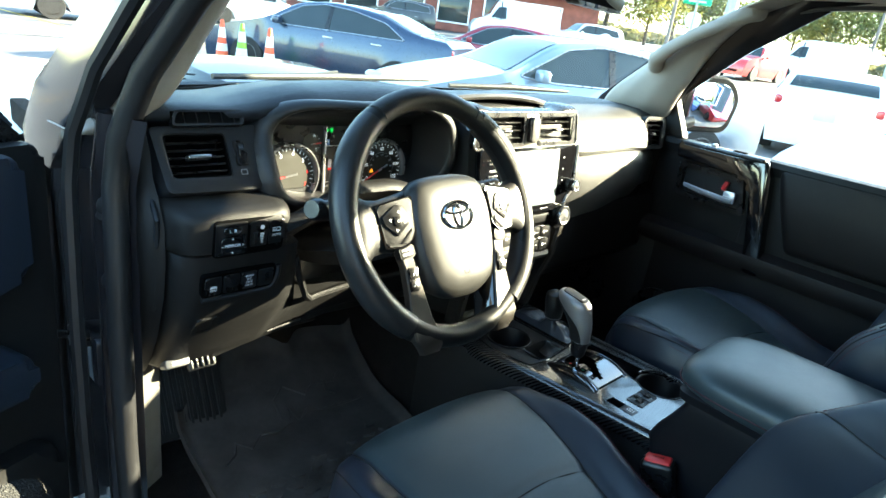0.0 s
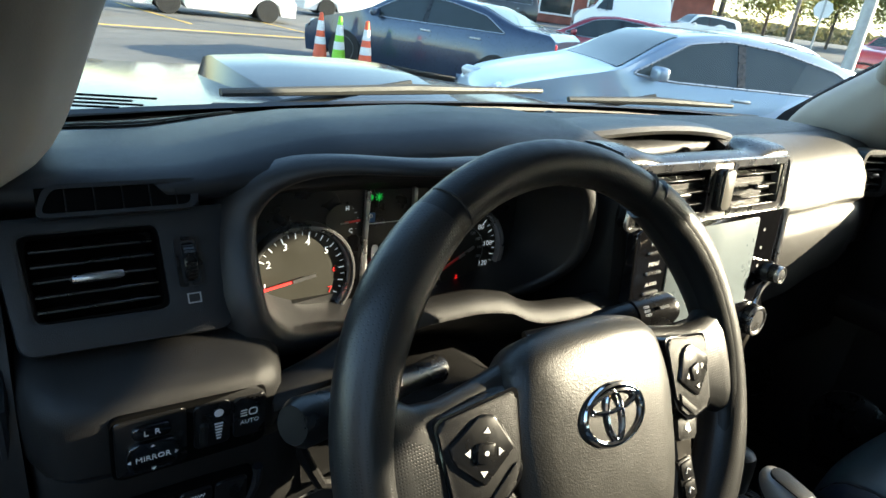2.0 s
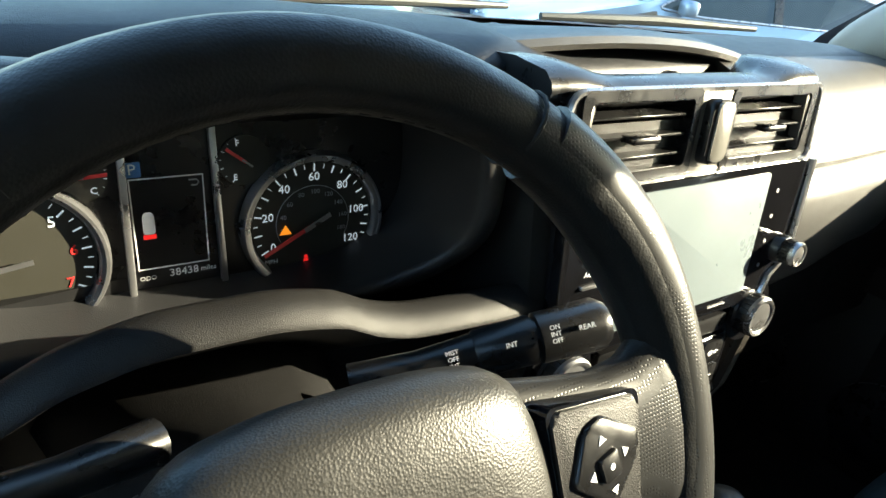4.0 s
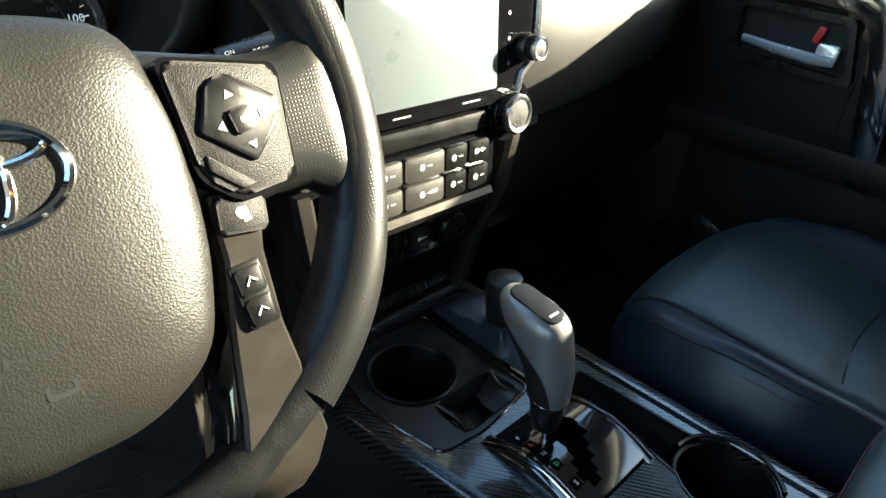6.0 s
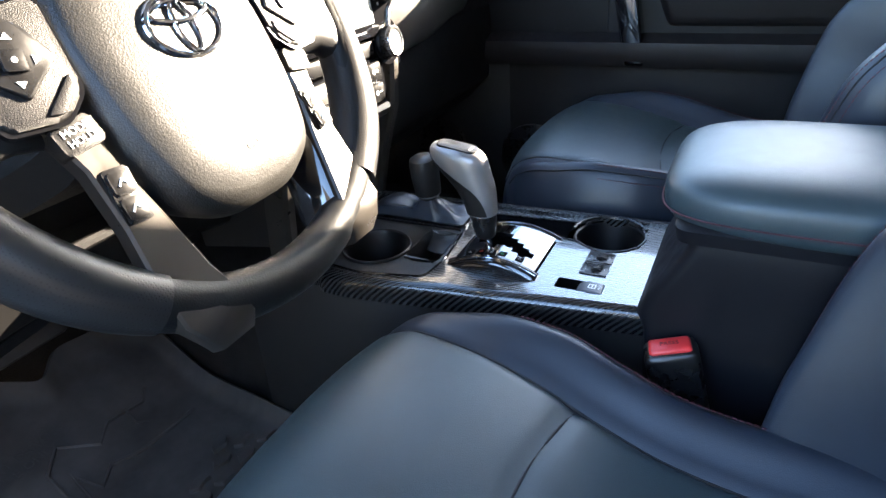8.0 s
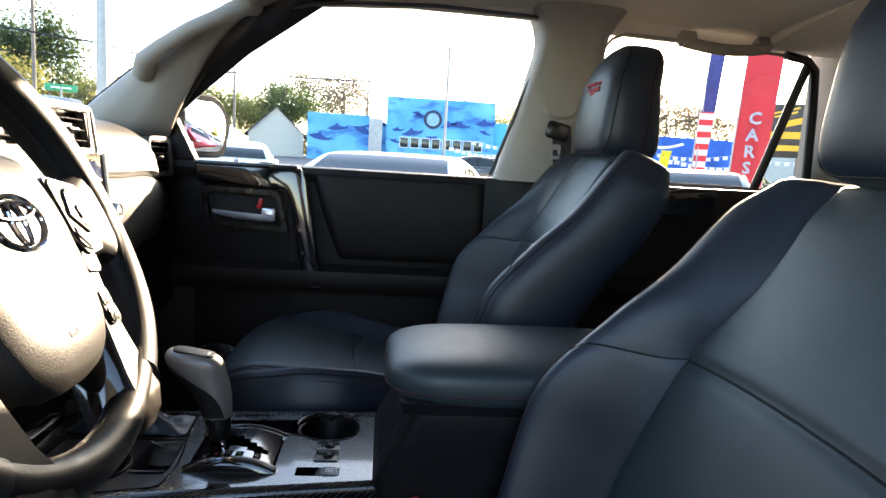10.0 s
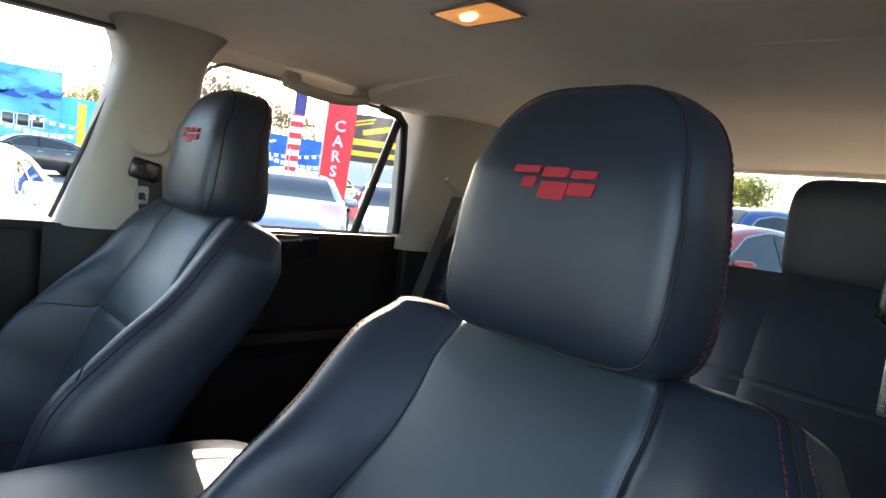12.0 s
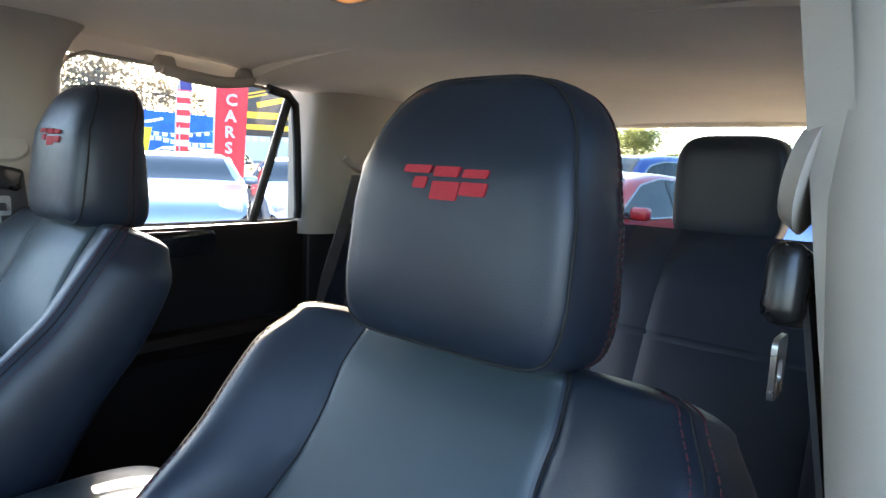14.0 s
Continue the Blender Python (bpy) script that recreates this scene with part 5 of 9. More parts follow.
loft(bm, [[(x, y0, z - 0.008), (x, y0 - 0.003, z - 0.003), (x, y0 + 0.002, z + 0.002), (x, y0 + 0.03, z + 0.004), (x, 0.98, z - 0.008), (x, 0.98, z - 0.03), (x, y0 + 0.02, z - 0.011)] for x, y0, z in [(-0.19 + 0.02 * k, 0.876 + 0.5 * (-0.17 + 0.02 * k) ** 2, 1.3335 - 0.45 * (-0.19 + 0.02 * k) ** 2) for k in range(21)]])
part("cubby_brow", bm, FASCIA, cs, "rounded dash edge over the tray")
bm = B()
bm.free()
for x, z in ((0.050, 1.308), (0.064, 1.304)):
    bm = B()
    lathe(bm, [(0.006, 0), (0.006, 0.004), (0.003, 0.006), (0.001, 0.006)], 12, face(x, 0.926, z))
    part("cubby_stud", bm, CHROME, cs)
CT = face(0.008, 0.789, 1.28, 6)
bm = B()
ring_prism(bm, fillet([(-0.165, -0.036), (0.168, -0.036), (0.160, 0.034), (-0.152, 0.034)], 0.012), fillet([(-0.146, -0.026), (0.148, -0.026), (0.142, 0.025), (-0.136, 0.025)], 0.008), -0.03, 0.003, CT)
part("vent_frame", bm, SMOOTH, cs, "black vent surround")
air_vent(cs, "air_vent", 0.112, 0.053, CT @ pose(-0.080, 0.0, 0.0015), 3, tab=0.030, ribs=7, tabmat=SMOOTH, slatmat=SMOOTH)
air_vent(cs, "air_vent", 0.112, 0.053, CT @ pose(0.088, 0.0, 0.0015), 3, tab=0.030, ribs=7, tabmat=SMOOTH, slatmat=SMOOTH)
bm = B()
vo = fillet([(-0.165, -0.036), (0.168, -0.036), (0.160, 0.034), (-0.152, 0.034)], 0.012)
tube(bm, [CT @ Vector((x, y, 0.003)) for x, y in vo], 0.0028, 6, True)
part("vent_edge", bm, SATIN, cs, "thin silver vent edging")
bm = B()
prism(bm, fillet([(-0.022, -0.034), (0.030, -0.034), (0.027, 0.032), (-0.020, 0.032)], 0.006), -0.01, 0.0045, CT, 0.002)
part("centre_plate", bm, PALEPLATE, cs, "satin plate round the hazard button")
bm = B()
prism(bm, rect(-0.010, -0.026, 0.016, 0.026, 0.008), 0, 0.013, CT, 0.005, 3)
part("hazard_button", bm, SMOOTH, cs, "tall hazard button with sun glare painted as a pale face")
# Pale cap: the sun's glare on the button put into its colour.
bm = B()
prism(bm, rect(-0.0055, -0.0235, 0.0150, 0.0240, 0.005), 0.0125, 0.0150, CT, 0.0015, 2)
part("button_glare", bm, PALEPLATE, cs)
for sx in (-1, 1):
    bm = B()
    prism(bm, fillet([(-0.0055, -0.027), (0.0055, -0.027), (0.0055, 0.026), (-0.0055, 0.026)], 0.003), -0.008, 0.0042, CT @ pose(sx * 0.1425 + 0.003, 0, 0, 0, 0, sx * 6), 0.0015, 2)
    part("vent_cheek", bm, PALEPLATE, cs, "pale satin cheek beside the vent")
SC = face(0.012, 0.7685, 1.185, 7)
bm = B()
prism(bm, fillet([(-0.152, -0.078), (0.112, -0.078), (0.128, -0.050), (0.150, -0.045), (0.158, 0.062), (-0.156, 0.062)], 0.010), -0.012, 0.003, SC, 0.002)
part("screen_bezel", bm, GLOSS, cs)
mscr, t_, p_ = nodes_of("matt_screen_glass")
p_.inputs["Base Color"].default_value = (0.15, 0.18, 0.195, 1)
p_.inputs["Roughness"].default_value = 0.3
v_ = coords(t_)
t_.links.new(ramp(t_, noise_tex(t_, v_, 14, 6), 0.26, 0.42), p_.inputs["Roughness"])
bm = B()
prism(bm, rect(-0.094, -0.062, 0.092, 0.055, 0.003), 0.002, 0.0046, SC, 0.0008)
part("screen", bm, mscr, cs, "dusty grey touch screen, switched off")
for side, x in (("l", -0.120), ("r", 0.114)):
    for k in range(4):
        bm = B()
        if side == "l":
            prism(bm, rect(x - 0.013, 0.0325 - 0.024 * k, x + 0.013, 0.0355 - 0.024 * k, 0.001), 0.003, 0.0055, SC, 0.001)
            part("side_key", bm, SATIN, cs)
        else:
            lathe(bm, [(0.0022, 0), (0.0022, 0.0003)], 12, SC @ pose(x - 0.003, 0.036 - 0.025 * k, 0.0032))
            part("key_mark", bm, GREYPRINT, cs)
for k, s in enumerate(("HOME", "MENU", "AUDIO")):
    words(s, 0.0065, SC @ pose(-0.120, 0.044 - 0.024 * k, 0.0034), WHITE, cs)
bars(cs, SC @ pose(-0.072, -0.0705, 0.0033), 0.008, 0.006, 1, WHITE)
bars(cs, SC @ pose(-0.038, -0.0705, 0.0033), 0.022, 0.003, 1, GREYPRINT)
bars(cs, SC @ pose(0.055, -0.0705, 0.0033), 0.026, 0.003, 1, GREYPRINT)
bm = B()
tube(bm, [SC @ Vector(p) for p in ((0.160, 0.062, 0.003), (0.156, -0.035, 0.004), (0.132, -0.052, 0.004), (0.124, -0.075, 0.003))], 0.004, 8)
part("bezel_edge", bm, SATIN, cs, "silver bezel edge")


def knob(name, x, y, z, r, label):
    k = thing(name, "", "")
    k.parent = cs
    k.matrix_basis = face(x, y, z, 6)
    k["label"] = label
    bm = B()
    lathe(bm, [(r * 1.15, -0.02), (r * 1.15, 0.0), (r * 1.05, 0.003), (r * 0.9, 0.003)], 36)
    part("base", bm, SMOOTH, k)
    bm = B()
    lathe(bm, [(r * 0.96, 0.0), (r * 0.96, 0.012), (r * 0.90, 0.015)], 36)
    for j in range(24):
        a = 2 * math.pi * j / 24
        box(bm, 0.0012, 0.0012, 0.010, pose(r * 0.965 * math.cos(a), r * 0.965 * math.sin(a), 0.007), 0)
    part("grip", bm, SMOOTH, k)
    bm = B()
    lathe(bm, [(r * 0.97, 0.012), (r * 0.98, 0.0155), (r * 0.9, 0.018), (r * 0.75, 0.0175), (r * 0.7, 0.0165)], 36)
    part("rim", bm, SATIN, k, "silver rim")
    bm = B()
    lathe(bm, [(r * 0.72, 0.01), (r * 0.72, 0.0165), (0.001, 0.0175)], 28)
    part("cap", bm, SATIN, k)
    return k


knob("tune_knob", 0.150, 0.757, 1.161, 0.0125, "small ribbed volume knob with a silver cap")
knob("climate_knob", 0.128, 0.757, 1.094, 0.0220, "large climate knob with a silver rim")
knob("climate_knob", -0.128, 0.757, 1.098, 0.0220, "large climate knob with a silver rim")
for x in (0.128, -0.128):
    bm = B()
    ring_prism(bm, [(0.034 * math.cos(a), 0.034 * math.sin(a)) for a in [k * math.pi / 16 for k in range(32)]], [(0.0265 * math.cos(a), 0.0265 * math.sin(a)) for a in [k * math.pi / 16 for k in range(32)]], 0, 0.006, face(x, 0.7615, 1.096, 6))
    part("knob_ring", bm, GLOSS, cs)
# climate rows
CK = face(0.0, 0.7545, 1.047, 4)
bm = B()
prism(bm, rect(-0.108, -0.030, 0.106, 0.032, 0.006), -0.01, 0.002, CK, 0.002)
part("climate_panel", bm, GLOSS, cs)
bm = B()
prism(bm, rect(-0.085, 0.037, 0.09, 0.056, 0.003), -0.01, 0.003, CK, 0.001)
part("climate_display", bm, SMOOTH, cs)
for r_ in range(2):
    for cx, w in ((-0.085, 0.028), (-0.048, 0.036), (0.0, 0.052), (0.044, 0.03), (0.078, 0.03)):
        bm = B()
        prism(bm, rect(cx - w / 2, 0.003 - 0.029 * r_, cx + w / 2, 0.028 - 0.029 * r_, 0.003), 0.001, 0.007, CK, 0.0015)
        b_ = part("climate_key", bm, FASCIA if cx < 0.03 else SMOOTH, cs)
        bm = B()
        lathe(bm, [(0.0035, 0), (0.0035, 0.0003)], 10, CK @ pose(cx - 0.004, 0.0155 - 0.029 * r_, 0.0071))
        box(bm, 0.006, 0.0012, 0.0003, CK @ pose(cx + 0.006, 0.0155 - 0.029 * r_, 0.0071), 0)
        part("key_mark", bm, WHITE, b_)
words("A/C", 0.007, CK @ pose(0.078, 0.0155, 0.0075), WHITE, cs)
words("OFF", 0.006, CK @ pose(0.012, -0.0135, 0.0075), WHITE, cs)
bm = B()
loft(bm, [[(x, 0.775, 1.014), (x, 0.752, 1.013), (x, 0.748, 1.006), (x, 0.756, 0.994), (x, 0.785, 0.99)] for x in (-0.105, 0.0, 0.108)])
part("trim_bar", bm, GUNMETAL, cs, "dark metallic trim bar")
# sockets and pocket
SO = face(0.0, 0.782, 0.965, -6)
bm = B()
prism(bm, rect(-0.10, -0.032, 0.105, 0.026, 0.006), -0.01, 0.002, SO, 0.002)
part("socket_panel", bm, SMOOTH, cs)
bm = B()
prism(bm, rect(0.0, -0.024, 0.098, 0.020, 0.005), 0, 0.0045, SO, 0.0015)
part("socket_plate", bm, GLOSS, cs)
bm = B()
prism(bm, rect(0.010, -0.016, 0.042, 0.014, 0.004), 0.003, 0.010, SO, 0.002)
usb = part("usb_cover", bm, SMOOTH, cs)
bm = B()
box(bm, 0.012, 0.0012, 0.0003, SO @ pose(0.026, -0.002, 0.0102), 0)
box(bm, 0.004, 0.004, 0.0003, SO @ pose(0.020, -0.002, 0.0102), 0)
part("usb_mark", bm, WHITE, usb)
bm = B()
lathe(bm, [(0.019, 0.0), (0.019, 0.008), (0.017, 0.011), (0.001, 0.0115)], 32, SO @ pose(0.072, -0.001, 0.003))
part("socket_cap", bm, SMOOTH, cs)
# Proud near-black plate stands for the shade inside the pocket.
bm = B()
prism(bm, rect(-0.085, -0.02, -0.012, 0.018, 0.003), 0.001, 0.0035, SO, 0.001)
part("pocket_shade", bm, VOID, cs)
bm = B()
ring_prism(bm, rect(-0.087, -0.022, -0.010, 0.020, 0.004), rect(-0.0845, -0.0195, -0.0125, 0.0175, 0.003), 0.001, 0.0055, SO)
part("pocket_frame", bm, GUNMETAL, cs)
# Solid near-black block stands for the shaded pocket opening.
bm = B()
box(bm, 0.20, 0.02, 0.045, pose(0.0, 0.80, 0.908), 0.004)
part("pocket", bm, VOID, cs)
bm = B()
loft(bm, [[(x, 0.835, 0.884), (x, 0.812, 0.888), (x, 0.802, 0.880), (x, 0.800, 0.862), (x, 0.83, 0.858)] for x in (-0.098, 0.0, 0.108)])
part("pocket_lip", bm, GLOSS, cs)
for xt, xb in ((0.143, 0.118), (-0.138, -0.112)):
    bm = B()
    loft(bm, [[(x - 0.011, y + 0.03, z), (x - 0.011, y, z), (x - 0.006, y - 0.005, z), (x + 0.006, y - 0.005, z), (x + 0.011, y, z), (x + 0.011, y + 0.03, z)] for x, y, z in ((xb, 0.792, 0.858), (lerp(xb, xt, 0.25), 0.778, 0.93), (lerp(xb, xt, 0.6), 0.758, 1.0), (xt, 0.757, 1.065), (xt, 0.765, 1.09))])
    part("side_post", bm, GUNMETAL, cs, "dark metallic side post")

# ---- passenger's fascia ----
bm = B()
rings = []
for i in range(25):
    x = 0.17 + 0.545 * i / 24
    e = pad_edge(x)
    d = interp([(0.17, 0.0), (0.3, -0.012), (0.55, 0.0), (0.715, 0.04)], x)
    cz = interp([(0.17, 0.0), (0.5, 0.0), (0.715, -0.015)], x)
    lz = interp([(0.17, -0.030), (0.38, -0.018), (0.55, 0.004), (0.715, 0.018)], x)
    rings.append([(x, e + 0.06, 1.28), (x, e + 0.01, 1.312 + cz), (x, e - 0.02, 1.302 + cz), (x, 0.855 + d, 1.280 + cz), (x, 0.838 + d, 1.25 + cz), (x, 0.830 + d, 1.215 + cz), (x, 0.838 + d, 1.205 + cz), (x, 0.843 + d, 1.203 + cz),
                  (x, 0.832 + d, 1.196 + cz), (x, 0.822 + d, 1.17 + cz), (x, 0.824 + d, 1.11 + cz), (x, 0.830 + d, 1.080 + lz), (x, 0.838 + d, 1.066 + lz), (x, 0.90, 1.06 + lz), (x, 1.0, 1.06 + lz)])
loft(bm, rings)
part("passenger_fascia", bm, FASCIA, dash, "charcoal dash panel facing the passenger seat")
bm = B()
loft(bm, [[(x, 0.86, 1.07), (x, 0.848, 1.06), (x, 0.843, 1.0), (x, 0.85, 0.90), (x, 0.90, 0.85), (x, 1.05, 0.85), (x, 1.05, 1.085)] for x in (0.125, 0.2, 0.65, 0.735)])
part("glovebox", bm, PLASTIC, dash)
bm = B()
box(bm, 0.05, 0.008, 0.014, pose(0.26, 0.832, 1.035), 0.003)
part("glovebox_latch", bm, SATIN, dash)
VR = face(0.665, 0.862, 1.243, 6, -14)
air_vent(dash, "air_vent", 0.062, 0.064, VR, 4, ribs=3, tab=0.014, tabmat=SATIN, skew=-0.004, slatmat=FASCIA)
bm = B()
ring_prism(bm, fillet([(-0.045, -0.045), (0.05, -0.045), (0.044, 0.045), (-0.04, 0.045)], 0.02), fillet([(-0.035, -0.036), (0.036, -0.036), (0.034, 0.036), (-0.034, 0.036)], 0.012), -0.03, 0.006, VR)
part("outlet_frame", bm, FASCIA, dash)


# ---- steering wheel ----
wheel = thing("steering_wheel", "black leather steering wheel with glossy spokes", "steering wheel", m=face(-0.367, 0.628, 1.190, 26))
RW = 0.180
bm = B()
pts, rad = [], []
N = 96
for k in range(N):
    a = 2 * math.pi * k / N
    # slightly thicker at the hand grips
    pts.append((RW * math.cos(a), RW * math.sin(a), 0.0))
    d = min(abs(math.degrees(a) - g) for g in (35, 145))
    rad.append(0.0165 + 0.0022 * math.exp(-(d / 18) ** 2))
tube(bm, pts, rad, 20, True, flat=1.12)
rim = part("rim", bm, WRAP, wheel, "perforated leather rim")
for a in (58, 122):
    bm = B()
    q = pose(0, 0, 0, 0, 0, a) @ pose(RW, 0, 0)
    tube(bm, [q @ Vector((0.0172 * math.cos(b), 0, 0.019 * math.sin(b))) for b in [k * math.pi / 8 for k in range(16)]], 0.0011, 6, True)
    part("rim_seam", bm, SEAM, rim)
for a0, a1, nm in ((-54, 54, "grip"), (126, 234, "grip")):
    bm = B()
    tube(bm, [(RW * math.cos(radians(a)), RW * math.sin(radians(a)), 0.0) for a in [lerp(a0, a1, q / 30) for q in range(31)]], [0.0172 + 0.0022 * math.exp(-((abs(abs(lerp(a0, a1, q / 30) - (0 if a0 < 0 else 180)) - 35)) / 18) ** 2) for q in range(31)], 20, flat=1.12)
    part(nm, bm, GRIP, rim, "perforated leather grip")
# stitches along the inside of the rim
bm = B()
for k in range(110):
    a = 2 * math.pi * k / 110
    box(bm, 0.0010, 0.0045, 0.0012, pose(0, 0, 0, 0, 0, math.degrees(a)) @ pose(RW - 0.0172, 0, 0.003), 0)
part("rim_stitching", bm, SEAM, rim)
HUBM = pose(0, 0, 0.0)
hub_o = fillet([(-0.030, -0.124), (0.030, -0.124), (0.066, -0.104), (0.080, -0.055), (0.084, 0.010), (0.070, 0.054), (0.03, 0.062), (-0.03, 0.062), (-0.070, 0.054), (-0.084, 0.010), (-0.080, -0.055), (-0.066, -0.104)], 0.03, 5)
bm = B()
loft(bm, [[(x * q, (y + 0.03) * q - 0.03, z) for x, y in hub_o] for q, z in ((0.80, -0.035), (0.94, -0.018), (1.0, 0.0), (0.995, 0.010), (0.95, 0.019), (0.86, 0.0245), (0.65, 0.0285), (0.35, 0.0305), (0.05, 0.031))], m=HUBM)
hub = part("airbag_cover", bm, HUB, wheel, "grained airbag cover")
# oval badge of plain rings
bm = B()
EM = HUBM @ pose(0, -0.002, 0.030)


def oval(bm, a, b, cx, cy, r):
    tube(bm, [EM @ Vector((cx + a * math.cos(t), cy + b * math.sin(t), 0.001)) for t in [2 * math.pi * k / 48 for k in range(48)]], r, 8, True)


oval(bm, 0.0290, 0.0200, 0, 0, 0.0024)
oval(bm, 0.0075, 0.0170, 0, -0.001, 0.0020)
oval(bm, 0.0230, 0.0065, 0, 0.009, 0.0020)
part("badge", bm, CHROME, hub, "chrome oval badge")
bm = B()
prism(bm, [(0.032 * math.cos(t), 0.0225 * math.sin(t)) for t in [2 * math.pi * k / 36 for k in range(36)]], -0.004, -0.0003, EM, 0.001)
part("badge_recess", bm, HUB, hub)
# Dark letters and mark: shading of the embossing painted as colour.
words("SRS", 0.009, HUBM @ pose(0, -0.058, 0.0303), SEAM, hub)
words("AIRBAG", 0.009, HUBM @ pose(0, -0.069, 0.0298), SEAM, hub)
bm = B()
ring_prism(bm, rect(-0.006, -0.090, 0.006, -0.079, 0.002), rect(-0.004, -0.088, 0.004, -0.081, 0.001), 0.0275, 0.0290, HUBM)
part("airbag_mark", bm, SEAM, hub)
for s in (-1, 1):
    # upper spoke: leather-clad arm to the rim, with the key pod
    bm = B()
    rings = []
    for x, y0, y1, z0, dz in ((0.070, -0.045, 0.046, -0.004, 0.013), (0.100, -0.042, 0.040, -0.001, 0.014), (0.125, -0.038, 0.036, 0.0, 0.0145), (0.145, -0.040, 0.038, 0.0, 0.015), (0.158, -0.050, 0.046, 0.0, 0.0155), (0.168, -0.066, 0.060, 0.0, 0.0150), (0.176, -0.080, 0.072, 0.0, 0.012)):
        ring = []
        for k in range(20):
            a = 2 * math.pi * k / 20
            ring.append((s * x, (y0 + y1) / 2 + (y1 - y0) / 2 * math.copysign(abs(math.cos(a)) ** 0.7, math.cos(a)), z0 + dz * math.copysign(abs(math.sin(a)) ** 0.8, math.sin(a))))
        rings.append(ring)
    loft(bm, rings)
    part("upper_spoke", bm, GRIP, wheel, "perforated leather spoke", angle=70)
    PM = pose(s * 0.106, 0.002, 0.010, 0, s * 6, 0)
    pod = fillet([(-s * 0.025, -0.022), (-s * 0.008, -0.036), (s * 0.024, -0.033), (s * 0.030, 0.024), (-s * 0.029, 0.032)], 0.006, 4)
    if s < 0:
        pod = pod[::-1]
    bm = B()
    prism(bm, pod, -0.014, 0.010, PM, 0.003, 3)
    bmesh.ops.recalc_face_normals(bm, faces=bm.faces[:])
    pd = part("key_pod", bm, PLASTIC, wheel, "black key pod")
    bm = B()
    ring_prism(bm, [(x * 1.07, y * 1.07) for x, y in pod], [(x * 1.0, y * 1.0) for x, y in pod], -0.012, 0.0085, PM)
    part("pod_edge", bm, GLOSS, pd)
    bm = B()
    hexa = [(s * x * 1.16, y * 0.98) for x, y in ((-0.0194, -0.0024), (0.0026, -0.0216), (0.0190, -0.0010), (0.0206, 0.0090), (-0.0010, 0.0236), (-0.0100, 0.0206))]
    prism(bm, fillet(hexa if s > 0 else hexa[::-1], 0.003, 3), 0.008, 0.0125, PM @ pose(s * 0.001, 0, 0), 0.0015, 2)
    part("pad_key", bm, SMOOTH, pd)
    bm = B()
    for a, d in ((12, 0.0125), (105, 0.0135), (190, 0.0115), (283, 0.0130)):
        prism(bm, [(d - 0.0018, -0.0026), (d + 0.0020, 0.0), (d - 0.0018, 0.0026)], 0.0126, 0.0130, PM @ pose(s * 0.001, 0, 0) @ pose(0, 0, 0, 0, 0, a if s > 0 else 180 - a), 0)
    lathe(bm, [(0.0016, 0), (0.0016, 0.0003)], 10, PM @ pose(s * 0.001, 0, 0.0146))
    part("key_mark", bm, WHITE, pd)
    bm = B()
    prism(bm, rect(-0.006, -0.006, 0.006, 0.006, 0.0015), 0.0115, 0.0146, PM @ pose(s * 0.001, 0, 0, 0, 0, s * 12), 0.001)
    part("centre_key", bm, SMOOTH, pd)
    tri = [(s * x, y) for x, y in ((-0.0215, -0.0125), (-0.0215, -0.0205), (-0.0070, -0.0325), (0.0010, -0.0310))]
    bm = B()
    prism(bm, fillet(tri if s > 0 else tri[::-1], 0.0015, 2), 0.008, 0.0115, PM, 0.0008)
    part("corner_key", bm, PLASTIC, pd)
    KM = pose(s * 0.097, -0.042, 0.013, 0, s * 4, -s * 8)
    bm = B()
    prism(bm, rect(-0.013, -0.009, 0.013, 0.009, 0.003), -0.008, 0.004, KM, 0.002)
    mk = part("mode_key", bm, PLASTIC, wheel)
    if s < 0:
        words("MODE\nHOLD", 0.0062, KM @ pose(0, 0, 0.0044), WHITE, mk)
    else:
        bm = B()
        box(bm, 0.004, 0.007, 0.0004, KM @ pose(0.001, 0, 0.0043, 0, 0, 20), 0)
        lathe(bm, [(0.003, 0), (0.003, 0.0004)], 10, KM @ pose(-0.001, 0.001, 0.0041))
        part("key_mark", bm, WHITE, mk)
    # lower spoke: flat metallic blade from the pod down to the rim's foot
    bm = B()
    loft(bm, [[(s * x0, y, z - 0.010), (s * x0, y, z + 0.001), (s * (x0 + 0.002), y, z + 0.003), (s * (x1 - 0.002), y, z + 0.003), (s * x1, y, z + 0.001), (s * x1, y, z - 0.010)] for x0, x1, y, z in ((0.084, 0.112, -0.030, 0.010), (0.083, 0.104, -0.062, 0.011), (0.075, 0.103, -0.100, 0.010), (0.068, 0.107, -0.140, 0.010), (0.060, 0.108, -0.166, 0.013), (0.058, 0.098, -0.182, 0.011), (0.060, 0.090, -0.192, 0.004))])
    part("lower_spoke", bm, GUNMETAL, wheel, "dark metallic spoke blade")
    bm = B()
    loft(bm, [[(s * (x - 0.010), y, z - 0.035), (s * (x - 0.006), y, z - 0.006), (s * x, y, z), (s * x, y, z - 0.03)] for x, y, z in ((0.083, -0.085, 0.006), (0.074, -0.105, 0.008), (0.067, -0.140, 0.008), (0.060, -0.168, 0.009), (0.057, -0.178, 0.004))])
    part("spoke_side", bm, GLOSS, wheel, "gloss black spoke side")
    KB = pose(s * 0.0915, -0.082, 0.0135, 0, 0, s * 4)
    bm = B()
    prism(bm, rect(-0.0085, -0.017, 0.0085, 0.017, 0.002), -0.003, 0.002, KB, 0.001)
    bk = part("blade_key", bm, SMOOTH, wheel)
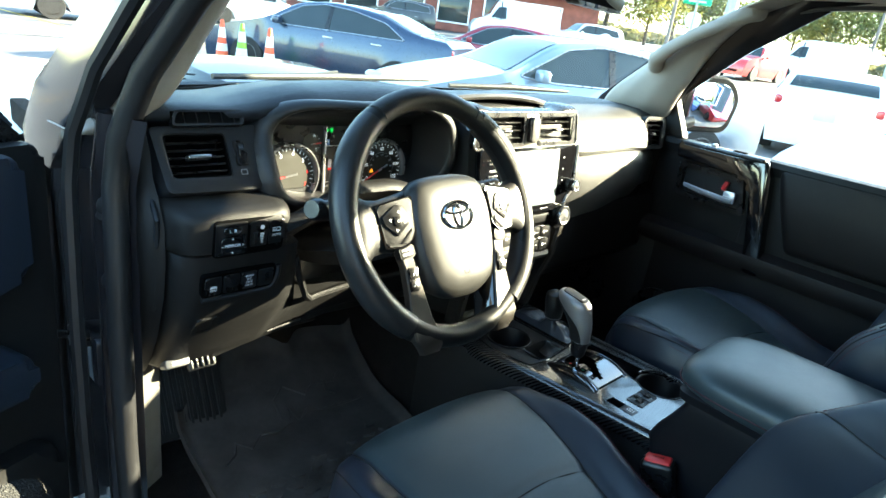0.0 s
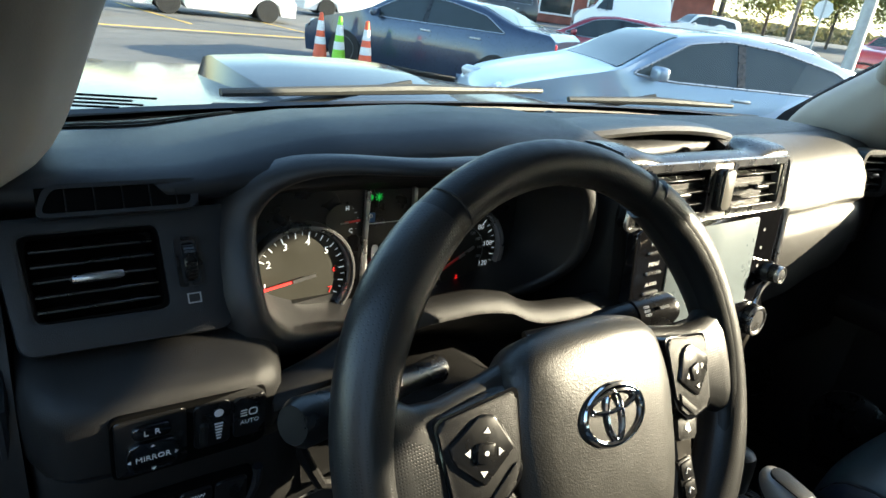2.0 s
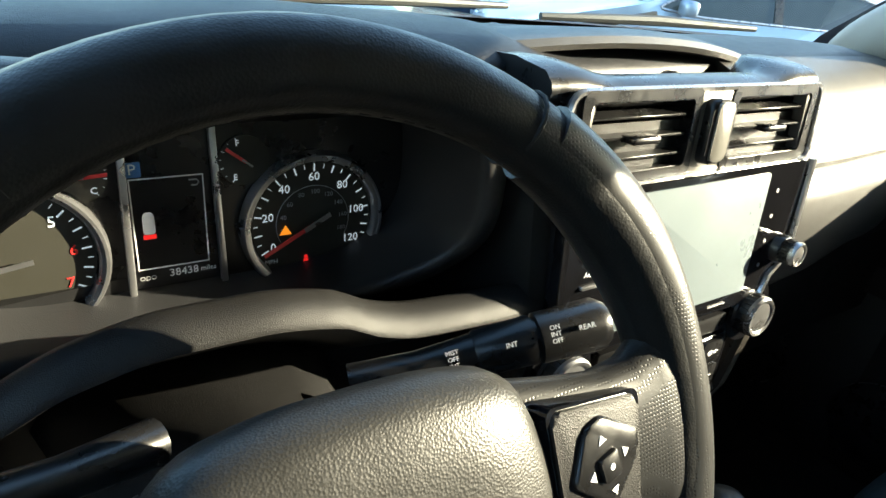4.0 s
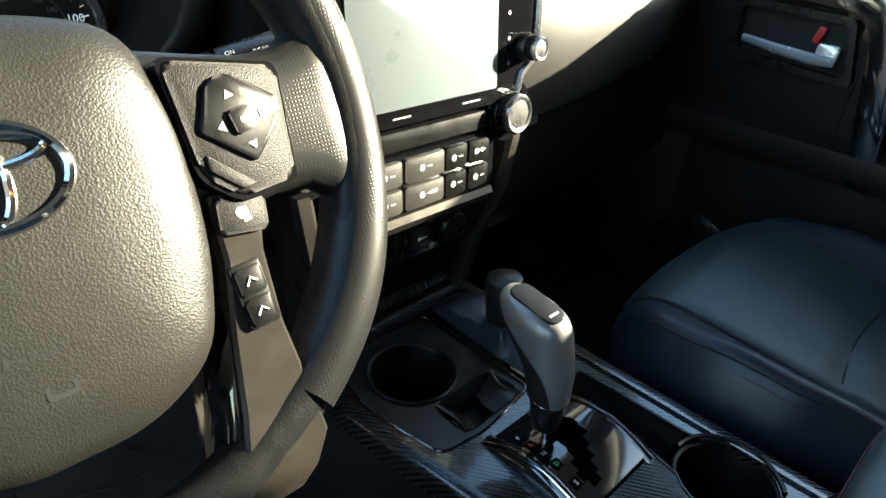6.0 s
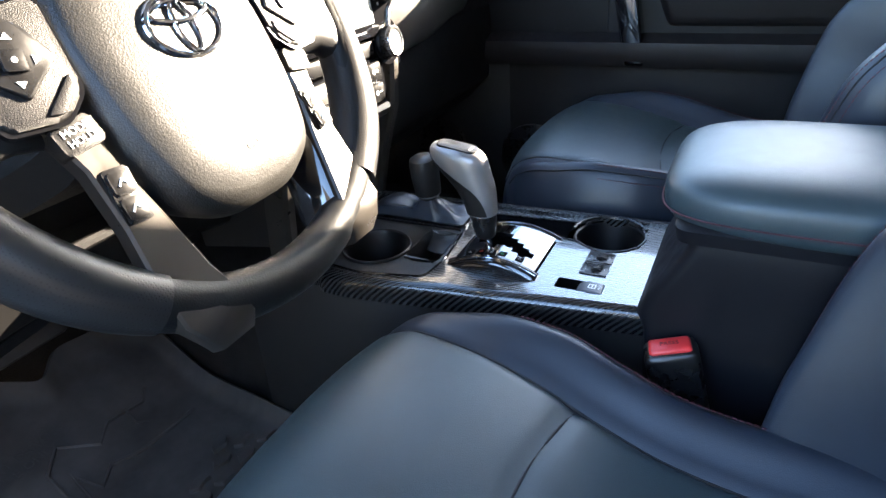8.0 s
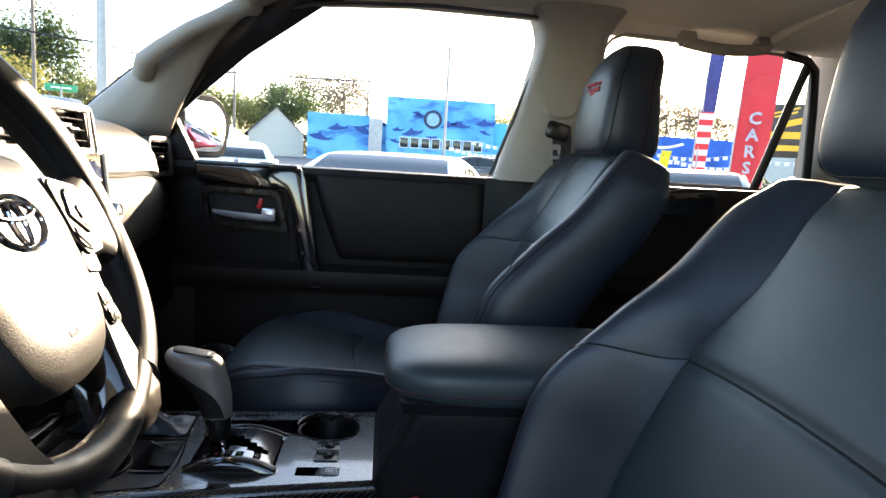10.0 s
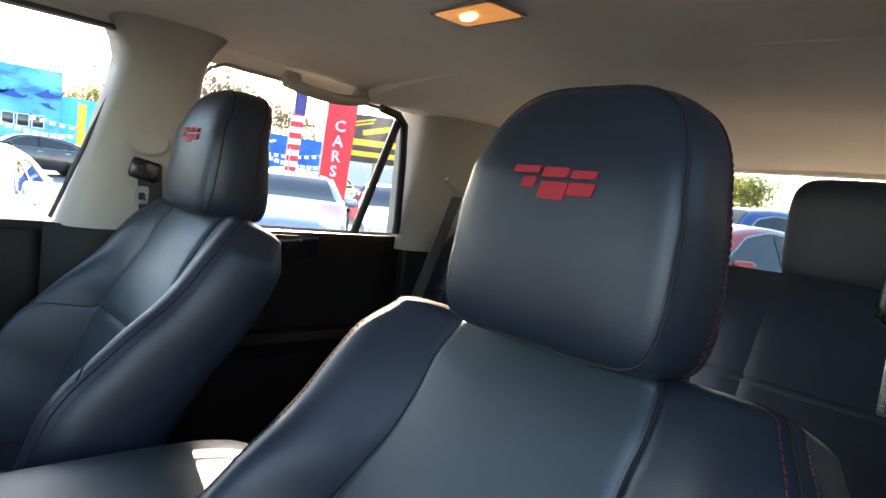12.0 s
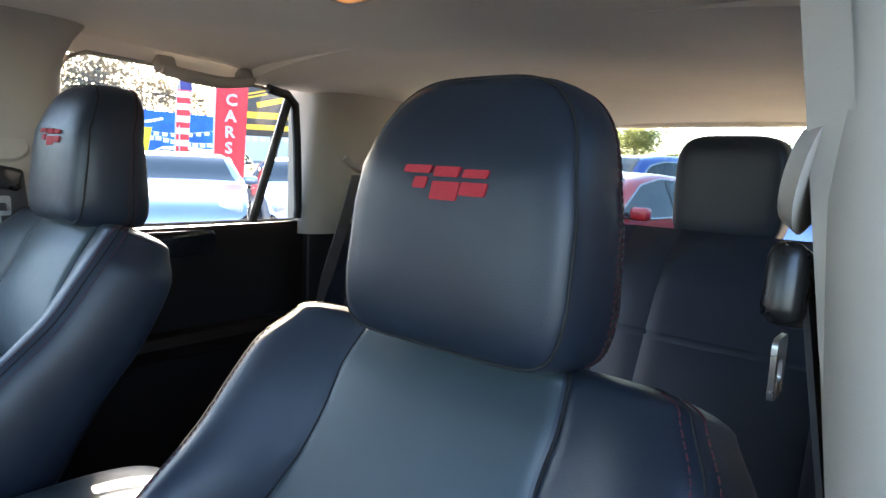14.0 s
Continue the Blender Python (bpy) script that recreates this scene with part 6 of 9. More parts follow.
    for y in (0.0075, -0.0085):
        bm = B()
        prism(bm, rect(-0.007, y - 0.007, 0.007, y + 0.007, 0.002), 0.001, 0.0032, KB, 0.001)
        part("key", bm, SMOOTH, bk)
        bm = B()
        tube(bm, [KB @ Vector(p) for p in ((-0.003, y - 0.002, 0.0034), (0.0, y + 0.002, 0.0034), (0.003, y - 0.001, 0.0034))], 0.0007, 5)
        part("key_mark", bm, WHITE, bk)

# stalks
for s in (-1, 1):
    st = thing("control_stalk", "black light stalk beside the wheel" if s < 0 else "black wiper stalk with white lettering", "stalk", "column stalks")
    base = Vector((-0.372 + s * 0.05, 0.735, 1.170))
    tip = Vector((-0.574, 0.672, 1.210)) if s < 0 else Vector((-0.183, 0.688, 1.207))
    bm = B()
    tube(bm, [base, base.lerp(tip, 0.25), base.lerp(tip, 0.5)], [0.012, 0.010, 0.0125], 14)
    part("arm", bm, SMOOTH, st)
    bm = B()
    tube(bm, [base.lerp(tip, f) for f in (0.46, 0.48, 0.70, 0.702, 0.715, 0.72, 0.96, 1.0)], [0.011, 0.0135, 0.0145, 0.0125, 0.0125, 0.0150, 0.0158, 0.0120], 22)
    part("barrel", bm, SMOOTH, st)
    if s > 0:
        ax = (tip - base).normalized()
        up = Vector((0, -0.75, 0.66))
        nz = (up - ax * up.dot(ax)).normalized()
        ny = nz.cross(ax)
        rot = Matrix((ax, ny, nz)).transposed().to_4x4()
        for tx, sz, fr, rr in (("MIST\nOFF\nINT", 0.0036, 0.38, 0.0126), ("INT", 0.0042, 0.60, 0.0149), ("ON\nINT\nOFF", 0.0038, 0.77, 0.0162), ("REAR", 0.0042, 0.89, 0.0166)):
            words(tx, sz, Matrix.Translation(base.lerp(tip, fr) + nz * rr) @ rot, WHITE, st)
ign = thing("ignition_switch", "chrome ringed ignition lock on the column", "ignition")
bm = B()
lathe(bm, [(0.020, 0), (0.020, 0.012), (0.014, 0.016), (0.001, 0.016)], 28, face(-0.255, 0.765, 1.115, 10))
part("lock_ring", bm, CHROME, ign)


# ---- centre console ----
con = thing("centre_console", "centre console with carbon-pattern panel and cup holders", "console")


def con_x(y, side):
    """Side lines of the console panel."""
    return (lerp(-0.080, -0.140, (y - 0.33) / 0.44) if side < 0 else lerp(0.135, 0.118, (y - 0.33) / 0.44))


ZT = 0.858
for sd in (-1, 1):
    bm = B()
    loft(bm, [[(con_x(y, sd) + sd * o, y, z) for o, z in ((0.012, 0.52), (0.006, ZT - 0.06), (-0.004, ZT - 0.024), (-0.012, ZT - 0.024), (-0.004, 0.52))] for y in (0.32, 0.42, 0.5, 0.58, 0.65, 0.72, 0.79, 0.85)])
    part("tunnel_side", bm, PLASTIC, con)


def holes(bm, outline, cuts, z0, z1):
    """A flat slab with holes through it, filled by bridging edge loops."""
    es = []
    for loop in [outline] + cuts:
        vs = [bm.verts.new((x, y, z1)) for x, y in loop]
        es += [bm.edges.new((vs[i], vs[(i + 1) % len(vs)])) for i in range(len(vs))]
    bmesh.ops.triangle_fill(bm, edges=es, use_beauty=True)
    fs = bm.faces[:]
    r = bmesh.ops.extrude_face_region(bm, geom=fs)
    for v in r["geom"]:
        if isinstance(v, bmesh.types.BMVert):
            v.co.z = z0
    bmesh.ops.recalc_face_normals(bm, faces=bm.faces[:])
    return bm


def circle(cx, cy, r, n=36, sy=1.0):
    return [(cx + r * math.cos(2 * math.pi * k / n), cy + r * sy * math.sin(2 * math.pi * k / n)) for k in range(n)]


CUP1, CUP2 = (0.077, 0.409, 0.044), (-0.050, 0.698, 0.044)
TRAYBIN = fillet([(-0.067, 0.600), (0.020, 0.603), (0.018, 0.650), (-0.068, 0.648)], 0.018, 6)
gate_hole = fillet([(-0.062, 0.470), (0.043, 0.470), (0.040, 0.580), (-0.062, 0.580)], 0.004)
# side bin running into the rear cup holder
BINCUP = [(0.056, 0.580), (0.094, 0.584), (0.102, 0.456)] + [(CUP1[0] + 0.0455 * math.cos(radians(a)), CUP1[1] + 0.0455 * math.sin(radians(a))) for a in range(52, -232, -10)] + [(0.050, 0.462), (0.057, 0.490)]
LEFT = [(-0.080, 0.330), (-0.0885, 0.40), (-0.0965, 0.46), (-0.104, 0.52), (-0.111, 0.575), (-0.121, 0.64), (-0.1275, 0.695), (-0.127, 0.730), (-0.113, 0.758), (-0.07, 0.778), (-0.01, 0.787), (0.05, 0.790), (0.110, 0.790)]
outl = [(0.135, 0.33), (0.122, 0.602)] + LEFT[::-1]
TRAYO = fillet([(-0.050, 0.592), (-0.101, 0.598), (-0.119, 0.680), (-0.113, 0.738), (-0.045, 0.766), (0.026, 0.764), (0.030, 0.603)], 0.012, 5)
BOOTO = fillet([(0.034, 0.603), (0.106, 0.608), (0.100, 0.780), (0.034, 0.768)], 0.006)
bm = B()
holes(bm, outl, [BINCUP, gate_hole, TRAYO, BOOTO, rect(-0.0695, 0.386, -0.0465, 0.442, 0.003)], ZT - 0.012, ZT)
part("carbon_panel", bm, CARBON, con, "glossy carbon-pattern panel")
for sd, line in ((-1, LEFT), (1, [(con_x(y, 1), y) for y in (0.330, 0.40, 0.46, 0.52, 0.575, 0.64, 0.70, 0.76, 0.79)])):
    bm = B()
    rows_ = []
    rise, lap = (0.0035, 0.013) if sd > 0 else (0.0008, 0.003)
    prof = [(-lap, -0.012), (-lap, rise)] + [(0.012 * math.sin(radians(q)) - 0.003, rise - 0.012 * (1 - math.cos(radians(q)))) for q in (8, 26, 44, 62, 80)] + [(0.0096, -0.024), (0.0088, -0.030), (0.003, -0.031)]
    for k, (x, y) in enumerate(line):
        a_, b_ = Vector(line[max(0, k - 1)]), Vector(line[min(len(line) - 1, k + 1)])
        d_ = (b_ - a_).normalized()
        rows_.append([(x + sd * d_.y * p[0], y - sd * d_.x * p[0], ZT + p[1]) for p in prof])
    loft(bm, rows_)
    part("panel_edge", bm, CARBON, con)
bm = B()
holes(bm, TRAYO, [circle(CUP2[0], CUP2[1], 0.047), TRAYBIN], ZT - 0.010, ZT - 0.001)
part("front_tray", bm, TRAYP, con, "dark grey moulded tray")
bm = B()
tube(bm, [(x, y, ZT + 0.0005) for x, y in TRAYO], 0.0013, 6, True)
part("tray_edge", bm, GLOSS, con)
for (cx, cy, r), lip in ((CUP1, -0.003), (CUP2, 0.0015)):
    bm = B()
    prof = [(r + 0.0045, lip - 0.004), (r + 0.0042, lip), (r + 0.0028, lip + 0.0012), (r, lip), (r - 0.0022, lip - 0.005), (r - 0.007, -0.085), (r - 0.011, -0.090), (0.001, -0.090)]
    loft(bm, [[(q * math.cos(2 * math.pi * j / 48), q * math.sin(2 * math.pi * j / 48), z) for j in range(48)] for q, z in prof], True, False, pose(cx, cy, ZT))
    part("cup_holder", bm, CUPBLACK, con, "deep black cup holder")
bm = B()
tube(bm, [(CUP1[0] + 0.049 * math.cos(radians(a)), CUP1[1] + 0.049 * math.sin(radians(a)), ZT + 0.0015 + 0.002 * math.sin(radians(min(90, max(0, a + 70))))) for a in range(-60, 100, 8)], 0.0024, 8)
part("cup_ring", bm, SMOOTH, con)
bm = B()
inner = [(0.058, 0.578), (0.092, 0.581), (0.099, 0.462), (0.058, 0.462)]
loft(bm, [[(x, y, ZT) for x, y in inner], [(x, y, ZT - 0.030) for x, y in inner]], True, False)
bm.faces.new([v for v in bm.verts][4:])
part("side_bin", bm, GLOSS, con)
bm = B()
tube(bm, [(x, y, ZT + 0.0008) for x, y in BINCUP], 0.0011, 6, True)
part("bin_edge", bm, SMOOTH, con)
bm = B()
n_ = len(TRAYBIN)
loft(bm, [[(x, y, ZT + 0.0002) for x, y in TRAYBIN], [(lerp(x, -0.024, 0.05), lerp(y, 0.625, 0.10), ZT - 0.006) for x, y in TRAYBIN], [(lerp(x, -0.024, 0.12), lerp(y, 0.625, 0.2), ZT - 0.034) for x, y in TRAYBIN]], True, False)
bm.faces.new([v for v in bm.verts][2 * n_:])
part("coin_bin", bm, TRAYP, con, "oblong coin bin")
# scooped lips at both ends of the coin bin
for x0, sg in ((-0.063, 1), (0.016, -1)):
    bm = B()
    grid(bm, lambda u, v: (x0 + sg * (0.020 * v * v + 0.006 * math.sin(math.pi * u)), lerp(0.603, 0.647, u), ZT + 0.0025 - 0.022 * v - 0.004 * math.sin(math.pi * u) * (1 - v)), 12, 6, None, 0.003)
    part("bin_scoop", bm, TRAYP, con)
# gear gate: arched gloss plate, stepped track cut through it
gate = thing("gear_gate", "", "")
gate.parent = con


def gz(y):
    s = (y - 0.468) / 0.114
    return ZT + 0.001 + 0.0145 * math.sin(math.pi * min(1, max(0, s))) ** 0.85


TRACK = ((-0.012, 0.014, 0.5450, 0.5625), (-0.030, 0.0165, 0.5325, 0.5450), (-0.020, 0.0140, 0.5200, 0.5325), (-0.022, 0.0040, 0.5100, 0.5200), (-0.030, -0.0035, 0.5000, 0.5100), (-0.034, -0.0110, 0.4900, 0.5000), (-0.030, -0.0160, 0.4825, 0.4900))
bm = B()
NX, NY = 38, 44
gv = [[bm.verts.new((-0.052 + 0.0025 * i, 0.4725 + 0.0025 * j, gz(0.4725 + 0.0025 * j))) for i in range(NX + 1)] for j in range(NY)]
for j in range(NY - 1):
    for i in range(NX):
        xc, yc = -0.052 + 0.0025 * (i + 0.5), 0.4725 + 0.0025 * (j + 0.5)
        if not any(q[0] < xc < q[1] and q[2] < yc < q[3] for q in TRACK):
            bm.faces.new((gv[j][i], gv[j][i + 1], gv[j + 1][i + 1], gv[j + 1][i]))
bmesh.ops.delete(bm, geom=[v for v in bm.verts if not v.link_faces], context="VERTS")
ext = bmesh.ops.extrude_face_region(bm, geom=bm.faces[:])
for v in ext["geom"]:
    if isinstance(v, bmesh.types.BMVert):
        v.co.z -= 0.0035
bmesh.ops.recalc_face_normals(bm, faces=bm.faces[:])
part("plate", bm, GLOSS, gate, "mirror-black gate plate with a stepped track")
bm = B()
box(bm, 0.094, 0.106, 0.012, pose(-0.006, 0.525, ZT - 0.012), 0)
part("track_floor", bm, VOID, gate)
for x0, wd, nm in ((-0.0575, 0.0075, "gate_rail"), (0.0425, 0.0045, "gate_rail")):
    bm = B()
    loft(bm, [[(x0 - wd, y, ZT - 0.008), (x0 - wd * 0.95, y, lerp(ZT, gz(y), 0.45)), (x0 - wd * 0.35, y, gz(y) + 0.0012), (x0 + wd * 0.2, y, gz(y) + 0.0028), (x0 + wd * 0.7, y, gz(y) + 0.0024), (x0 + wd, y, gz(y) - 0.001), (x0 + wd, y, ZT - 0.008)] for y in [0.466 + 0.0059 * k for k in range(21)]])
    part(nm, bm, GLOSS, gate, "arched gloss black rail", angle=60)
for x, r_, up in ((0.0462, 0.0011, 0.0012), (-0.0590, 0.0008, 0.0022)):
    bm = B()
    tube(bm, [(x, y, gz(y) + up) for y in [0.468 + 0.0114 * k for k in range(11)]], r_, 6)
    part("rail_bead", bm, CHROME, gate)
for s_, yy, mt in (("P", 0.560, WHITE), ("R", 0.545, RED), ("N", 0.5305, GREYPRINT), ("D", 0.516, surface("green_print", (0.05, 0.4, 0.15), 0.5, gstr=0)), ("S", 0.494, WHITE)):
    xx = -0.041
    tl_ = math.degrees(math.atan((gz(yy + 0.001) - gz(yy - 0.001)) / 0.002))
    bm = B()
    box(bm, 0.011, 0.010, 0.0012, pose(xx, yy, gz(yy), tl_), 0.0003, 1)
    wnd = part("gear_window", bm, VOID, gate)
    words(s_, 0.0065, pose(xx, yy, gz(yy) + 0.0007, tl_), mt, wnd)
# console switches
for x0 in (0.0005, -0.0295):
    bm = B()
    prism(bm, rect(x0, 0.3905, x0 + 0.0255, 0.4220, 0.002), ZT, ZT + 0.0012, None, 0.0005)
    k_ = part("seat_heater_switch", bm, SMOOTH, con)
    bm = B()
    ring_prism(bm, rect(x0 - 0.0006, 0.3899, x0 + 0.0261, 0.4226, 0.0022), rect(x0 + 0.0006, 0.3911, x0 + 0.0249, 0.4214, 0.0018), ZT + 0.0002, ZT + 0.0017)
    part("switch_border", bm, GUNMETAL, k_)
    bm = B()
    for w in range(7):
        lathe(bm, [(0.001, -0.0006), (0.0085, -0.0006), (0.0085, 0.0006), (0.001, 0.0006)], 20, pose(x0 + 0.0085 + 0.0014 * w, 0.404, ZT - 0.0035) @ pose(0, 0, 0, 0, 90))
    part("thumbwheel", bm, PLASTIC, k_, "black ribbed thumbwheel")
    bars(k_, pose(x0 + 0.0125, 0.3945, ZT + 0.0016), 0.004, 0.0022, 1, GREYPRINT)
    bars(k_, pose(x0 + 0.0125, 0.4175, ZT + 0.0016), 0.006, 0.0028, 2, GREYPRINT)
bm = B()
loft(bm, [[(x, y, ZT) for x, y in rect(-0.0695, 0.386, -0.0465, 0.442, 0.003)], [(x, y, ZT - 0.013) for x, y in rect(-0.0690, 0.3865, -0.0470, 0.4415, 0.003)]], True, False)
part("rocker_well", bm, VOID, con)
bm = B()
loft(bm, [[(-0.0685, y, ZT - 0.011), (-0.0685, y, z), (-0.0675, y, z + 0.0012), (-0.0485, y, z + 0.0012), (-0.0475, y, z), (-0.0475, y, ZT - 0.011)] for y, z in ((0.387, ZT - 0.0010), (0.392, ZT + 0.0006), (0.404, ZT + 0.0010), (0.412, ZT - 0.0010), (0.4165, ZT - 0.005), (0.418, ZT - 0.010))])
rk = part("rocker_switch", bm, surface("grey_rocker_plastic", (0.075, 0.078, 0.082), 0.4, gstr=0.1, grain=900), con, "grey rocker switch")
bm = B()
ring_prism(bm, rect(-0.0625, 0.3945, -0.0535, 0.4035, 0.001), rect(-0.0612, 0.3958, -0.0548, 0.4022, 0.0006), ZT + 0.0018, ZT + 0.0024)
box(bm, 0.005, 0.0012, 0.0005, pose(-0.058, 0.3990, ZT + 0.0022), 0)
part("rocker_mark", bm, WHITE, rk)
words("AUTO", 0.0036, pose(-0.058, 0.3905, ZT + 0.0020, 3), WHITE, rk)

# gear lever
gl = thing("gear_lever", "satin silver and black automatic gear lever", "gear lever")
bm = B()
tube(bm, [(-0.027, 0.5385, ZT - 0.004), (-0.0255, 0.541, 0.878), (-0.024, 0.545, 0.892)], [0.0052, 0.0048, 0.005], 12)
part("stem", bm, CHROME, gl)
sect = ((0.9165, 0.5500, 0.0175, 0.0185), (0.930, 0.5520, 0.0178, 0.0200), (0.944, 0.5560, 0.0186, 0.0235), (0.957, 0.5630, 0.0197, 0.0285), (0.968, 0.5705, 0.0207, 0.0330), (0.979, 0.5765, 0.0216, 0.0365), (0.988, 0.5795, 0.0214, 0.0372), (0.9945, 0.5805, 0.0196, 0.0352), (0.999, 0.5808, 0.0160, 0.0310), (1.001, 0.5808, 0.0105, 0.0240))


def knob_at(z, t, d=0.0):
    k = [interp_lin([(q[0], q[i]) for q in sect], z) for i in (1, 2, 3)]
    a, b = k[1] + d, k[2] + d
    up = min(1.0, max(0.0, (z - 0.935) / 0.04))
    return (-0.0195 + 0.0015 * up + a * math.copysign(abs(math.cos(t)) ** 0.82, math.cos(t)), k[0] + b * math.copysign(abs(math.sin(t)) ** 0.86, math.sin(t)), z + 0.16 * up * b * math.sin(t))


bm = B()
zs = [0.9165 + 0.0033 * q for q in range(23)] + [0.9922, 0.9945, 0.9968, 0.999, 1.0003, 1.001]
loft(bm, [[knob_at(z, 2 * math.pi * k / 48) for k in range(48)] for z in zs])
part("knob", bm, KNOBSILVER, gl, "satin silver lever knob", angle=70)
bm = B()
prism(bm, fillet([(-0.0120, -0.027), (0.0120, -0.027), (0.0125, 0.026), (-0.0125, 0.026)], 0.0115, 6), -0.006, 0.0016, pose(-0.018, 0.581, 1.0005, 9.1), 0.0015, 3)
ins = part("leather_insert", bm, WRAP, gl, "black leather insert")
bars(ins, pose(-0.018, 0.562, 0.9994, 9.1), 0.012, 0.0045, 1, GREYPRINT)
GB = ((0.918, 3.75), (0.930, 3.60), (0.945, 3.35), (0.960, 3.02), (0.972, 2.65), (0.981, 2.2), (0.985, 1.8))
bm = B()
grid(bm, lambda u, v: knob_at(lerp(0.918, 0.985, v), lerp(math.pi - interp_lin(GB, lerp(0.918, 0.985, v)), interp_lin(GB, lerp(0.918, 0.985, v)), u), 0.0011), 44, 30)
part("side_grip", bm, PLASTIC, gl, "black grained front grip", angle=70)
bm = B()
tube(bm, [knob_at(lerp(0.919, 0.985, k / 30), interp_lin(GB, lerp(0.919, 0.985, k / 30)), 0.0009) for k in range(31)], 0.0007, 6)
part("grip_seam", bm, SEAM, gl)
bm = B()
loft(bm, [[(-0.0195 - 0.0045 * s + q * math.cos(t), 0.5500 - 0.0045 * s + q * math.sin(t), lerp(0.9165, 0.886, s)) for t in [2 * math.pi * k / 28 for k in range(28)]] for s, q in ((0, 0.0172), (0.2, 0.0168), (0.7, 0.0145), (0.93, 0.0128), (1, 0.011))])
part("collar", bm, SMOOTH, gl)
bm = B()
lathe(bm, [(0.0176, 0), (0.0182, 0.0006), (0.0176, 0.0013)], 32, pose(-0.0195, 0.550, 0.9158))
part("ring", bm, CHROME, gl)
# transfer lever rising out of its boot
tl = thing("transfer_lever", "short transfer lever with a leather boot", "gear lever")
TLM = pose(0.056, 0.668, 0.893, -3, -4)
bm = B()
lathe(bm, [(0.012, -0.004), (0.0150, 0.0), (0.0190, 0.006), (0.0205, 0.030), (0.0208, 0.050), (0.0190, 0.058), (0.013, 0.062), (0.001, 0.063)], 32, TLM)
part("knob", bm, GRIP, tl, "black grained lever knob")
bm = B()
lathe(bm, [(0.0165, 0.0015), (0.0178, 0.003), (0.0180, 0.0045)], 32, TLM)
part("ring", bm, SATIN, tl)


def skirt(u, v):
    x, y = lerp(0.036, 0.104, u), lerp(0.606, 0.776, v)
    dx, dy = x - 0.056, y - 0.668
    r, th = math.hypot(dx, dy), math.atan2(dy, dx)
    edge = min(1.0, 9 * min(u, 1 - u, v, 1 - v))
    fold = 0.0028 * math.sin(5 * th + 120 * r) * math.exp(-((r - 0.03) / 0.02) ** 2) + 0.0015 * math.sin(9 * th - 60 * r)
    return (x, y, ZT + 0.001 + edge * (0.006 + 0.036 * math.exp(-(r / 0.021) ** 1.6) + 0.010 * math.exp(-((y - 0.735) / 0.025) ** 2) + fold))


bm = B()
grid(bm, skirt, 40, 60)
part("boot", bm, LEATHER, tl, "creased black leather boot", angle=80)
bm = B()
ring_prism(bm, BOOTO, [(lerp(x, 0.069, 0.10), lerp(y, 0.69, 0.05)) for x, y in BOOTO], ZT - 0.004, ZT + 0.004)
part("boot_frame", bm, GLOSS, tl)

# armrest box
ar = thing("armrest_box", "padded black leather armrest on the console box", "armrest")
bm = B()
loft(bm, [[(x, y, z) for x, y in rect(xl, -0.06, xr, yf, 0.016, 6)] for z, yf, xl, xr in ((0.60, 0.326, -0.100, 0.128), (0.840, 0.334, -0.102, 0.128), (0.862, 0.343, -0.101, 0.127), (0.885, 0.334, -0.102, 0.126), (0.92, 0.314, -0.105, 0.125), (0.948, 0.300, -0.107, 0.125), (0.957, 0.299, -0.106, 0.125))])
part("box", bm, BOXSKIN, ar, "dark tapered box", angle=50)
bm = B()
loft(bm, [[(x, y, z) for x, y in rect(-0.108 + i, -0.06 + i, 0.127 - i, 0.312 - i, 0.02, 6)] for z, i in ((0.956, 0.004), (0.958, 0.0), (0.972, -0.002), (0.976, 0.002))])
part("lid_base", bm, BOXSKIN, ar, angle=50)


def pillow(bm, rx, ry, rz, m=None, ex=4.0, ez=2.6, nu=28, nv=16):
    """A soft block: a superellipsoid."""
    def sp(c, e):
        return math.copysign(abs(c) ** (2 / e), c)
    rings = []
    for j in range(1, nv):
        ph = -math.pi / 2 + math.pi * j / nv
        cz, sz = sp(math.cos(ph), ez), sp(math.sin(ph), ez)
        rings.append([(rx * cz * sp(math.cos(t), ex), ry * cz * sp(math.sin(t), ex), rz * sz) for t in [2 * math.pi * k / nu for k in range(nu)]])
    return loft(bm, rings, True, True, m)


bm = B()
pillow(bm, 0.124, 0.205, 0.036, pose(0.008, 0.128, 0.990), 4.6, 3.2, 56, 26)
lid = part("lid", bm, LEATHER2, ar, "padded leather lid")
bm = B()
tube(bm, [(0.008 + 0.1245 * math.copysign(abs(math.cos(t)) ** 0.4, math.cos(t)), 0.128 + 0.2055 * math.copysign(abs(math.sin(t)) ** 0.4, math.sin(t)), 0.984) for t in [2 * math.pi * k / 90 for k in range(90)]], 0.0009, 6, True)
part("stitching", bm, REDTHREAD, lid, "dull red stitching")

bk = thing("belt_buckle", "black seat belt buckle with a red release button", "buckle")
BKM = pose(-0.122, 0.292, 0.806, -14, 0, 14)
bm = B()
box(bm, 0.034, 0.054, 0.086, BKM, 0.008, 3)
part("body", bm, SMOOTH, bk)
bm = B()
box(bm, 0.024, 0.042, 0.010, BKM @ pose(0, 0.0, 0.042), 0.004, 3)
rbn = part("release_button", bm, RED, bk, "red release button")
words("PRESS", 0.0075, BKM @ pose(0.0, 0.0, 0.0473, 0, 0, -90), surface("dark_red_print", (0.12, 0.01, 0.01), 0.6, gstr=0), rbn)
bm = B()
tube(bm, [(-0.136, 0.30, 0.78), (-0.14, 0.25, 0.66)], 0.012, 8)
part("stalk", bm, SMOOTH, bk)


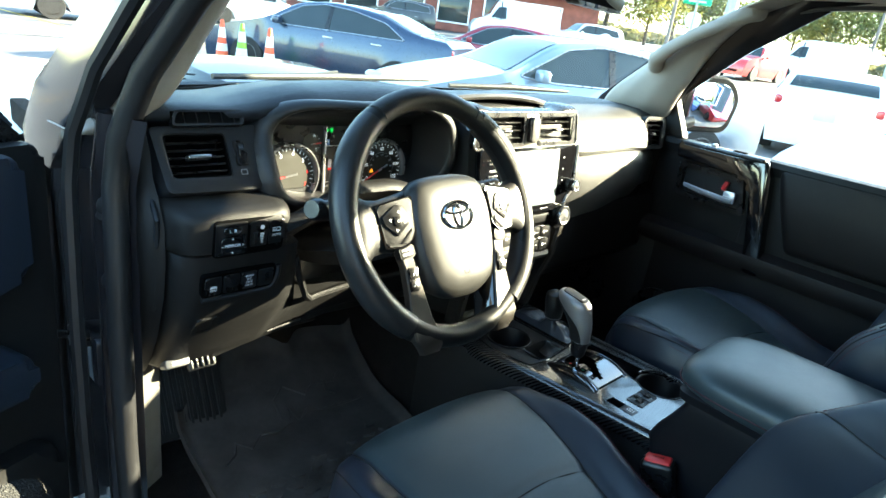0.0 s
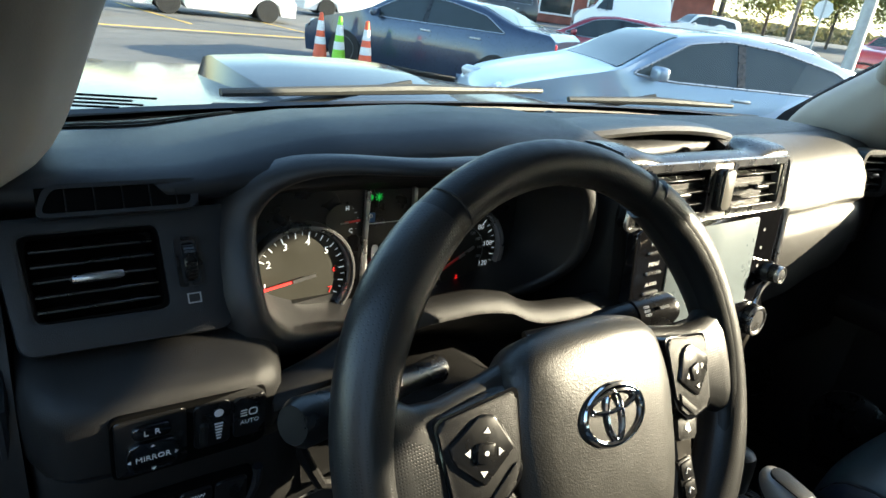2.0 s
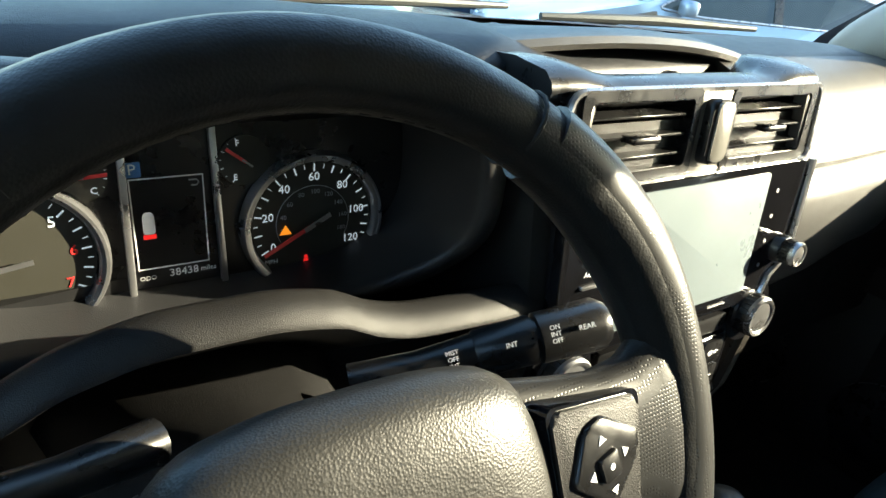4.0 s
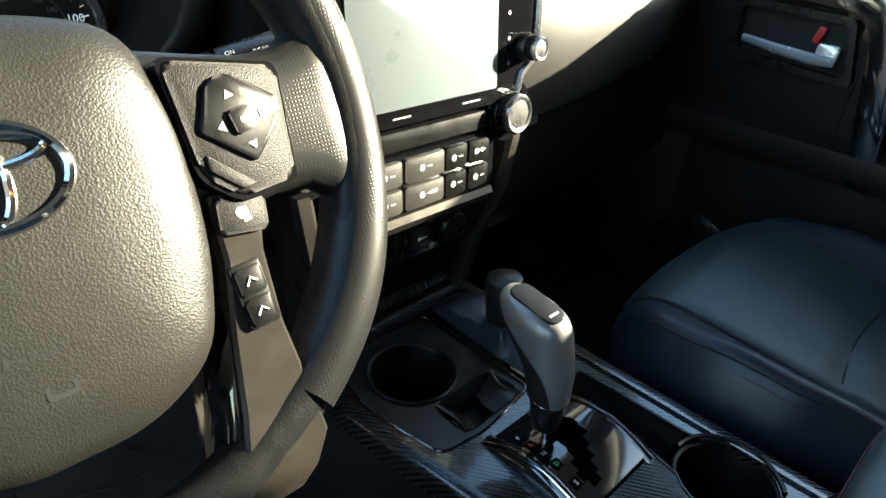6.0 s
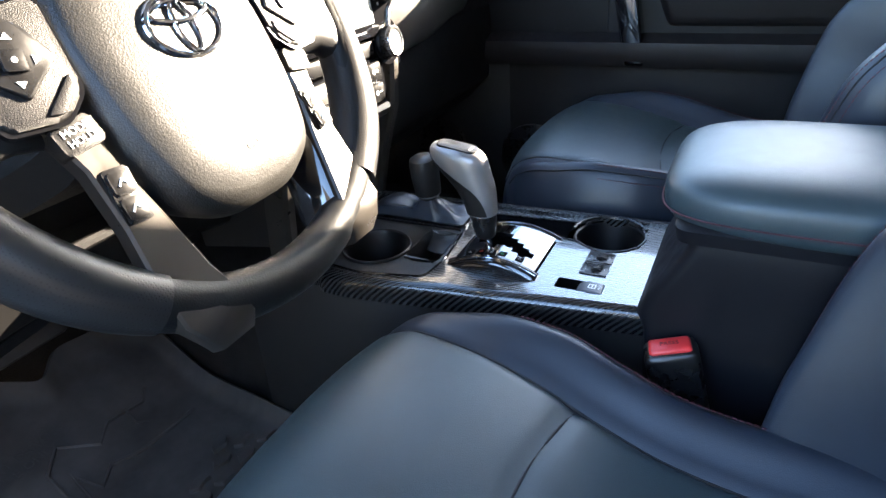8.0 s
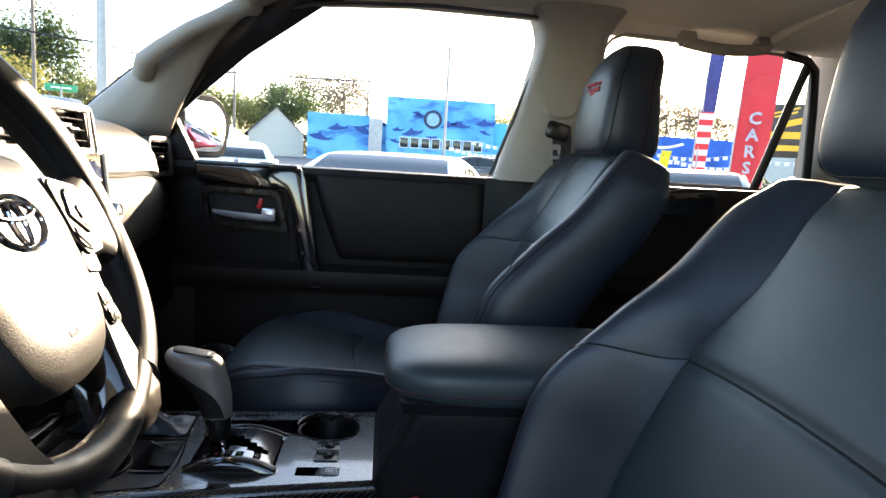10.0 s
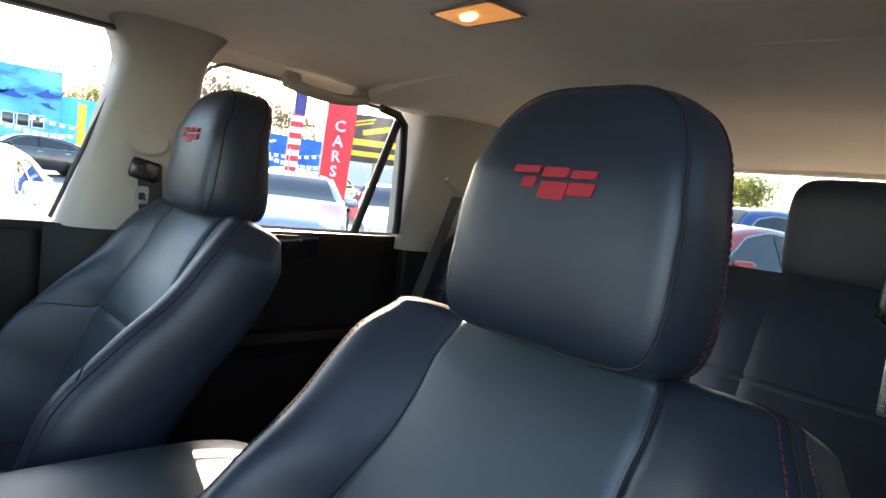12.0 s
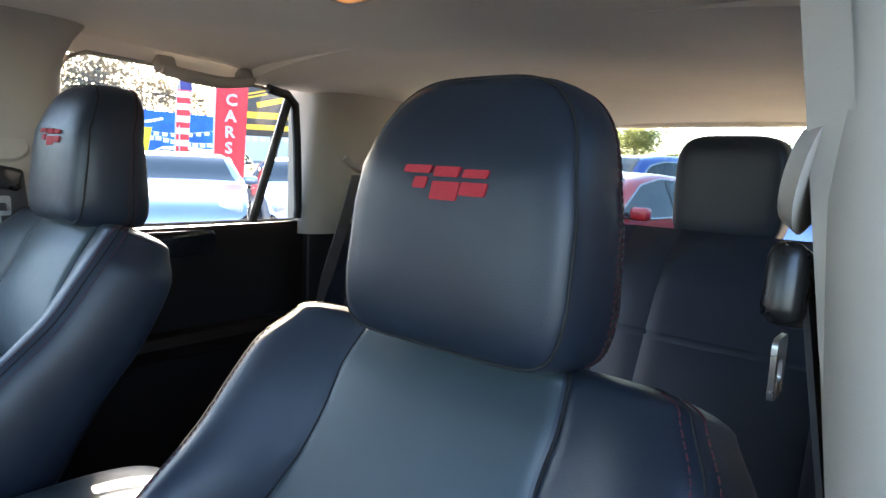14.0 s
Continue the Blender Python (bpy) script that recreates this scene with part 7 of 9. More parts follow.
# ---- seats ----
BACK_H, CAP_H = 0.455, 0.018


def back_seam(h):
    """Where the seam between centre and bolster runs, as a share of the half width."""
    return interp_lin([(-0.08, 0.70), (0.0, 0.69), (0.05, 0.68), (0.13, 0.66), (0.24, 0.63), (0.30, 0.54), (0.34, 0.48), (0.38, 0.46), (0.455, 0.50)], h)


def back_tab(h):
    """Half width, bolster depth, centre line and rear line of the backrest at a height."""
    return (interp_lin([(-0.08, 0.205), (0.0, 0.220), (0.12, 0.2394), (0.24, 0.2375), (0.33, 0.2374), (0.41, 0.2328), (0.455, 0.2095)], h),
            interp_lin([(-0.08, 0.09), (0.0, 0.104), (0.12, 0.108), (0.24, 0.070), (0.33, 0.0363), (0.41, 0.0224), (0.455, 0.0134)], h),
            interp_lin([(-0.08, -0.04), (0.0, -0.032), (0.12, -0.017), (0.24, -0.0131), (0.33, -0.016), (0.41, -0.0207), (0.455, -0.0294)], h),
            interp_lin([(-0.08, 0.068), (0.0, 0.0697), (0.12, 0.0732), (0.24, 0.0894), (0.33, 0.1113), (0.41, 0.1175), (0.455, 0.1033)], h))


def cross_h(au):
    return 0.246 - 0.006 * (au / 0.62) ** 2


def back_front(u, h):
    """Front skin of a backrest: u across (-1 to 1), h along the lean."""
    W, Bf, C, T = back_tab(h)
    g, a = back_seam(h), abs(u)
    if a < 0.84:
        y = C + (0 if a < g else Bf * math.sin((a - g) / (0.84 - g) * math.pi / 2) ** 2)
    else:
        s = (a - 0.84) / 0.16
        y = C + Bf - 0.05 * (1 - math.sqrt(max(0.0, 1 - s * s)))
    y += 0.006 * (1 - (a / g) ** 2) if a < g else 0.0
    y -= 0.0055 * math.exp(-((a - g) / 0.020) ** 2)
    if a < g:
        y -= 0.004 * math.exp(-((h - cross_h(a)) / 0.006) ** 2)
    elif a < 0.9:
        y -= 0.003 * math.exp(-((h - lerp(0.242, 0.183, (a - g) / (0.90 - g))) / 0.005) ** 2)
    return Vector((u * W, y, h))


def back_surf(u, s):
    """The same skin carried on over the rounded top: s from -0.17 (foot) to 1 (shoulder line) to 2 (top)."""
    if s <= 1:
        return back_front(u, s * BACK_H)
    p = back_front(u, BACK_H)
    a = (s - 1) * radians(88)
    mid = (-0.0294 - 0.1033) / 2
    k = math.cos(a)
    return Vector((p.x * (1 - (1 - k) * 0.35), mid + (p.y - mid) * (1 - (1 - k) * 0.95), BACK_H + CAP_H * math.sin(a)))


def warp(q, h):
    """Across the backrest, so that a share of 0.5 always lies on the seam."""
    g, a = back_seam(h), abs(q)
    return math.copysign(a / 0.5 * g if a < 0.5 else g + (a - 0.5) / 0.5 * (1 - g), q)


def cush_seam(v):
    return interp_lin([(0, 0.77), (0.25, 0.69), (0.5, 0.63), (1, 0.60)], v)


def cush_surf(u, v):
    """Top skin of a cushion: u across, v from the front edge to the rear."""
    half = interp_lin([(0, 0.192), (0.05, 0.212), (0.12, 0.224), (0.25, 0.231), (0.38, 0.226), (0.50, 0.205), (0.62, 0.190), (1, 0.185)], v)
    au = abs(u)
    g = cush_seam(v)
    z = interp_lin([(0, 0.795), (0.03, 0.828), (0.07, 0.846), (0.13, 0.855), (0.25, 0.850), (0.43, 0.832), (0.7, 0.802), (1, 0.790)], v)
    rise = interp_lin([(0, 0.0), (0.12, 0.002), (0.3, 0.022), (0.45, 0.030), (0.6, 0.030), (1, 0.030)], v)
    if au > g:
        z += rise * math.sin(min(1.0, (au - g) / (0.88 - g)) * math.pi / 2) ** 2
    z -= 0.050 * max(0, (au - 0.88) / 0.12) ** 2
    z += 0.006 * (1 - (au / g) ** 2) if au < g else 0.0
    z -= 0.005 * math.exp(-((au - g) / 0.018) ** 2)
    if au < g:
        z -= 0.005 * math.exp(-((v - 0.43 - 0.03 * (au / g) ** 2) / 0.012) ** 2)
    return Vector((u * half, lerp(0.636, 0.06, v) - 0.032 * au ** 3 * (1 - v) ** 2, z))


def cwarp(q, v):
    g, a = cush_seam(v), abs(q)
    return math.copysign(a / 0.6 * g if a < 0.6 else g + (a - 0.6) / 0.4 * (1 - g), q)


def dashes(bm, f, n, share=0.62, r=0.0007):
    """Stitches along the curve f(s), s from 0 to 1."""
    for k in range(n):
        tube(bm, [f(k / n), f((k + share) / n)], r, 4)
    return bm


def front_seat(cx, group, label, dy=0.0, dz=0.0, head=0.0, lift=0.0, tilt=26.0):
    seat = thing("front_seat", label, "seat", group, m=pose(cx, dy, dz))
    # cushion
    def cush(u, v):
        return cush_surf(u, v) + Vector((0, 0, lift))

    bm = B()
    nu, nv = 60, 60
    V = [[bm.verts.new(cush(cwarp(-1 + 2 * i / nu, (j / nv) ** 1.3), (j / nv) ** 1.3)) for j in range(nv + 1)] for i in range(nu + 1)]
    for i in range(nu):
        for j in range(nv):
            bm.faces.new((V[i][j], V[i][j + 1], V[i + 1][j + 1], V[i + 1][j]))
    edge = [V[i][0] for i in range(nu + 1)] + [V[nu][j] for j in range(1, nv + 1)] + [V[i][nv] for i in range(nu - 1, -1, -1)] + [V[0][j] for j in range(nv - 1, 0, -1)]
    prev = edge
    for dzz, k in ((-0.015, 1.012), (-0.04, 1.016), (-0.075, 1.0), (-0.13, 0.95)):
        ring = [bm.verts.new((v.co.x * k, 0.3 + (v.co.y - 0.3) * k, max(0.70, v.co.z + dzz) if dzz > -0.13 else 0.69)) for v in edge]
        for i in range(len(ring)):
            bm.faces.new((prev[i], ring[i], ring[(i + 1) % len(ring)], prev[(i + 1) % len(ring)]))
        prev = ring
    bm.faces.new(prev)
    bmesh.ops.recalc_face_normals(bm, faces=bm.faces[:])
    cus = part("cushion", bm, LEATHER, seat, "leather cushion", angle=60)
    bm = B()
    grid(bm, lambda u, v: tuple(cush(cwarp(lerp(-0.588, 0.588, u), v ** 1.3 * 0.97), v ** 1.3 * 0.97) + Vector((0, 0.0012 * (1 - v) ** 4, 0.0014))), 40, 60)
    part("centre_panel", bm, LEATHER2, cus, "finely perforated centre", angle=60)
    for s in (-1, 1):
        for e in (0.905, 0.955):
            bm = B()
            dashes(bm, lambda q: cush(s * e, lerp(0.30, 0.95, q)) + Vector((s * 0.0012, 0, 0.0014)), 60)
            part("stitching", bm, REDTHREAD, cus, "dull red stitching")
        bm = B()
        tube(bm, [cush(s * 0.93, v) + Vector((s * 0.0012, 0, 0.0014)) for v in [0.02 + 0.03 * k for k in range(32)]], 0.0012, 6)
        tube(bm, [cush(s * cush_seam(v), v) + Vector((0, 0.001, 0.002)) for v in [0.005 + 0.03 * k for k in range(33)]], 0.0016, 6)
        part("seam", bm, SEAM, cus)
    bm = B()
    tube(bm, [cush(q * cush_seam(0.45), 0.43 + 0.03 * q * q) + Vector((0, 0, 0.0022)) for q in [-0.95 + 0.095 * k for k in range(21)]], 0.0013, 6)
    part("cross_seam", bm, SEAM, cus)
    bm = B()
    box(bm, 0.44, 0.48, 0.16, pose(0, 0.30, 0.625), 0.02)
    part("seat_base", bm, PLASTIC, seat)
    for s in (-1, 1):
        bm = B()
        box(bm, 0.03, 0.54, 0.04, pose(s * 0.20, 0.28, 0.525 - dz), 0.006)
        part("rail", bm, SMOOTH, seat)
    # backrest, leaning back
    BK = pose(0, 0.1347, 0.8617, tilt)
    bm = B()
    nu, nv = 72, 92
    rings = []
    for jv in range(nv + 1):
        h = lerp(-0.08, BACK_H, jv / nv)
        front = [back_front(warp(-1 + 2 * i / nu, h), h) for i in range(nu + 1)]
        W, Bf, C, T = back_tab(h)
        y0 = C + Bf - 0.05
        rear = [Vector((W * c, lerp(y0, -T, q), h)) for c, q in ((1.0, 0.3), (0.99, 0.6), (0.96, 0.85), (0.88, 1.0), (0.4, 1.02), (-0.4, 1.02), (-0.88, 1.0), (-0.96, 0.85), (-0.99, 0.6), (-1.0, 0.3))]
        rings.append(front + rear)
    last = rings[-1]
    mid = (-0.0294 - 0.1033) / 2
    for a in (12, 24, 36, 48, 60, 71, 80, 87):
        k = math.cos(radians(a))
        rings.append([Vector((p.x * (1 - (1 - k) * 0.35), mid + (p.y - mid) * (1 - (1 - k) * 0.95), BACK_H + CAP_H * math.sin(radians(a)))) for p in last])
    loft(bm, rings)
    bmesh.ops.transform(bm, matrix=BK, verts=bm.verts)
    back = part("backrest", bm, LEATHER, seat, "leather backrest", angle=70)

    def on(u, s, d=0.0014):
        a = max(0.0, s - 1) * radians(88)
        return tuple(BK @ (back_surf(u, s) + Vector((0, d * math.cos(a), d * math.sin(a)))))

    bm = B()
    grid(bm, lambda u, v: on(warp(lerp(-0.485, 0.485, u), min(1, lerp(-0.1, 1.9, v)) * BACK_H), lerp(-0.1, 1.9, v), 0.0013), 40, 150)
    part("centre_panel", bm, LEATHER2, back, "finely perforated centre", angle=70)
    bm = B()
    tube(bm, [on(q, cross_h(abs(q)) / BACK_H, 0.0022) for q in [-0.62 + 0.062 * k for k in range(21)]], 0.0014, 6)
    part("cross_seam", bm, SEAM, back)
    for s in (-1, 1):
        bm = B()
        tube(bm, [on(s * back_seam(min(1, q) * BACK_H), q, 0.0004) for q in [-0.1 + 0.02 * k for k in range(100)]], 0.0016, 6)
        tube(bm, [on(s * lerp(0.635, 0.90, q), lerp(0.242, 0.183, q) / BACK_H, 0.001) for q in [0.1 * k for k in range(11)]], 0.0013, 6)
        tube(bm, [on(s * 0.925, q, 0.0004) for q in [0.04 + 0.02 * k for k in range(82)]], 0.0012, 6)
        part("seam", bm, SEAM, back)
        for e in (0.895, 0.955):
            bm = B()
            dashes(bm, lambda q: on(s * e, lerp(0.05, 1.5, q), 0.0004), 105)
            part("stitching", bm, REDTHREAD, back, "dull red stitching")
    # head restraint
    hr = new("head_restraint")
    hr.parent = seat
    hr.matrix_basis = pose(head, -0.098, 1.271, 7)

    def outline(k):
        pts = []
        for q in range(64):
            a = 2 * math.pi * q / 64
            ex = 4.0 if math.sin(a) > 0 else 8.0
            z = 0.100 + 0.110 * math.copysign(abs(math.sin(a)) ** (2 / ex), math.sin(a))
            w = 0.1135 - 0.024 * max(0, (z - 0.06) / 0.146) ** 1.6 - 0.005 * max(0, (0.06 - z) / 0.06)
            pts.append((w * math.copysign(abs(math.cos(a)) ** (2 / ex), math.cos(a)), z))
        return [(x * k, (z - 0.100) * k + 0.100) for x, z in pts]

    def lean(y, z):
        """The pad is deep at its foot and thin at its crown."""
        if y < 0:
            y *= interp_lin([(0, 1.30), (0.10, 0.95), (0.21, 0.55)], z)
        return y - 0.022 * max(0, z - 0.13) / 0.08

    bm = B()
    deep = ((0.10, -0.055), (0.55, -0.054), (0.85, -0.050), (0.935, -0.043), (0.97, -0.034), (0.99, -0.022), (1.0, -0.010), (1.0, 0.006), (0.990, 0.022), (0.962, 0.036), (0.945, 0.0395), (0.925, 0.0435), (0.85, 0.0485), (0.70, 0.0525), (0.45, 0.0555), (0.18, 0.0568))
    loft(bm, [[(x, lean(y, z), z) for x, z in outline(k)] for k, y in deep])
    part("pad", bm, LEATHER, hr, "leather head pad", angle=70)
    for k, y, rr, nm in ((0.951, 0.0395, 0.0014, "seam"), (0.992, -0.0225, 0.0011, "seam")):
        bm = B()
        tube(bm, [(x, lean(y, z), z) for x, z in outline(k)], rr, 6, True)
        part(nm, bm, SEAM, hr)
    for y, k in ((-0.0185, 0.9955), (-0.0270, 0.9885)):
        bm = B()
        line = [Vector((x, lean(y, z), z)) for x, z in outline(k)]
        for a, b in zip(line, line[1:] + line[:1]):
            n_ = max(1, int((b - a).length / 0.0055))
            for q in range(n_):
                tube(bm, [a.lerp(b, q / n_), a.lerp(b, (q + 0.6) / n_)], 0.0009, 4)
        part("stitching", bm, REDTHREAD, hr, "dull red stitching")
    # red embroidered mark: plain slanted shapes
    EMB = pose(-0.004, 0.0540, 0.120, 90, 0, 180)
    for poly in EMBLEM:
        bm = B()
        prism(bm, fillet(poly, 0.0015, 2), -0.004, 0.0036, EMB, 0)
        part("embroidered_bar", bm, REDSTITCH, hr, "red embroidered bar")
    for s in (-1, 1):
        bm = B()
        tube(bm, [(s * 0.074, -0.010, 0.02), (s * 0.074, -0.012, -0.03)], 0.006, 10)
        part("post", bm, CHROME, hr)
        bm = B()
        box(bm, 0.040, 0.030, 0.010, pose(s * 0.074, -0.010, -0.022, 18), 0.004, 3)
        part("post_guide", bm, GUIDE, hr, "pale satin post guide")
    return seat


GUIDE = surface("pale_satin_guide", (0.30, 0.32, 0.34), 0.32, metal=0.3, var=0.05, gstr=0)
EMBLEM = [[(x0 + 0.0010, z0 + h), (x1 + 0.0010, z0 + h), (x1 - 0.0012, z0), (x0 - 0.0012, z0)] for x0, x1, z0, h in ((-0.0390, -0.0130, 0.0052, 0.0058), (-0.0290, -0.0160, -0.0062, 0.0085), (-0.0095, 0.0135, 0.0030, 0.0075), (-0.0110, 0.0145, -0.0140, 0.0135), (0.0175, 0.0390, 0.0030, 0.0060), (0.0160, 0.0385, -0.0098, 0.0095))]
front_seat(-0.362, "front seats", "black leather driver's seat with dull red stitching", 0.0, 0.0, -0.010, 0.0)
front_seat(0.400, "front seats", "black leather passenger seat with dull red stitching, set higher", 0.004, 0.031, -0.008, 0.013, 24.3)


# rear bench and its head restraints
rs = thing("rear_bench", "black leather rear bench with two head restraints", "seat")
for x0, x1 in ((-0.62, -0.16), (-0.15, 0.15), (0.16, 0.62)):
    bm = B()
    w2 = (x1 - x0) / 2
    def rbk(u, v):
        au = abs(2 * u - 1)
        d = 0.03 * (1 - au ** 3) + 0.02 * math.sin(math.pi * v) - 0.03 * max(0, (v - 0.88) / 0.12) ** 2
        d -= 0.005 * math.exp(-((v - 0.72) / 0.013) ** 2)
        if w2 > 0.2:
            d -= 0.009 * (math.exp(-((u - 0.22) / 0.03) ** 2) + math.exp(-((u - 0.78) / 0.03) ** 2))
        return (lerp(x0, x1, u), -0.78 - 0.20 * v + d, lerp(0.72, 1.225, v))
    grid(bm, rbk, 50, 50, thick=-0.1)
    bmesh.ops.recalc_face_normals(bm, faces=bm.faces[:])
    bb = part("backrest", bm, LEATHER, rs, angle=60)
    bm = B()
    tube(bm, [tuple(Vector(rbk(0.02 + 0.048 * k, 0.72)) + Vector((0, 0.001, 0.001))) for k in range(21)], 0.0022, 6)
    if x1 - x0 > 0.35:
        for e in (0.22, 0.78):
            tube(bm, [tuple(Vector(rbk(e, 0.05 + 0.0445 * k)) + Vector((0, 0.001, 0.0))) for k in range(21)], 0.0022, 6)
    part("seam", bm, SEAM, bb)
bm = B()
pillow(bm, 0.63, 0.27, 0.09, pose(0, -0.56, 0.72), 6, 2.6, 40, 14)
part("cushion", bm, LEATHER, rs)
for x in (-0.325, 0.325):
    h = new("head_restraint")
    h.parent = rs
    h.matrix_basis = pose(x, -0.985, 1.285)
    bm = B()
    pillow(bm, 0.100, 0.048, 0.106, pose(0, 0, 0.098), 7, 4.5, 44, 20)
    part("pad", bm, LEATHER, h, angle=60)
    for s in (-1, 1):
        bm = B()
        tube(bm, [(s * 0.05, 0, 0.03), (s * 0.05, 0, -0.03)], 0.006, 8)
        part("post", bm, CHROME, h)

# ---- footwell ----
mat_ = thing("floor_mat", "deep black rubber floor mat with raised edges and tread relief", "floor mat")


def mat_z(x, y):
    return 0.592 + 0.085 * max(0.0, (y - 0.98) / 0.18) ** 1.4


def matf(u, v):
    y0 = lerp(0.66, 1.15 + 0.035 * math.sin(math.pi * u) - 0.035 * math.exp(-((u - 0.62) / 0.07) ** 2) - 0.09 * max(0, 0.30 - u) / 0.30, v)
    x = lerp(lerp(-0.635, -0.605, v), lerp(-0.185, -0.128, v), u)
    z = mat_z(x, y0)
    e = min(u, 1 - u) * 0.48
    f = (1 - v) * 0.5
    z += 0.024 * max(0, 1 - e / 0.020) ** 1.5 + 0.020 * max(0, 1 - f / 0.022) ** 1.5
    z += 0.0015 * math.sin(23 * u + 9 * v) * math.sin(17 * v)
    return (x, y0, z)


bm = B()
grid(bm, matf, 70, 70, thick=-0.006)
part("sheet", bm, RUBBER, mat_, angle=60)
rng = random.Random(4)
# tread blocks over the rear corner, bounded by a slanting line
for k in range(9):
    for j in range(9):
        x0, y0 = -0.545 + 0.043 * j + 0.021 * (k % 2), 0.68 + 0.026 * k
        if y0 > 0.845 + 0.04 * j / 8 + 0.01 * math.sin(3 * j) or x0 > -0.19:
            continue
        bm = B()
        s_ = 1 if (j + k) % 2 else -1
        hexa = [(-0.017, -0.003), (-0.008, 0.009), (0.004, 0.006), (0.016, 0.010), (0.017, -0.004), (0.006, -0.010), (-0.006, -0.006)]
        prism(bm, fillet([(a * 0.95, b * s_ * 0.95) for a, b in hexa], 0.002, 2), -0.001, 0.0065, pose(x0, y0, mat_z(x0, y0), 0, 0, rng.uniform(-14, 14)), 0.001, 1)
        bmesh.ops.recalc_face_normals(bm, faces=bm.faces[:])
        part("tread_block", bm, RUBBER, mat_)
bm = B()
for line in (((-0.56, 0.935), (-0.53, 0.955), (-0.515, 0.985), (-0.495, 0.955), (-0.46, 0.985), (-0.42, 0.975), (-0.385, 0.985), (-0.375, 1.03), (-0.365, 0.985), (-0.335, 1.005), (-0.30, 0.990), (-0.25, 0.985), (-0.20, 0.985)), ((-0.40, 1.0), (-0.395, 1.05), (-0.36, 1.075), (-0.32, 1.04), (-0.29, 1.06), (-0.235, 1.05), (-0.215, 1.065)), ((-0.26, 1.06), (-0.265, 1.03), (-0.25, 1.02))):
    tube(bm, [(x, y, mat_z(x, y) + 0.001) for x, y in line], 0.0032, 6)
part("ridge_relief", bm, RUBBER, mat_, "raised mountain outline")
words("FRONT DRIVER'S\nSIDE ONLY", 0.018, pose(-0.40, 1.085, mat_z(-0.4, 1.085) + 0.003, 24), RUBBER, mat_, "moulded_lettering")

dp = thing("foot_rest", "black ribbed dead pedal beside the kick panel", "foot rest")
DPM = pose(-0.566, 1.130, 0.695, 58, 0, -4)
bm = B()
box(bm, 0.150, 0.25, 0.03, DPM, 0.008)
part("plate", bm, PLASTIC, dp)
for k in range(9):
    bm = B()
    box(bm, 0.0060, 0.215, 0.006, DPM @ pose(-0.058 + 0.0145 * k, 0, 0.016), 0.002)
    part("rib", bm, PLASTIC, dp)
pk = thing("parking_pedal", "ribbed parking brake pedal", "pedal")
bm = B()
PKM = pose(-0.598, 0.965, 0.832, 55)
box(bm, 0.050, 0.034, 0.012, PKM, 0.004)
part("pad", bm, SMOOTH, pk)
for k in range(5):
    bm = B()
    box(bm, 0.004, 0.028, 0.003, PKM @ pose(-0.020 + 0.010 * k, 0, 0.0075), 0.001)
    part("rib", bm, SMOOTH, pk)
bm = B()
tube(bm, [(-0.598, 0.975, 0.83), (-0.60, 1.06, 0.92), (-0.60, 1.15, 1.0)], 0.01, 8)
part("arm", bm, SMOOTH, pk)
bpd = thing("brake_pedal", "black rubber brake pedal", "pedal")
bm = B()
box(bm, 0.11, 0.06, 0.014, pose(-0.33, 1.10, 0.80, 60), 0.006)
part("pad", bm, RUBBER, bpd)
bm = B()
tube(bm, [(-0.33, 1.11, 0.81), (-0.33, 1.17, 0.90), (-0.33, 1.2, 1.02)], 0.012, 8)
part("arm", bm, SMOOTH, bpd)
for sx in (-1, 1):
    bm = B()
    box(bm, 0.03, 0.52, 0.78, pose(sx * 0.748, 1.12 if sx > 0 else 1.20, 0.82), 0.004)
    tagged(part("wall_footwell", bm, CARPET), "dark carpeted side of the footwell", "wall", kind="structure")
bm = B()
box(bm, 1.50, 0.03, 0.76, pose(0, 1.34, 0.83, 0), 0.0)
tagged(part("wall_front", bm, CARPET), "dark carpeted bulkhead behind the pedals", "wall", kind="structure")
bm = B()
loft(bm, [[(-0.155, y, 0.50), (-0.125, y, 0.62), (-0.115, y, 0.80), (0.125, y, 0.80), (0.14, y, 0.6), (0.15, y, 0.5)] for y in (0.80, 1.0, 1.33)])
tagged(part("tunnel_carpet", bm, CARPET), "carpeted transmission tunnel", "floor", kind="structure")
fs = thing("footwell_speaker", "dark passenger kick panel with a rounded speaker cover", "panel")
bm = B()
loft(bm, [[(0.745, 0.84, z), (0.735, 0.80, z), (0.715, 0.90, z), (0.70, 1.12, z), (0.745, 1.12, z)] for z in (0.5, 0.6, 0.75, 0.95)])
part("panel", bm, PLASTIC, fs)
bm = B()
lathe(bm, [(0.07, 0.0), (0.066, 0.008), (0.04, 0.012), (0.001, 0.013)], 28, pose(0.708, 0.98, 0.72, 0, -86))
part("cover", bm, SMOOTH, fs)

# ---- driver's door, open ----
dd = thing("door_1", "open driver's door with a dark inner panel and speaker", "door", kind="structure", m=pose(-0.782, 1.085, 0, 0, 0, -66))


def dslab(pts, x0, x1, mat, name, bev=0.01, r=0.02, label=""):
    bm = B()
    prism(bm, fillet(pts, r) if r else pts, x0, x1, Matrix(((0, 0, 1, 0), (1, 0, 0, 0), (0, 1, 0, 0), (0, 0, 0, 1))), bev, 3)
    bmesh.ops.recalc_face_normals(bm, faces=bm.faces[:])
    return part(name, bm, mat, dd, label)


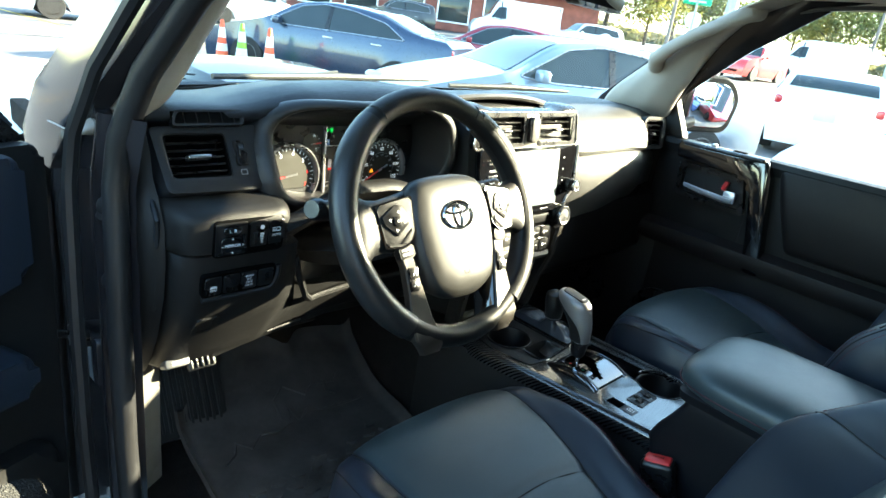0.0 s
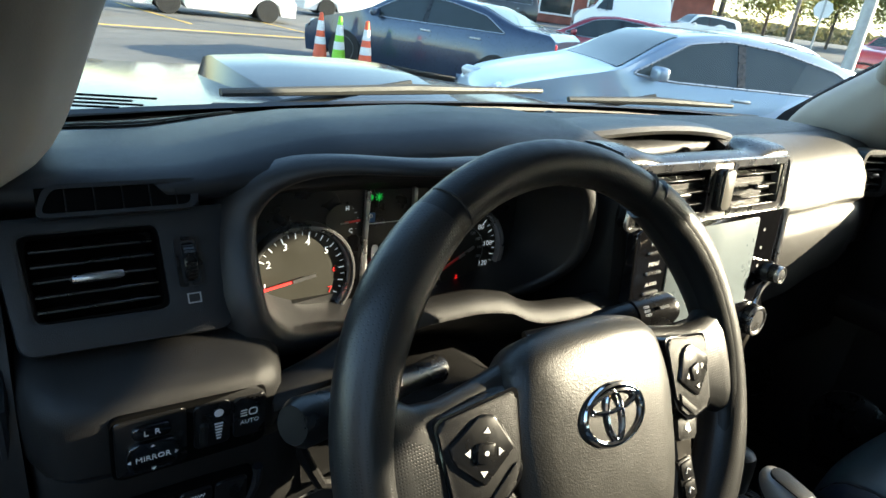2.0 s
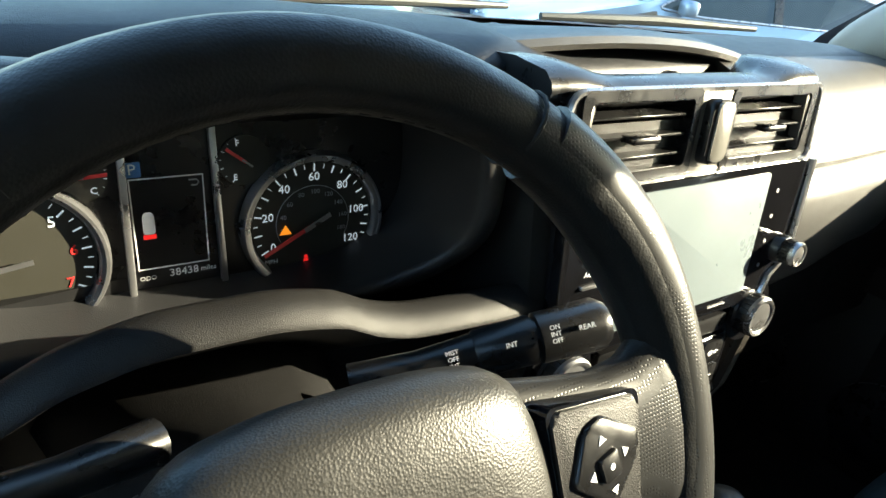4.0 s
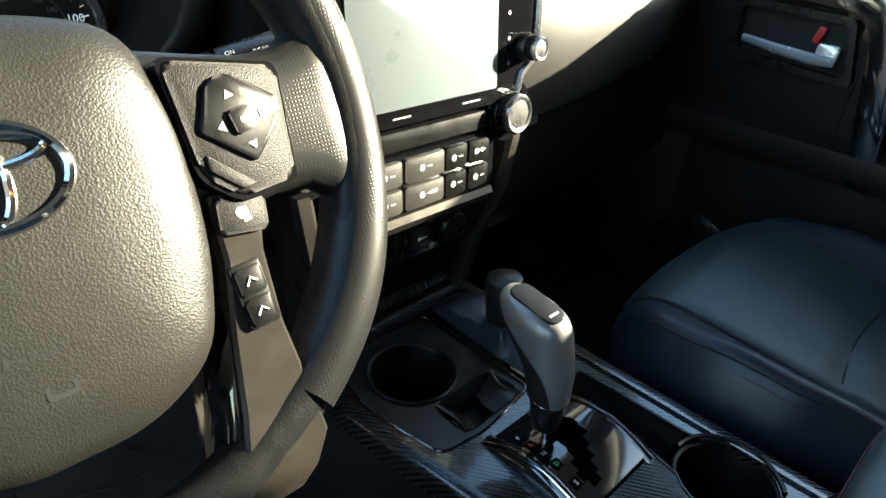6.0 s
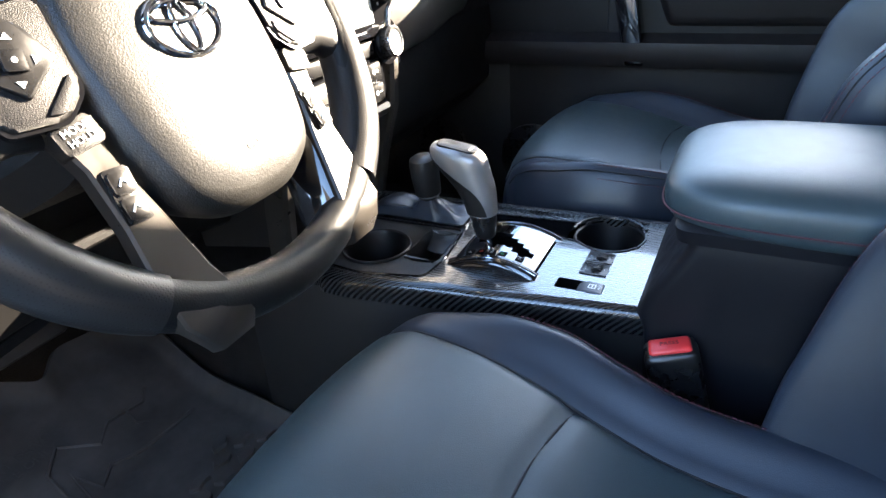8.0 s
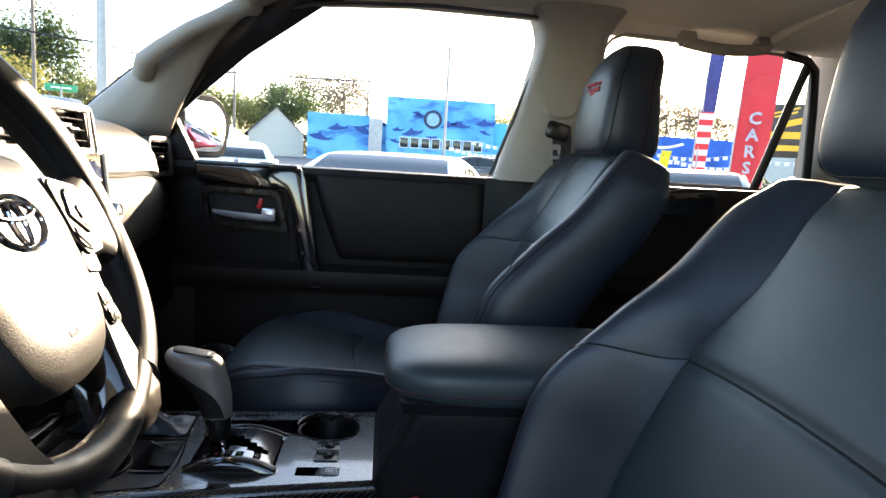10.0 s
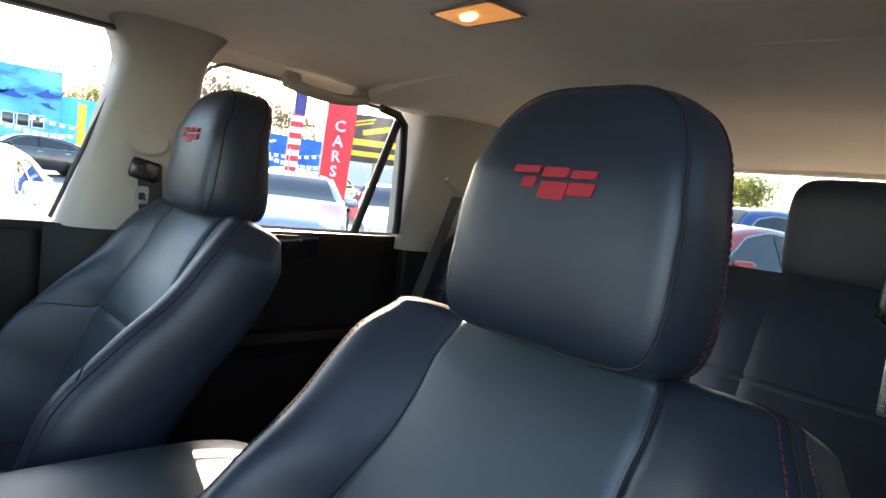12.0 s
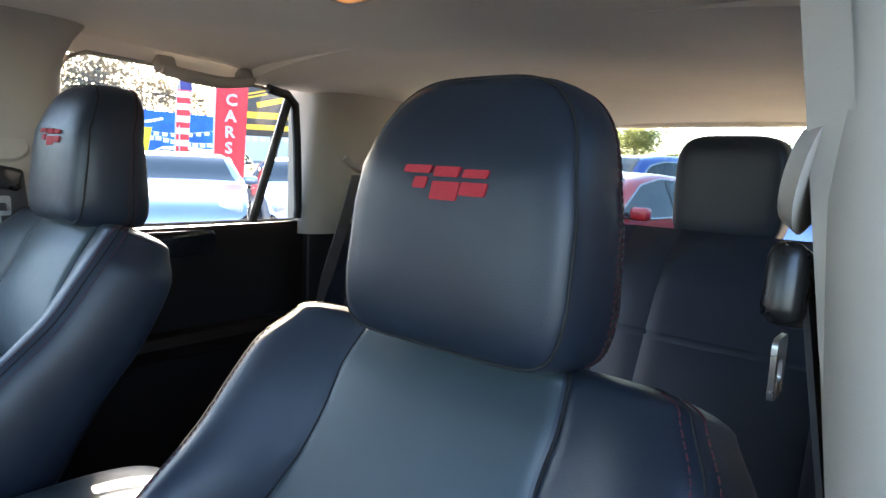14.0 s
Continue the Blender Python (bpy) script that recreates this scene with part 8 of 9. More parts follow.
dslab([(-1.05, 0.45), (-0.085, 0.45), (-0.075, 1.235), (-1.02, 1.245)], -0.05, 0.04, PAINT, "shell", 0.012)
dslab([(-1.0, 0.52), (-0.08, 0.52), (-0.07, 1.235), (-1.0, 1.24)], 0.04, 0.085, PLASTIC, "inner_panel", 0.015)
dslab([(-0.95, 1.0), (-0.40, 0.99), (-0.12, 1.06), (-0.12, 1.23), (-0.95, 1.235)], 0.085, 0.115, LEATHER, "upper_pad", 0.015)
dslab([(-0.33, 1.235), (-0.075, 1.235), (-0.20, 1.36)], 0.0, 0.06, SMOOTH, "sail_panel", 0.006, 0.01)
dslab([(-0.95, 0.92), (-0.15, 0.90), (-0.15, 0.96), (-0.95, 0.98)], 0.085, 0.15, LEATHER, "armrest", 0.02)
dslab([(-0.7, 0.55), (-0.12, 0.55), (-0.10, 0.78), (-0.7, 0.80)], 0.085, 0.12, PLASTIC, "map_pocket", 0.02, 0.05)
bm = B()
lathe(bm, [(0.001, 0.012), (0.075, 0.012), (0.09, 0.004), (0.092, 0)], 36, pose(0.12, -0.22, 0.67) @ pose(0, 0, 0, 0, 90))
part("speaker_grille", bm, surface("mesh_grille", (0.02, 0.02, 0.02), 0.6, grain=300, gstr=1.0, gdist=0.003, cell=True), dd)
bm = B()
tube(bm, [(0.02, -0.085, 1.24), (0.0, -0.17, 1.36), (-0.06, -0.32, 1.50), (-0.10, -0.52, 1.60), (-0.12, -0.75, 1.62), (-0.11, -0.95, 1.61), (-0.03, -1.02, 1.24)], 0.02, 8)
part("window_frame", bm, SEAL, dd)
bm = B()
tube(bm, [(0.0, -0.08, 0.5), (0.0, -0.07, 0.8), (0.0, -0.07, 1.2)], 0.012, 8)
part("door_seal", bm, SEAL, dd)


# ---- outside: the lot ----
def gz_out(x, y):
    """The lot rises gently to the right of the car."""
    s = max(0.0, x - 6.0)
    return 0.022 * s * s / (s + 6.0) if s < 90 else 0.022 * 90 * 90 / 96


XS = [-900, -300, -100, -40, -15] + edge_steps(-5, 60, 26) + [80, 110, 160, 300, 900]
YS = [-900, -300, -120, -60, -30, -15, -8, 0, 8, 15, 30, 60, 120, 300, 900]
bm = B()
gv = [[bm.verts.new((x, y, gz_out(x, y))) for y in YS] for x in XS]
for i in range(len(XS) - 1):
    for j in range(len(YS) - 1):
        bm.faces.new((gv[i][j], gv[i + 1][j], gv[i + 1][j + 1], gv[i][j + 1]))
tagged(part("ground", bm, ASPHALT), "worn grey asphalt of the car lot", "ground", kind="structure")
# added unseen wall blocking sky light from the driver's side, behind the open door
bm = B()
box(bm, 0.25, 8.0, 2.0, pose(-2.3, -3.75, 1.0), 0.02)
tagged(part("wall_sky_block", bm, surface("sky_block_wall", (0.035, 0.033, 0.032), 0.85, vscale=1.5, var=0.3, grain=40, gstr=0.4, gdist=0.01)), "added unseen dark wall that blocks sky light beside the parking bay", "wall", kind="structure")
# painted bay lines and the road's kerb
YLINE = surface("worn_yellow_paint", (0.55, 0.36, 0.06), 0.7, vscale=3, var=0.3, gstr=0.3, grain=60)
bay = thing("road_marking", "worn painted lines on the lot", "road marking", kind="structure")
for k in range(6):
    bm = B()
    box(bm, 0.1, 5.0, 0.006, pose(-3 + 3.0 * k, 19.5, 0.004, 0, 0, 10), 0)
    part("line", bm, YLINE, bay)
bm = B()
box(bm, 60, 0.12, 0.006, pose(10, 15.5, 0.004 + 0.05, 0, 0, 4), 0)
part("line", bm, YLINE, bay)


def paint(name, col, metal=0.3, rough=0.28):
    return surface(name, col, rough, metal=metal, var=0.04, rvar=0.01, gstr=0.0, coat=1.0)


CARGLASS = surface("dark_car_glass", (0.022, 0.030, 0.030), 0.03, var=0.15, rvar=0.0, gstr=0, spec=0.6)
TYRE = surface("tyre_rubber", (0.015, 0.015, 0.015), 0.8, grain=200, gstr=0.3)
TAIL = surface("red_lens", (0.45, 0.015, 0.02), 0.15, var=0.1, gstr=0, coat=1.0)
LAMPG = surface("clear_lens", (0.55, 0.58, 0.6), 0.1, var=0.1, gstr=0, coat=1.0)
PLATEC = surface("plate_white", (0.6, 0.6, 0.58), 0.5, var=0.05, gstr=0)

KINDS = {
    # length, width, roofline (x, z) front to rear, belt (x, z), wheelbase, wheel radius, side glass
    "sedan": (4.70, 1.85, [(-2.35, 0.98), (-2.30, 1.06), (-1.75, 1.12), (-0.9, 1.38), (-0.1, 1.44), (0.45, 1.38), (1.15, 1.02), (1.7, 0.88), (2.2, 0.72), (2.35, 0.55)], 0.96, 2.87, 0.335, [(-1.55, 0.99), (-1.15, 1.22), (-0.5, 1.345), (0.0, 1.375), (0.42, 1.31), (1.0, 1.0), (0.6, 0.965)]),
    "coupe": (4.70, 1.88, [(-2.35, 0.95), (-2.30, 1.02), (-1.75, 1.05), (-0.9, 1.30), (-0.2, 1.38), (0.2, 1.34), (0.95, 1.03), (1.6, 0.96), (2.2, 0.80), (2.35, 0.6)], 0.96, 2.72, 0.34, [(-0.95, 1.02), (-0.55, 1.24), (0.0, 1.30), (0.3, 1.22), (0.85, 1.0)]),
    "hatch": (4.40, 1.80, [(-2.2, 0.95), (-2.15, 1.1), (-1.85, 1.30), (-1.3, 1.42), (-0.4, 1.46), (0.3, 1.40), (1.0, 1.02), (1.6, 0.90), (2.1, 0.72), (2.2, 0.5)], 0.98, 2.70, 0.33, [(-1.6, 1.02), (-1.45, 1.22), (-0.6, 1.37), (0.0, 1.38), (0.35, 1.31), (0.9, 1.0)]),
    "suv": (4.70, 1.90, [(-2.35, 1.0), (-2.32, 1.25), (-2.15, 1.62), (-1.5, 1.72), (-0.3, 1.74), (0.35, 1.68), (0.95, 1.20), (1.6, 1.10), (2.2, 0.95), (2.35, 0.6)], 1.12, 2.78, 0.38, [(-1.95, 1.16), (-1.85, 1.5), (-0.8, 1.62), (0.0, 1.63), (0.35, 1.56), (0.85, 1.18)]),
    "van": (5.6, 2.0, [(-2.8, 1.2), (-2.78, 2.3), (-2.5, 2.45), (0.5, 2.48), (1.2, 2.35), (1.8, 1.45), (2.5, 1.15), (2.8, 0.8)], 1.25, 3.4, 0.36, [(0.7, 1.35), (0.7, 2.05), (1.2, 2.0), (1.65, 1.35)]),
}


def vehicle(name, kind, body, cx, cy, heading, label, category="car", rim=SATIN):
    """A parked vehicle whose nose points along heading (degrees from +x)."""
    L, W, roofline, belt, wb, wr, glass = KINDS[kind]
    car = thing(name, label, category, m=pose(cx, cy, gz_out(cx, cy), 0, 0, heading))
    hw = W / 2

    def top(x):
        return interp_lin(roofline, x)

    def half(x):
        e = abs(x) / (L / 2)
        return hw * (1 - 0.10 * e ** 4)

    def yside(x, z):
        t, b = top(x), min(belt, top(x) - 0.02)
        w = half(x)
        if z <= b or t - b < 0.1:
            return w * (1.0 - 0.03 * max(0, (z - 0.6)) / 0.5)
        return lerp(w * 0.985, w * 0.985 - 0.24 * (t - b) / 0.5, (z - b) / (t - b))

    n = 40
    rings = []
    for i in range(n + 1):
        x = -L / 2 + L * i / n
        t = top(x)
        b = min(belt, t - 0.02)
        arch = max(0.0, 1 - min(abs(x - wb / 2), abs(x + wb / 2)) / (wr + 0.07))
        z0 = 0.20 + (0.42 * math.sqrt(max(0, 1 - (1 - arch) ** 2)) if arch > 0 else 0)
        w = half(x)
        wt = yside(x, t)
        side = [(w * 0.94, z0), (w, max(0.45, z0 + 0.02)), (w * 0.995, max(0.62, z0 + 0.04)), (yside(x, b), b), (lerp(yside(x, b), wt, 0.5), lerp(b, t, 0.5)), (lerp(yside(x, b), wt, 0.86), lerp(b, t, 0.86)), (wt * 0.955, lerp(b, t, 0.955)), (wt * 0.86, t - 0.012), (wt * 0.6, t - 0.003), (wt * 0.2, t)]
        rings.append([(x, y, z) for y, z in side] + [(x, -y, z) for y, z in side[::-1]])
    bm = B()
    loft(bm, rings)
    part("body", bm, body, car, angle=48)
    # side windows
    for s in (1, -1):
        bm = B()
        q = fillet(glass, 0.06, 3)
        vs = [bm.verts.new((x, s * (yside(x, z) + 0.006), z)) for x, z in q]
        f = bm.faces.new(vs)
        bmesh.ops.triangulate(bm, faces=[f])
        part("side_window", bm, CARGLASS, car)
        xs = [p[0] for p in glass]
        bm = B()
        for px in ((min(xs) * 0.3 + max(xs) * 0.7) - 0.35,):
            zt, zb = top(px) - 0.09, belt + 0.02
            loft(bm, [[(px - 0.04, s * (yside(px, z) + 0.004), z), (px + 0.04, s * (yside(px, z) + 0.004), z), (px + 0.04, s * (yside(px, z) + 0.012), z), (px - 0.04, s * (yside(px, z) + 0.012), z)] for z in edge_steps(zb, zt, 4)])
        part("window_post", bm, SMOOTH, car)
        bm = B()
        tube(bm, [(x, s * (yside(x, z) + 0.008), z) for x, z in q] + [(q[0][0], s * (yside(*q[0]) + 0.008), q[0][1])], 0.011, 5)
        part("window_trim", bm, SATIN, car)
        # wing mirror, handles, sill line
        bm = B()
        mx = max(xs) - 0.22
        box(bm, 0.12, 0.20, 0.13, pose(mx, s * (half(mx) + 0.08), belt + 0.07), 0.04, 3)
        part("wing_mirror", bm, body, car)
        for hx in (-0.15, -1.05):
            bm = B()
            box(bm, 0.2, 0.02, 0.03, pose(hx, s * (yside(hx, 0.85) + 0.006), 0.86), 0.008)
            part("door_handle", bm, SATIN, car)
    # screens
    segs = []
    for (x0, z0), (x1, z1) in zip(roofline, roofline[1:]):
        sl = (z1 - z0) / (x1 - x0)
        if max(z0, z1) > belt + 0.15 and abs(sl) > 0.22 and abs(x1 - x0) > 0.12:
            segs.append((x0, x1))
    for x0, x1 in segs:
        bm = B()
        a, b = lerp(x0, x1, 0.06), lerp(x0, x1, 0.94)
        grid(bm, lambda u, v: (lerp(a, b, u), lerp(-1, 1, v) * yside(lerp(a, b, u), top(lerp(a, b, u))) * 0.86, top(lerp(a, b, u)) + 0.006 - 0.008 * abs(2 * v - 1) ** 3), 6, 6)
        part("windscreen" if x0 > 0 else "rear_window", bm, CARGLASS, car)
    # lamps and plates
    for s in (1, -1):
        bm = B()
        box(bm, 0.12, 0.34, 0.13, pose(L / 2 - 0.16, s * hw * 0.68, 0.68, 0, 25, s * -25), 0.04, 3)
        part("headlight", bm, LAMPG, car)
        bm = B()
        box(bm, 0.08, 0.36, 0.14, pose(-L / 2 + 0.06, s * hw * 0.68, 0.88, 0, 0, s * 18), 0.035, 3)
        part("tail_light", bm, TAIL, car)
    bm = B()
    box(bm, 0.06, W * 0.55, 0.16, pose(L / 2 - 0.03, 0, 0.42), 0.02)
    part("grille", bm, VOID, car)
    bm = B()
    box(bm, 0.02, 0.32, 0.16, pose(-L / 2 - 0.004, 0, 0.72 if kind != "van" else 0.9), 0.004)
    part("number_plate", bm, PLATEC, car)
    for sx in (1, -1):
        for s in (1, -1):
            M = pose(sx * wb / 2, s * (hw - 0.10), wr) @ pose(0, 0, 0, -90 * s)
            bm = B()
            lathe(bm, [(wr * 0.62, -0.11), (wr * 0.95, -0.11), (wr, -0.06), (wr, 0.06), (wr * 0.95, 0.10), (wr * 0.64, 0.10)], 28, M)
            wh = part("wheel", bm, TYRE, car)
            bm = B()
            lathe(bm, [(wr * 0.64, 0.05), (wr * 0.66, 0.10), (wr * 0.60, 0.10), (wr * 0.56, 0.05), (wr * 0.54, 0.0), (0.01, 0.0)], 24, M)
            for k in range(7):
                box(bm, wr * 0.56, 0.045, 0.02, M @ pose(0, 0, 0.075, 0, 0, k * 360 / 7) @ pose(wr * 0.32, 0, 0), 0.006, 1)
            part("rim", bm, rim, wh)
    return car


BLUEGREY = paint("blue_grey_paint", (0.022, 0.042, 0.085), 0.4)
SILVER = paint("silver_paint", (0.26, 0.32, 0.40), 0.45, 0.30)
DEEPRED = paint("deep_red_paint", (0.30, 0.015, 0.03), 0.4)
WHITEP = paint("white_paint", (0.78, 0.78, 0.78), 0.0)
BLACKP = paint("black_paint", (0.012, 0.012, 0.014), 0.2)
REDP = paint("red_paint", (0.55, 0.02, 0.02), 0.1)
BLUEP = paint("blue_paint", (0.03, 0.09, 0.30), 0.4)
DARKRIM = GUNMETAL
vehicle("sedan", "sedan", BLUEGREY, 6.0, 10.1, 120, "dark blue-grey electric sedan with chrome window trim")
vehicle("sedan", "sedan", SILVER, 5.45, 4.6, 153, "silver sedan parked beside the front of the car")
vehicle("sedan", "sedan", DEEPRED, 10.4, 9.9, 128, "deep red sedan behind the silver one")
vehicle("hatchback", "hatch", WHITEP, 4.9, 20.3, -6, "white hatchback with dark wheels", rim=DARKRIM)
vehicle("hatchback", "hatch", WHITEP, 11.6, 24.5, -10, "white hatchback further along the row", rim=DARKRIM)
vehicle("hatchback", "hatch", BLACKP, -0.6, 18.2, -4, "black hatchback with orange wheel trim")
vehicle("coupe", "coupe", WHITEP, 6.1, 0.25, 165, "white coupe with red seats parked alongside")
vehicle("hatchback", "hatch", WHITEP, 12.6, 3.6, 14, "white hatchback seen from behind")
vehicle("sedan", "sedan", WHITEP, 9.8, 6.8, 170, "white sedan in the next bay")
vehicle("sedan", "sedan", SILVER, 9.3, -4.9, 152, "silver sedan facing the car")
vehicle("sedan", "sedan", WHITEP, 8.6, -6.9, 150, "white sedan beyond the crossover")
vehicle("suv", "suv", BLACKP, 25.5, 32.5, 150, "black pickup-like vehicle far across the lot")
vehicle("van", "van", WHITEP, 31, 27.5, 140, "white delivery van far across the lot", "van")
vehicle("suv", "suv", WHITEP, 33, 23.5, 150, "white off-roader far across the lot")
vehicle("suv", "suv", REDP, 34, 13.5, 175, "red off-roader across the road")
vehicle("van", "van", WHITEP, 46, 14.0, 100, "white camper van in front of the houses", "van")
vehicle("sedan", "sedan", BLACKP, 27, -3.5, 95, "black sedan in front of the mural")
vehicle("sedan", "sedan", WHITEP, 30, -9, 95, "white sedan in front of the mural")
vehicle("sedan", "sedan", SILVER, 24, -12.5, 130, "silver sedan by the banners")
vehicle("sedan", "sedan", BLACKP, 20, -12.0, 140, "black sedan by the banners")
vehicle("suv", "suv", BLUEP, 3.6, -9.6, 70, "blue off-roader parked behind")
vehicle("sedan", "sedan", REDP, 2.6, -6.6, 80, "red sedan parked behind")
vehicle("suv", "suv", WHITEP, 6.8, -13.0, 75, "white off-roader parked behind")
vehicle("sedan", "sedan", BLUEP, 0.2, -7.0, 85, "blue sedan parked behind")
vehicle("suv", "suv", WHITEP, 1.2, -12.5, 85, "white crossover further behind")

# traffic cones
ORANGE = surface("orange_cone", (0.75, 0.10, 0.03), 0.5, var=0.1, gstr=0.1)
LIME = surface("lime_cone", (0.25, 0.62, 0.03), 0.5, var=0.1, gstr=0.1)
REFLECT = surface("reflective_band", (0.72, 0.72, 0.70), 0.4, var=0.05, gstr=0)
for cx, cy, mt, lb in ((3.98, 10.75, ORANGE, "orange"), (4.02, 10.1, LIME, "lime green"), (4.22, 9.55, ORANGE, "faded orange")):
    c = thing("traffic_cone", lb + " traffic cone with white reflective bands", "traffic cone", "traffic cones", m=pose(cx, cy, 0))
    bm = B()
    box(bm, 0.36, 0.36, 0.04, pose(0, 0, 0.02), 0.01)
    part("base", bm, TYRE, c)
    bm = B()
    lathe(bm, [(0.14, 0.04), (0.03, 0.90), (0.022, 0.91), (0.001, 0.91)], 20)
    part("cone", bm, mt, c)
    for z0, z1 in ((0.40, 0.52), (0.62, 0.78)):
        bm = B()
        r0, r1 = 0.14 - 0.11 * (z0 - 0.04) / 0.86 + 0.003, 0.14 - 0.11 * (z1 - 0.04) / 0.86 + 0.003
        lathe(bm, [(r0 - 0.004, z0), (r0, z0), (r1, z1), (r1 - 0.004, z1)], 20)
        part("band", bm, REFLECT, c)


# ---- buildings ----
def mural_mat():
    m, t, p = nodes_of("painted_mural_wall")
    v = coords(t)
    n1 = noise_tex(t, v, 0.22, 3)
    n2 = noise_tex(t, coords(t, (1, 0.5, 1.4)), 0.6, 5)
    c = mix(t, ramp(t, n1, 0, 1, 0.35, 0.65), (0.05, 0.33, 0.72), (0.16, 0.56, 0.86))
    c = mix(t, ramp(t, n2, 0, 0.7, 0.52, 0.62), c, (0.02, 0.10, 0.40))
    t.links.new(c, p.inputs["Base Color"])
    p.inputs["Roughness"].default_value = 0.8
    return m


MURAL = mural_mat()
DARKBLUE = surface("mural_dark_blue", (0.02, 0.08, 0.30), 0.8, gstr=0)
mb = thing("mural_building", "long flat-roofed building painted with a blue sea mural", "building")


def wall_block(parent, x, y0, y1, z0, z1, depth, mat, name="wall"):
    bm = B()
    box(bm, depth, abs(y1 - y0), z1 - z0, pose(x + depth / 2, (y0 + y1) / 2, (z0 + z1) / 2), 0.05, 1)
    return part(name, bm, mat, parent)


MX = 68.0
wall_block(mb, MX, 8.8, 2.2, 0.5, 6.2, 16, MURAL)
wall_block(mb, MX - 0.5, 0.4, -11.4, 0.5, 8.4, 16, MURAL)
wall_block(mb, MX, 2.2, 0.4, 0.5, 5.4, 15, MURAL)
wall_block(mb, MX, -11.4, -15.4, 0.5, 6.3, 16, surface("turquoise_wall", (0.06, 0.45, 0.62), 0.8, gstr=0))
bm = B()
box(bm, 1.0, 1.4, 4.6, pose(MX - 0.6, 1.5, 3.6), 0.05)
part("grey_entry", bm, surface("grey_render", (0.45, 0.45, 0.45), 0.8, gstr=0), mb)
bm = B()
lathe(bm, [(1.0, 0), (1.0, 0.05), (0.72, 0.06), (0.72, 0.05)], 28, pose(MX - 0.52, -4.6, 6.2) @ pose(0, 0, 0, 0, -90))
part("round_emblem", bm, surface("emblem_dark", (0.03, 0.04, 0.08), 0.7, gstr=0), mb)
bm = B()
lathe(bm, [(0.7, 0), (0.7, 0.05), (0.001, 0.05)], 24, pose(MX - 0.55, -4.6, 6.2) @ pose(0, 0, 0, 0, -90))
part("emblem_centre", bm, surface("emblem_pale_blue", (0.25, 0.45, 0.65), 0.7, gstr=0), mb)
rng = random.Random(7)
for k in range(16):
    y, z = rng.uniform(-11, 8), rng.uniform(3.4, 7.4)
    if y > 0.2:
        z = min(z, 5.4)
    s = rng.uniform(0.6, 1.3)
    bm = B()
    prism(bm, fillet([(-1.0, 0.0), (-0.3, 0.28), (0.1, 0.55), (0.15, 0.26), (0.8, 0.1), (1.15, 0.3), (1.0, -0.05), (0.3, -0.2), (-0.4, -0.2)], 0.08, 2), 0, 0.03, pose(MX - (0.53 if y < 0.3 else 0.03), y, z) @ Matrix(((0, 0, -1, 0), (-s, 0, 0, 0), (0, s, 0, 0), (0, 0, 0, 1))) @ pose(0, 0, 0, 0, 0, rng.uniform(-25, 25)), 0)
    part("painted_dolphin", bm, DARKBLUE, mb)
for k in range(8):
    bm = B()
    box(bm, 0.1, 0.85, 1.0, pose(MX - 0.54, -1.6 - 1.15 * k, 3.6), 0.02)
    w = part("window", bm, CARGLASS, mb)
    bm = B()
    ring_prism(bm, rect(-0.5, -0.58, 0.5, 0.58), rect(-0.42, -0.5, 0.42, 0.5), 0, 0.08, pose(MX - 0.52, -1.6 - 1.15 * k, 3.6) @ Matrix(((0, 0, -1, 0), (-1, 0, 0, 0), (0, 1, 0, 0), (0, 0, 0, 1))))
    part("window_frame", bm, WHITE, w)
m2 = thing("mural_building", "blue painted shop wall further along the road", "building")
wall_block(m2, 66, -18.5, -40, 0.5, 6.0, 14, surface("blue_wall", (0.02, 0.12, 0.50), 0.8, vscale=0.3, var=0.35, gstr=0))
wall_block(m2, 64, -40, -52, 0.5, 4.6, 14, surface("pale_wall", (0.45, 0.45, 0.43), 0.8, gstr=0))

# brick shops across the lot
BRICK = surface("brick_facade", (0.22, 0.07, 0.05), 0.85, vscale=1.5, var=0.3, gstr=0.4, grain=30, gdist=0.02)
ROOFG = surface("grey_shingle_roof", (0.075, 0.08, 0.09), 0.85, vscale=2, var=0.2, gstr=0.5, grain=14, gdist=0.05)
sh = thing("brick_shop", "low brick shop with a grey roof and shop windows", "building", m=pose(36, 31, 0.5, 0, 0, -42))
bm = B()
box(bm, 22.4, 10, 3.6, pose(-5.8, 5, 1.8), 0.03, 1)
part("wall", bm, BRICK, sh)
bm = B()
loft(bm, [[(x, -0.8, 3.4), (x, 5, 5.6), (x, 10.8, 3.4), (x, 10.8, 3.2), (x, -0.8, 3.2)] for x in (-17.6, 6.0)])
part("roof", bm, ROOFG, sh)
bm = B()
box(bm, 23.6, 0.06, 0.28, pose(-5.8, -0.83, 3.3), 0)
part("gutter", bm, WHITE, sh)
for k in range(6):
    bm = B()
    box(bm, 2.2, 0.1, 1.9, pose(-15 + 3.3 * k, -0.02, 1.6), 0.02)
    w = part("shop_window", bm, CARGLASS, sh)
    bm = B()
    ring_prism(bm, rect(-1.2, -1.05, 1.2, 1.05), rect(-1.08, -0.94, 1.08, 0.94), 0, 0.1, pose(-15 + 3.3 * k, -0.02, 1.6) @ pose(0, 0, 0, 90))
    part("window_frame", bm, WHITE, w)
hs = thing("house", "small white gabled house among the trees", "building", m=pose(74, 13.0, 1.2, 0, 0, 8))
bm = B()
loft(bm, [[(x, -3, 0), (x, -3, 2.6), (x, 0, 5.4), (x, 3, 2.6), (x, 3, 0)] for x in (-3, 3)])
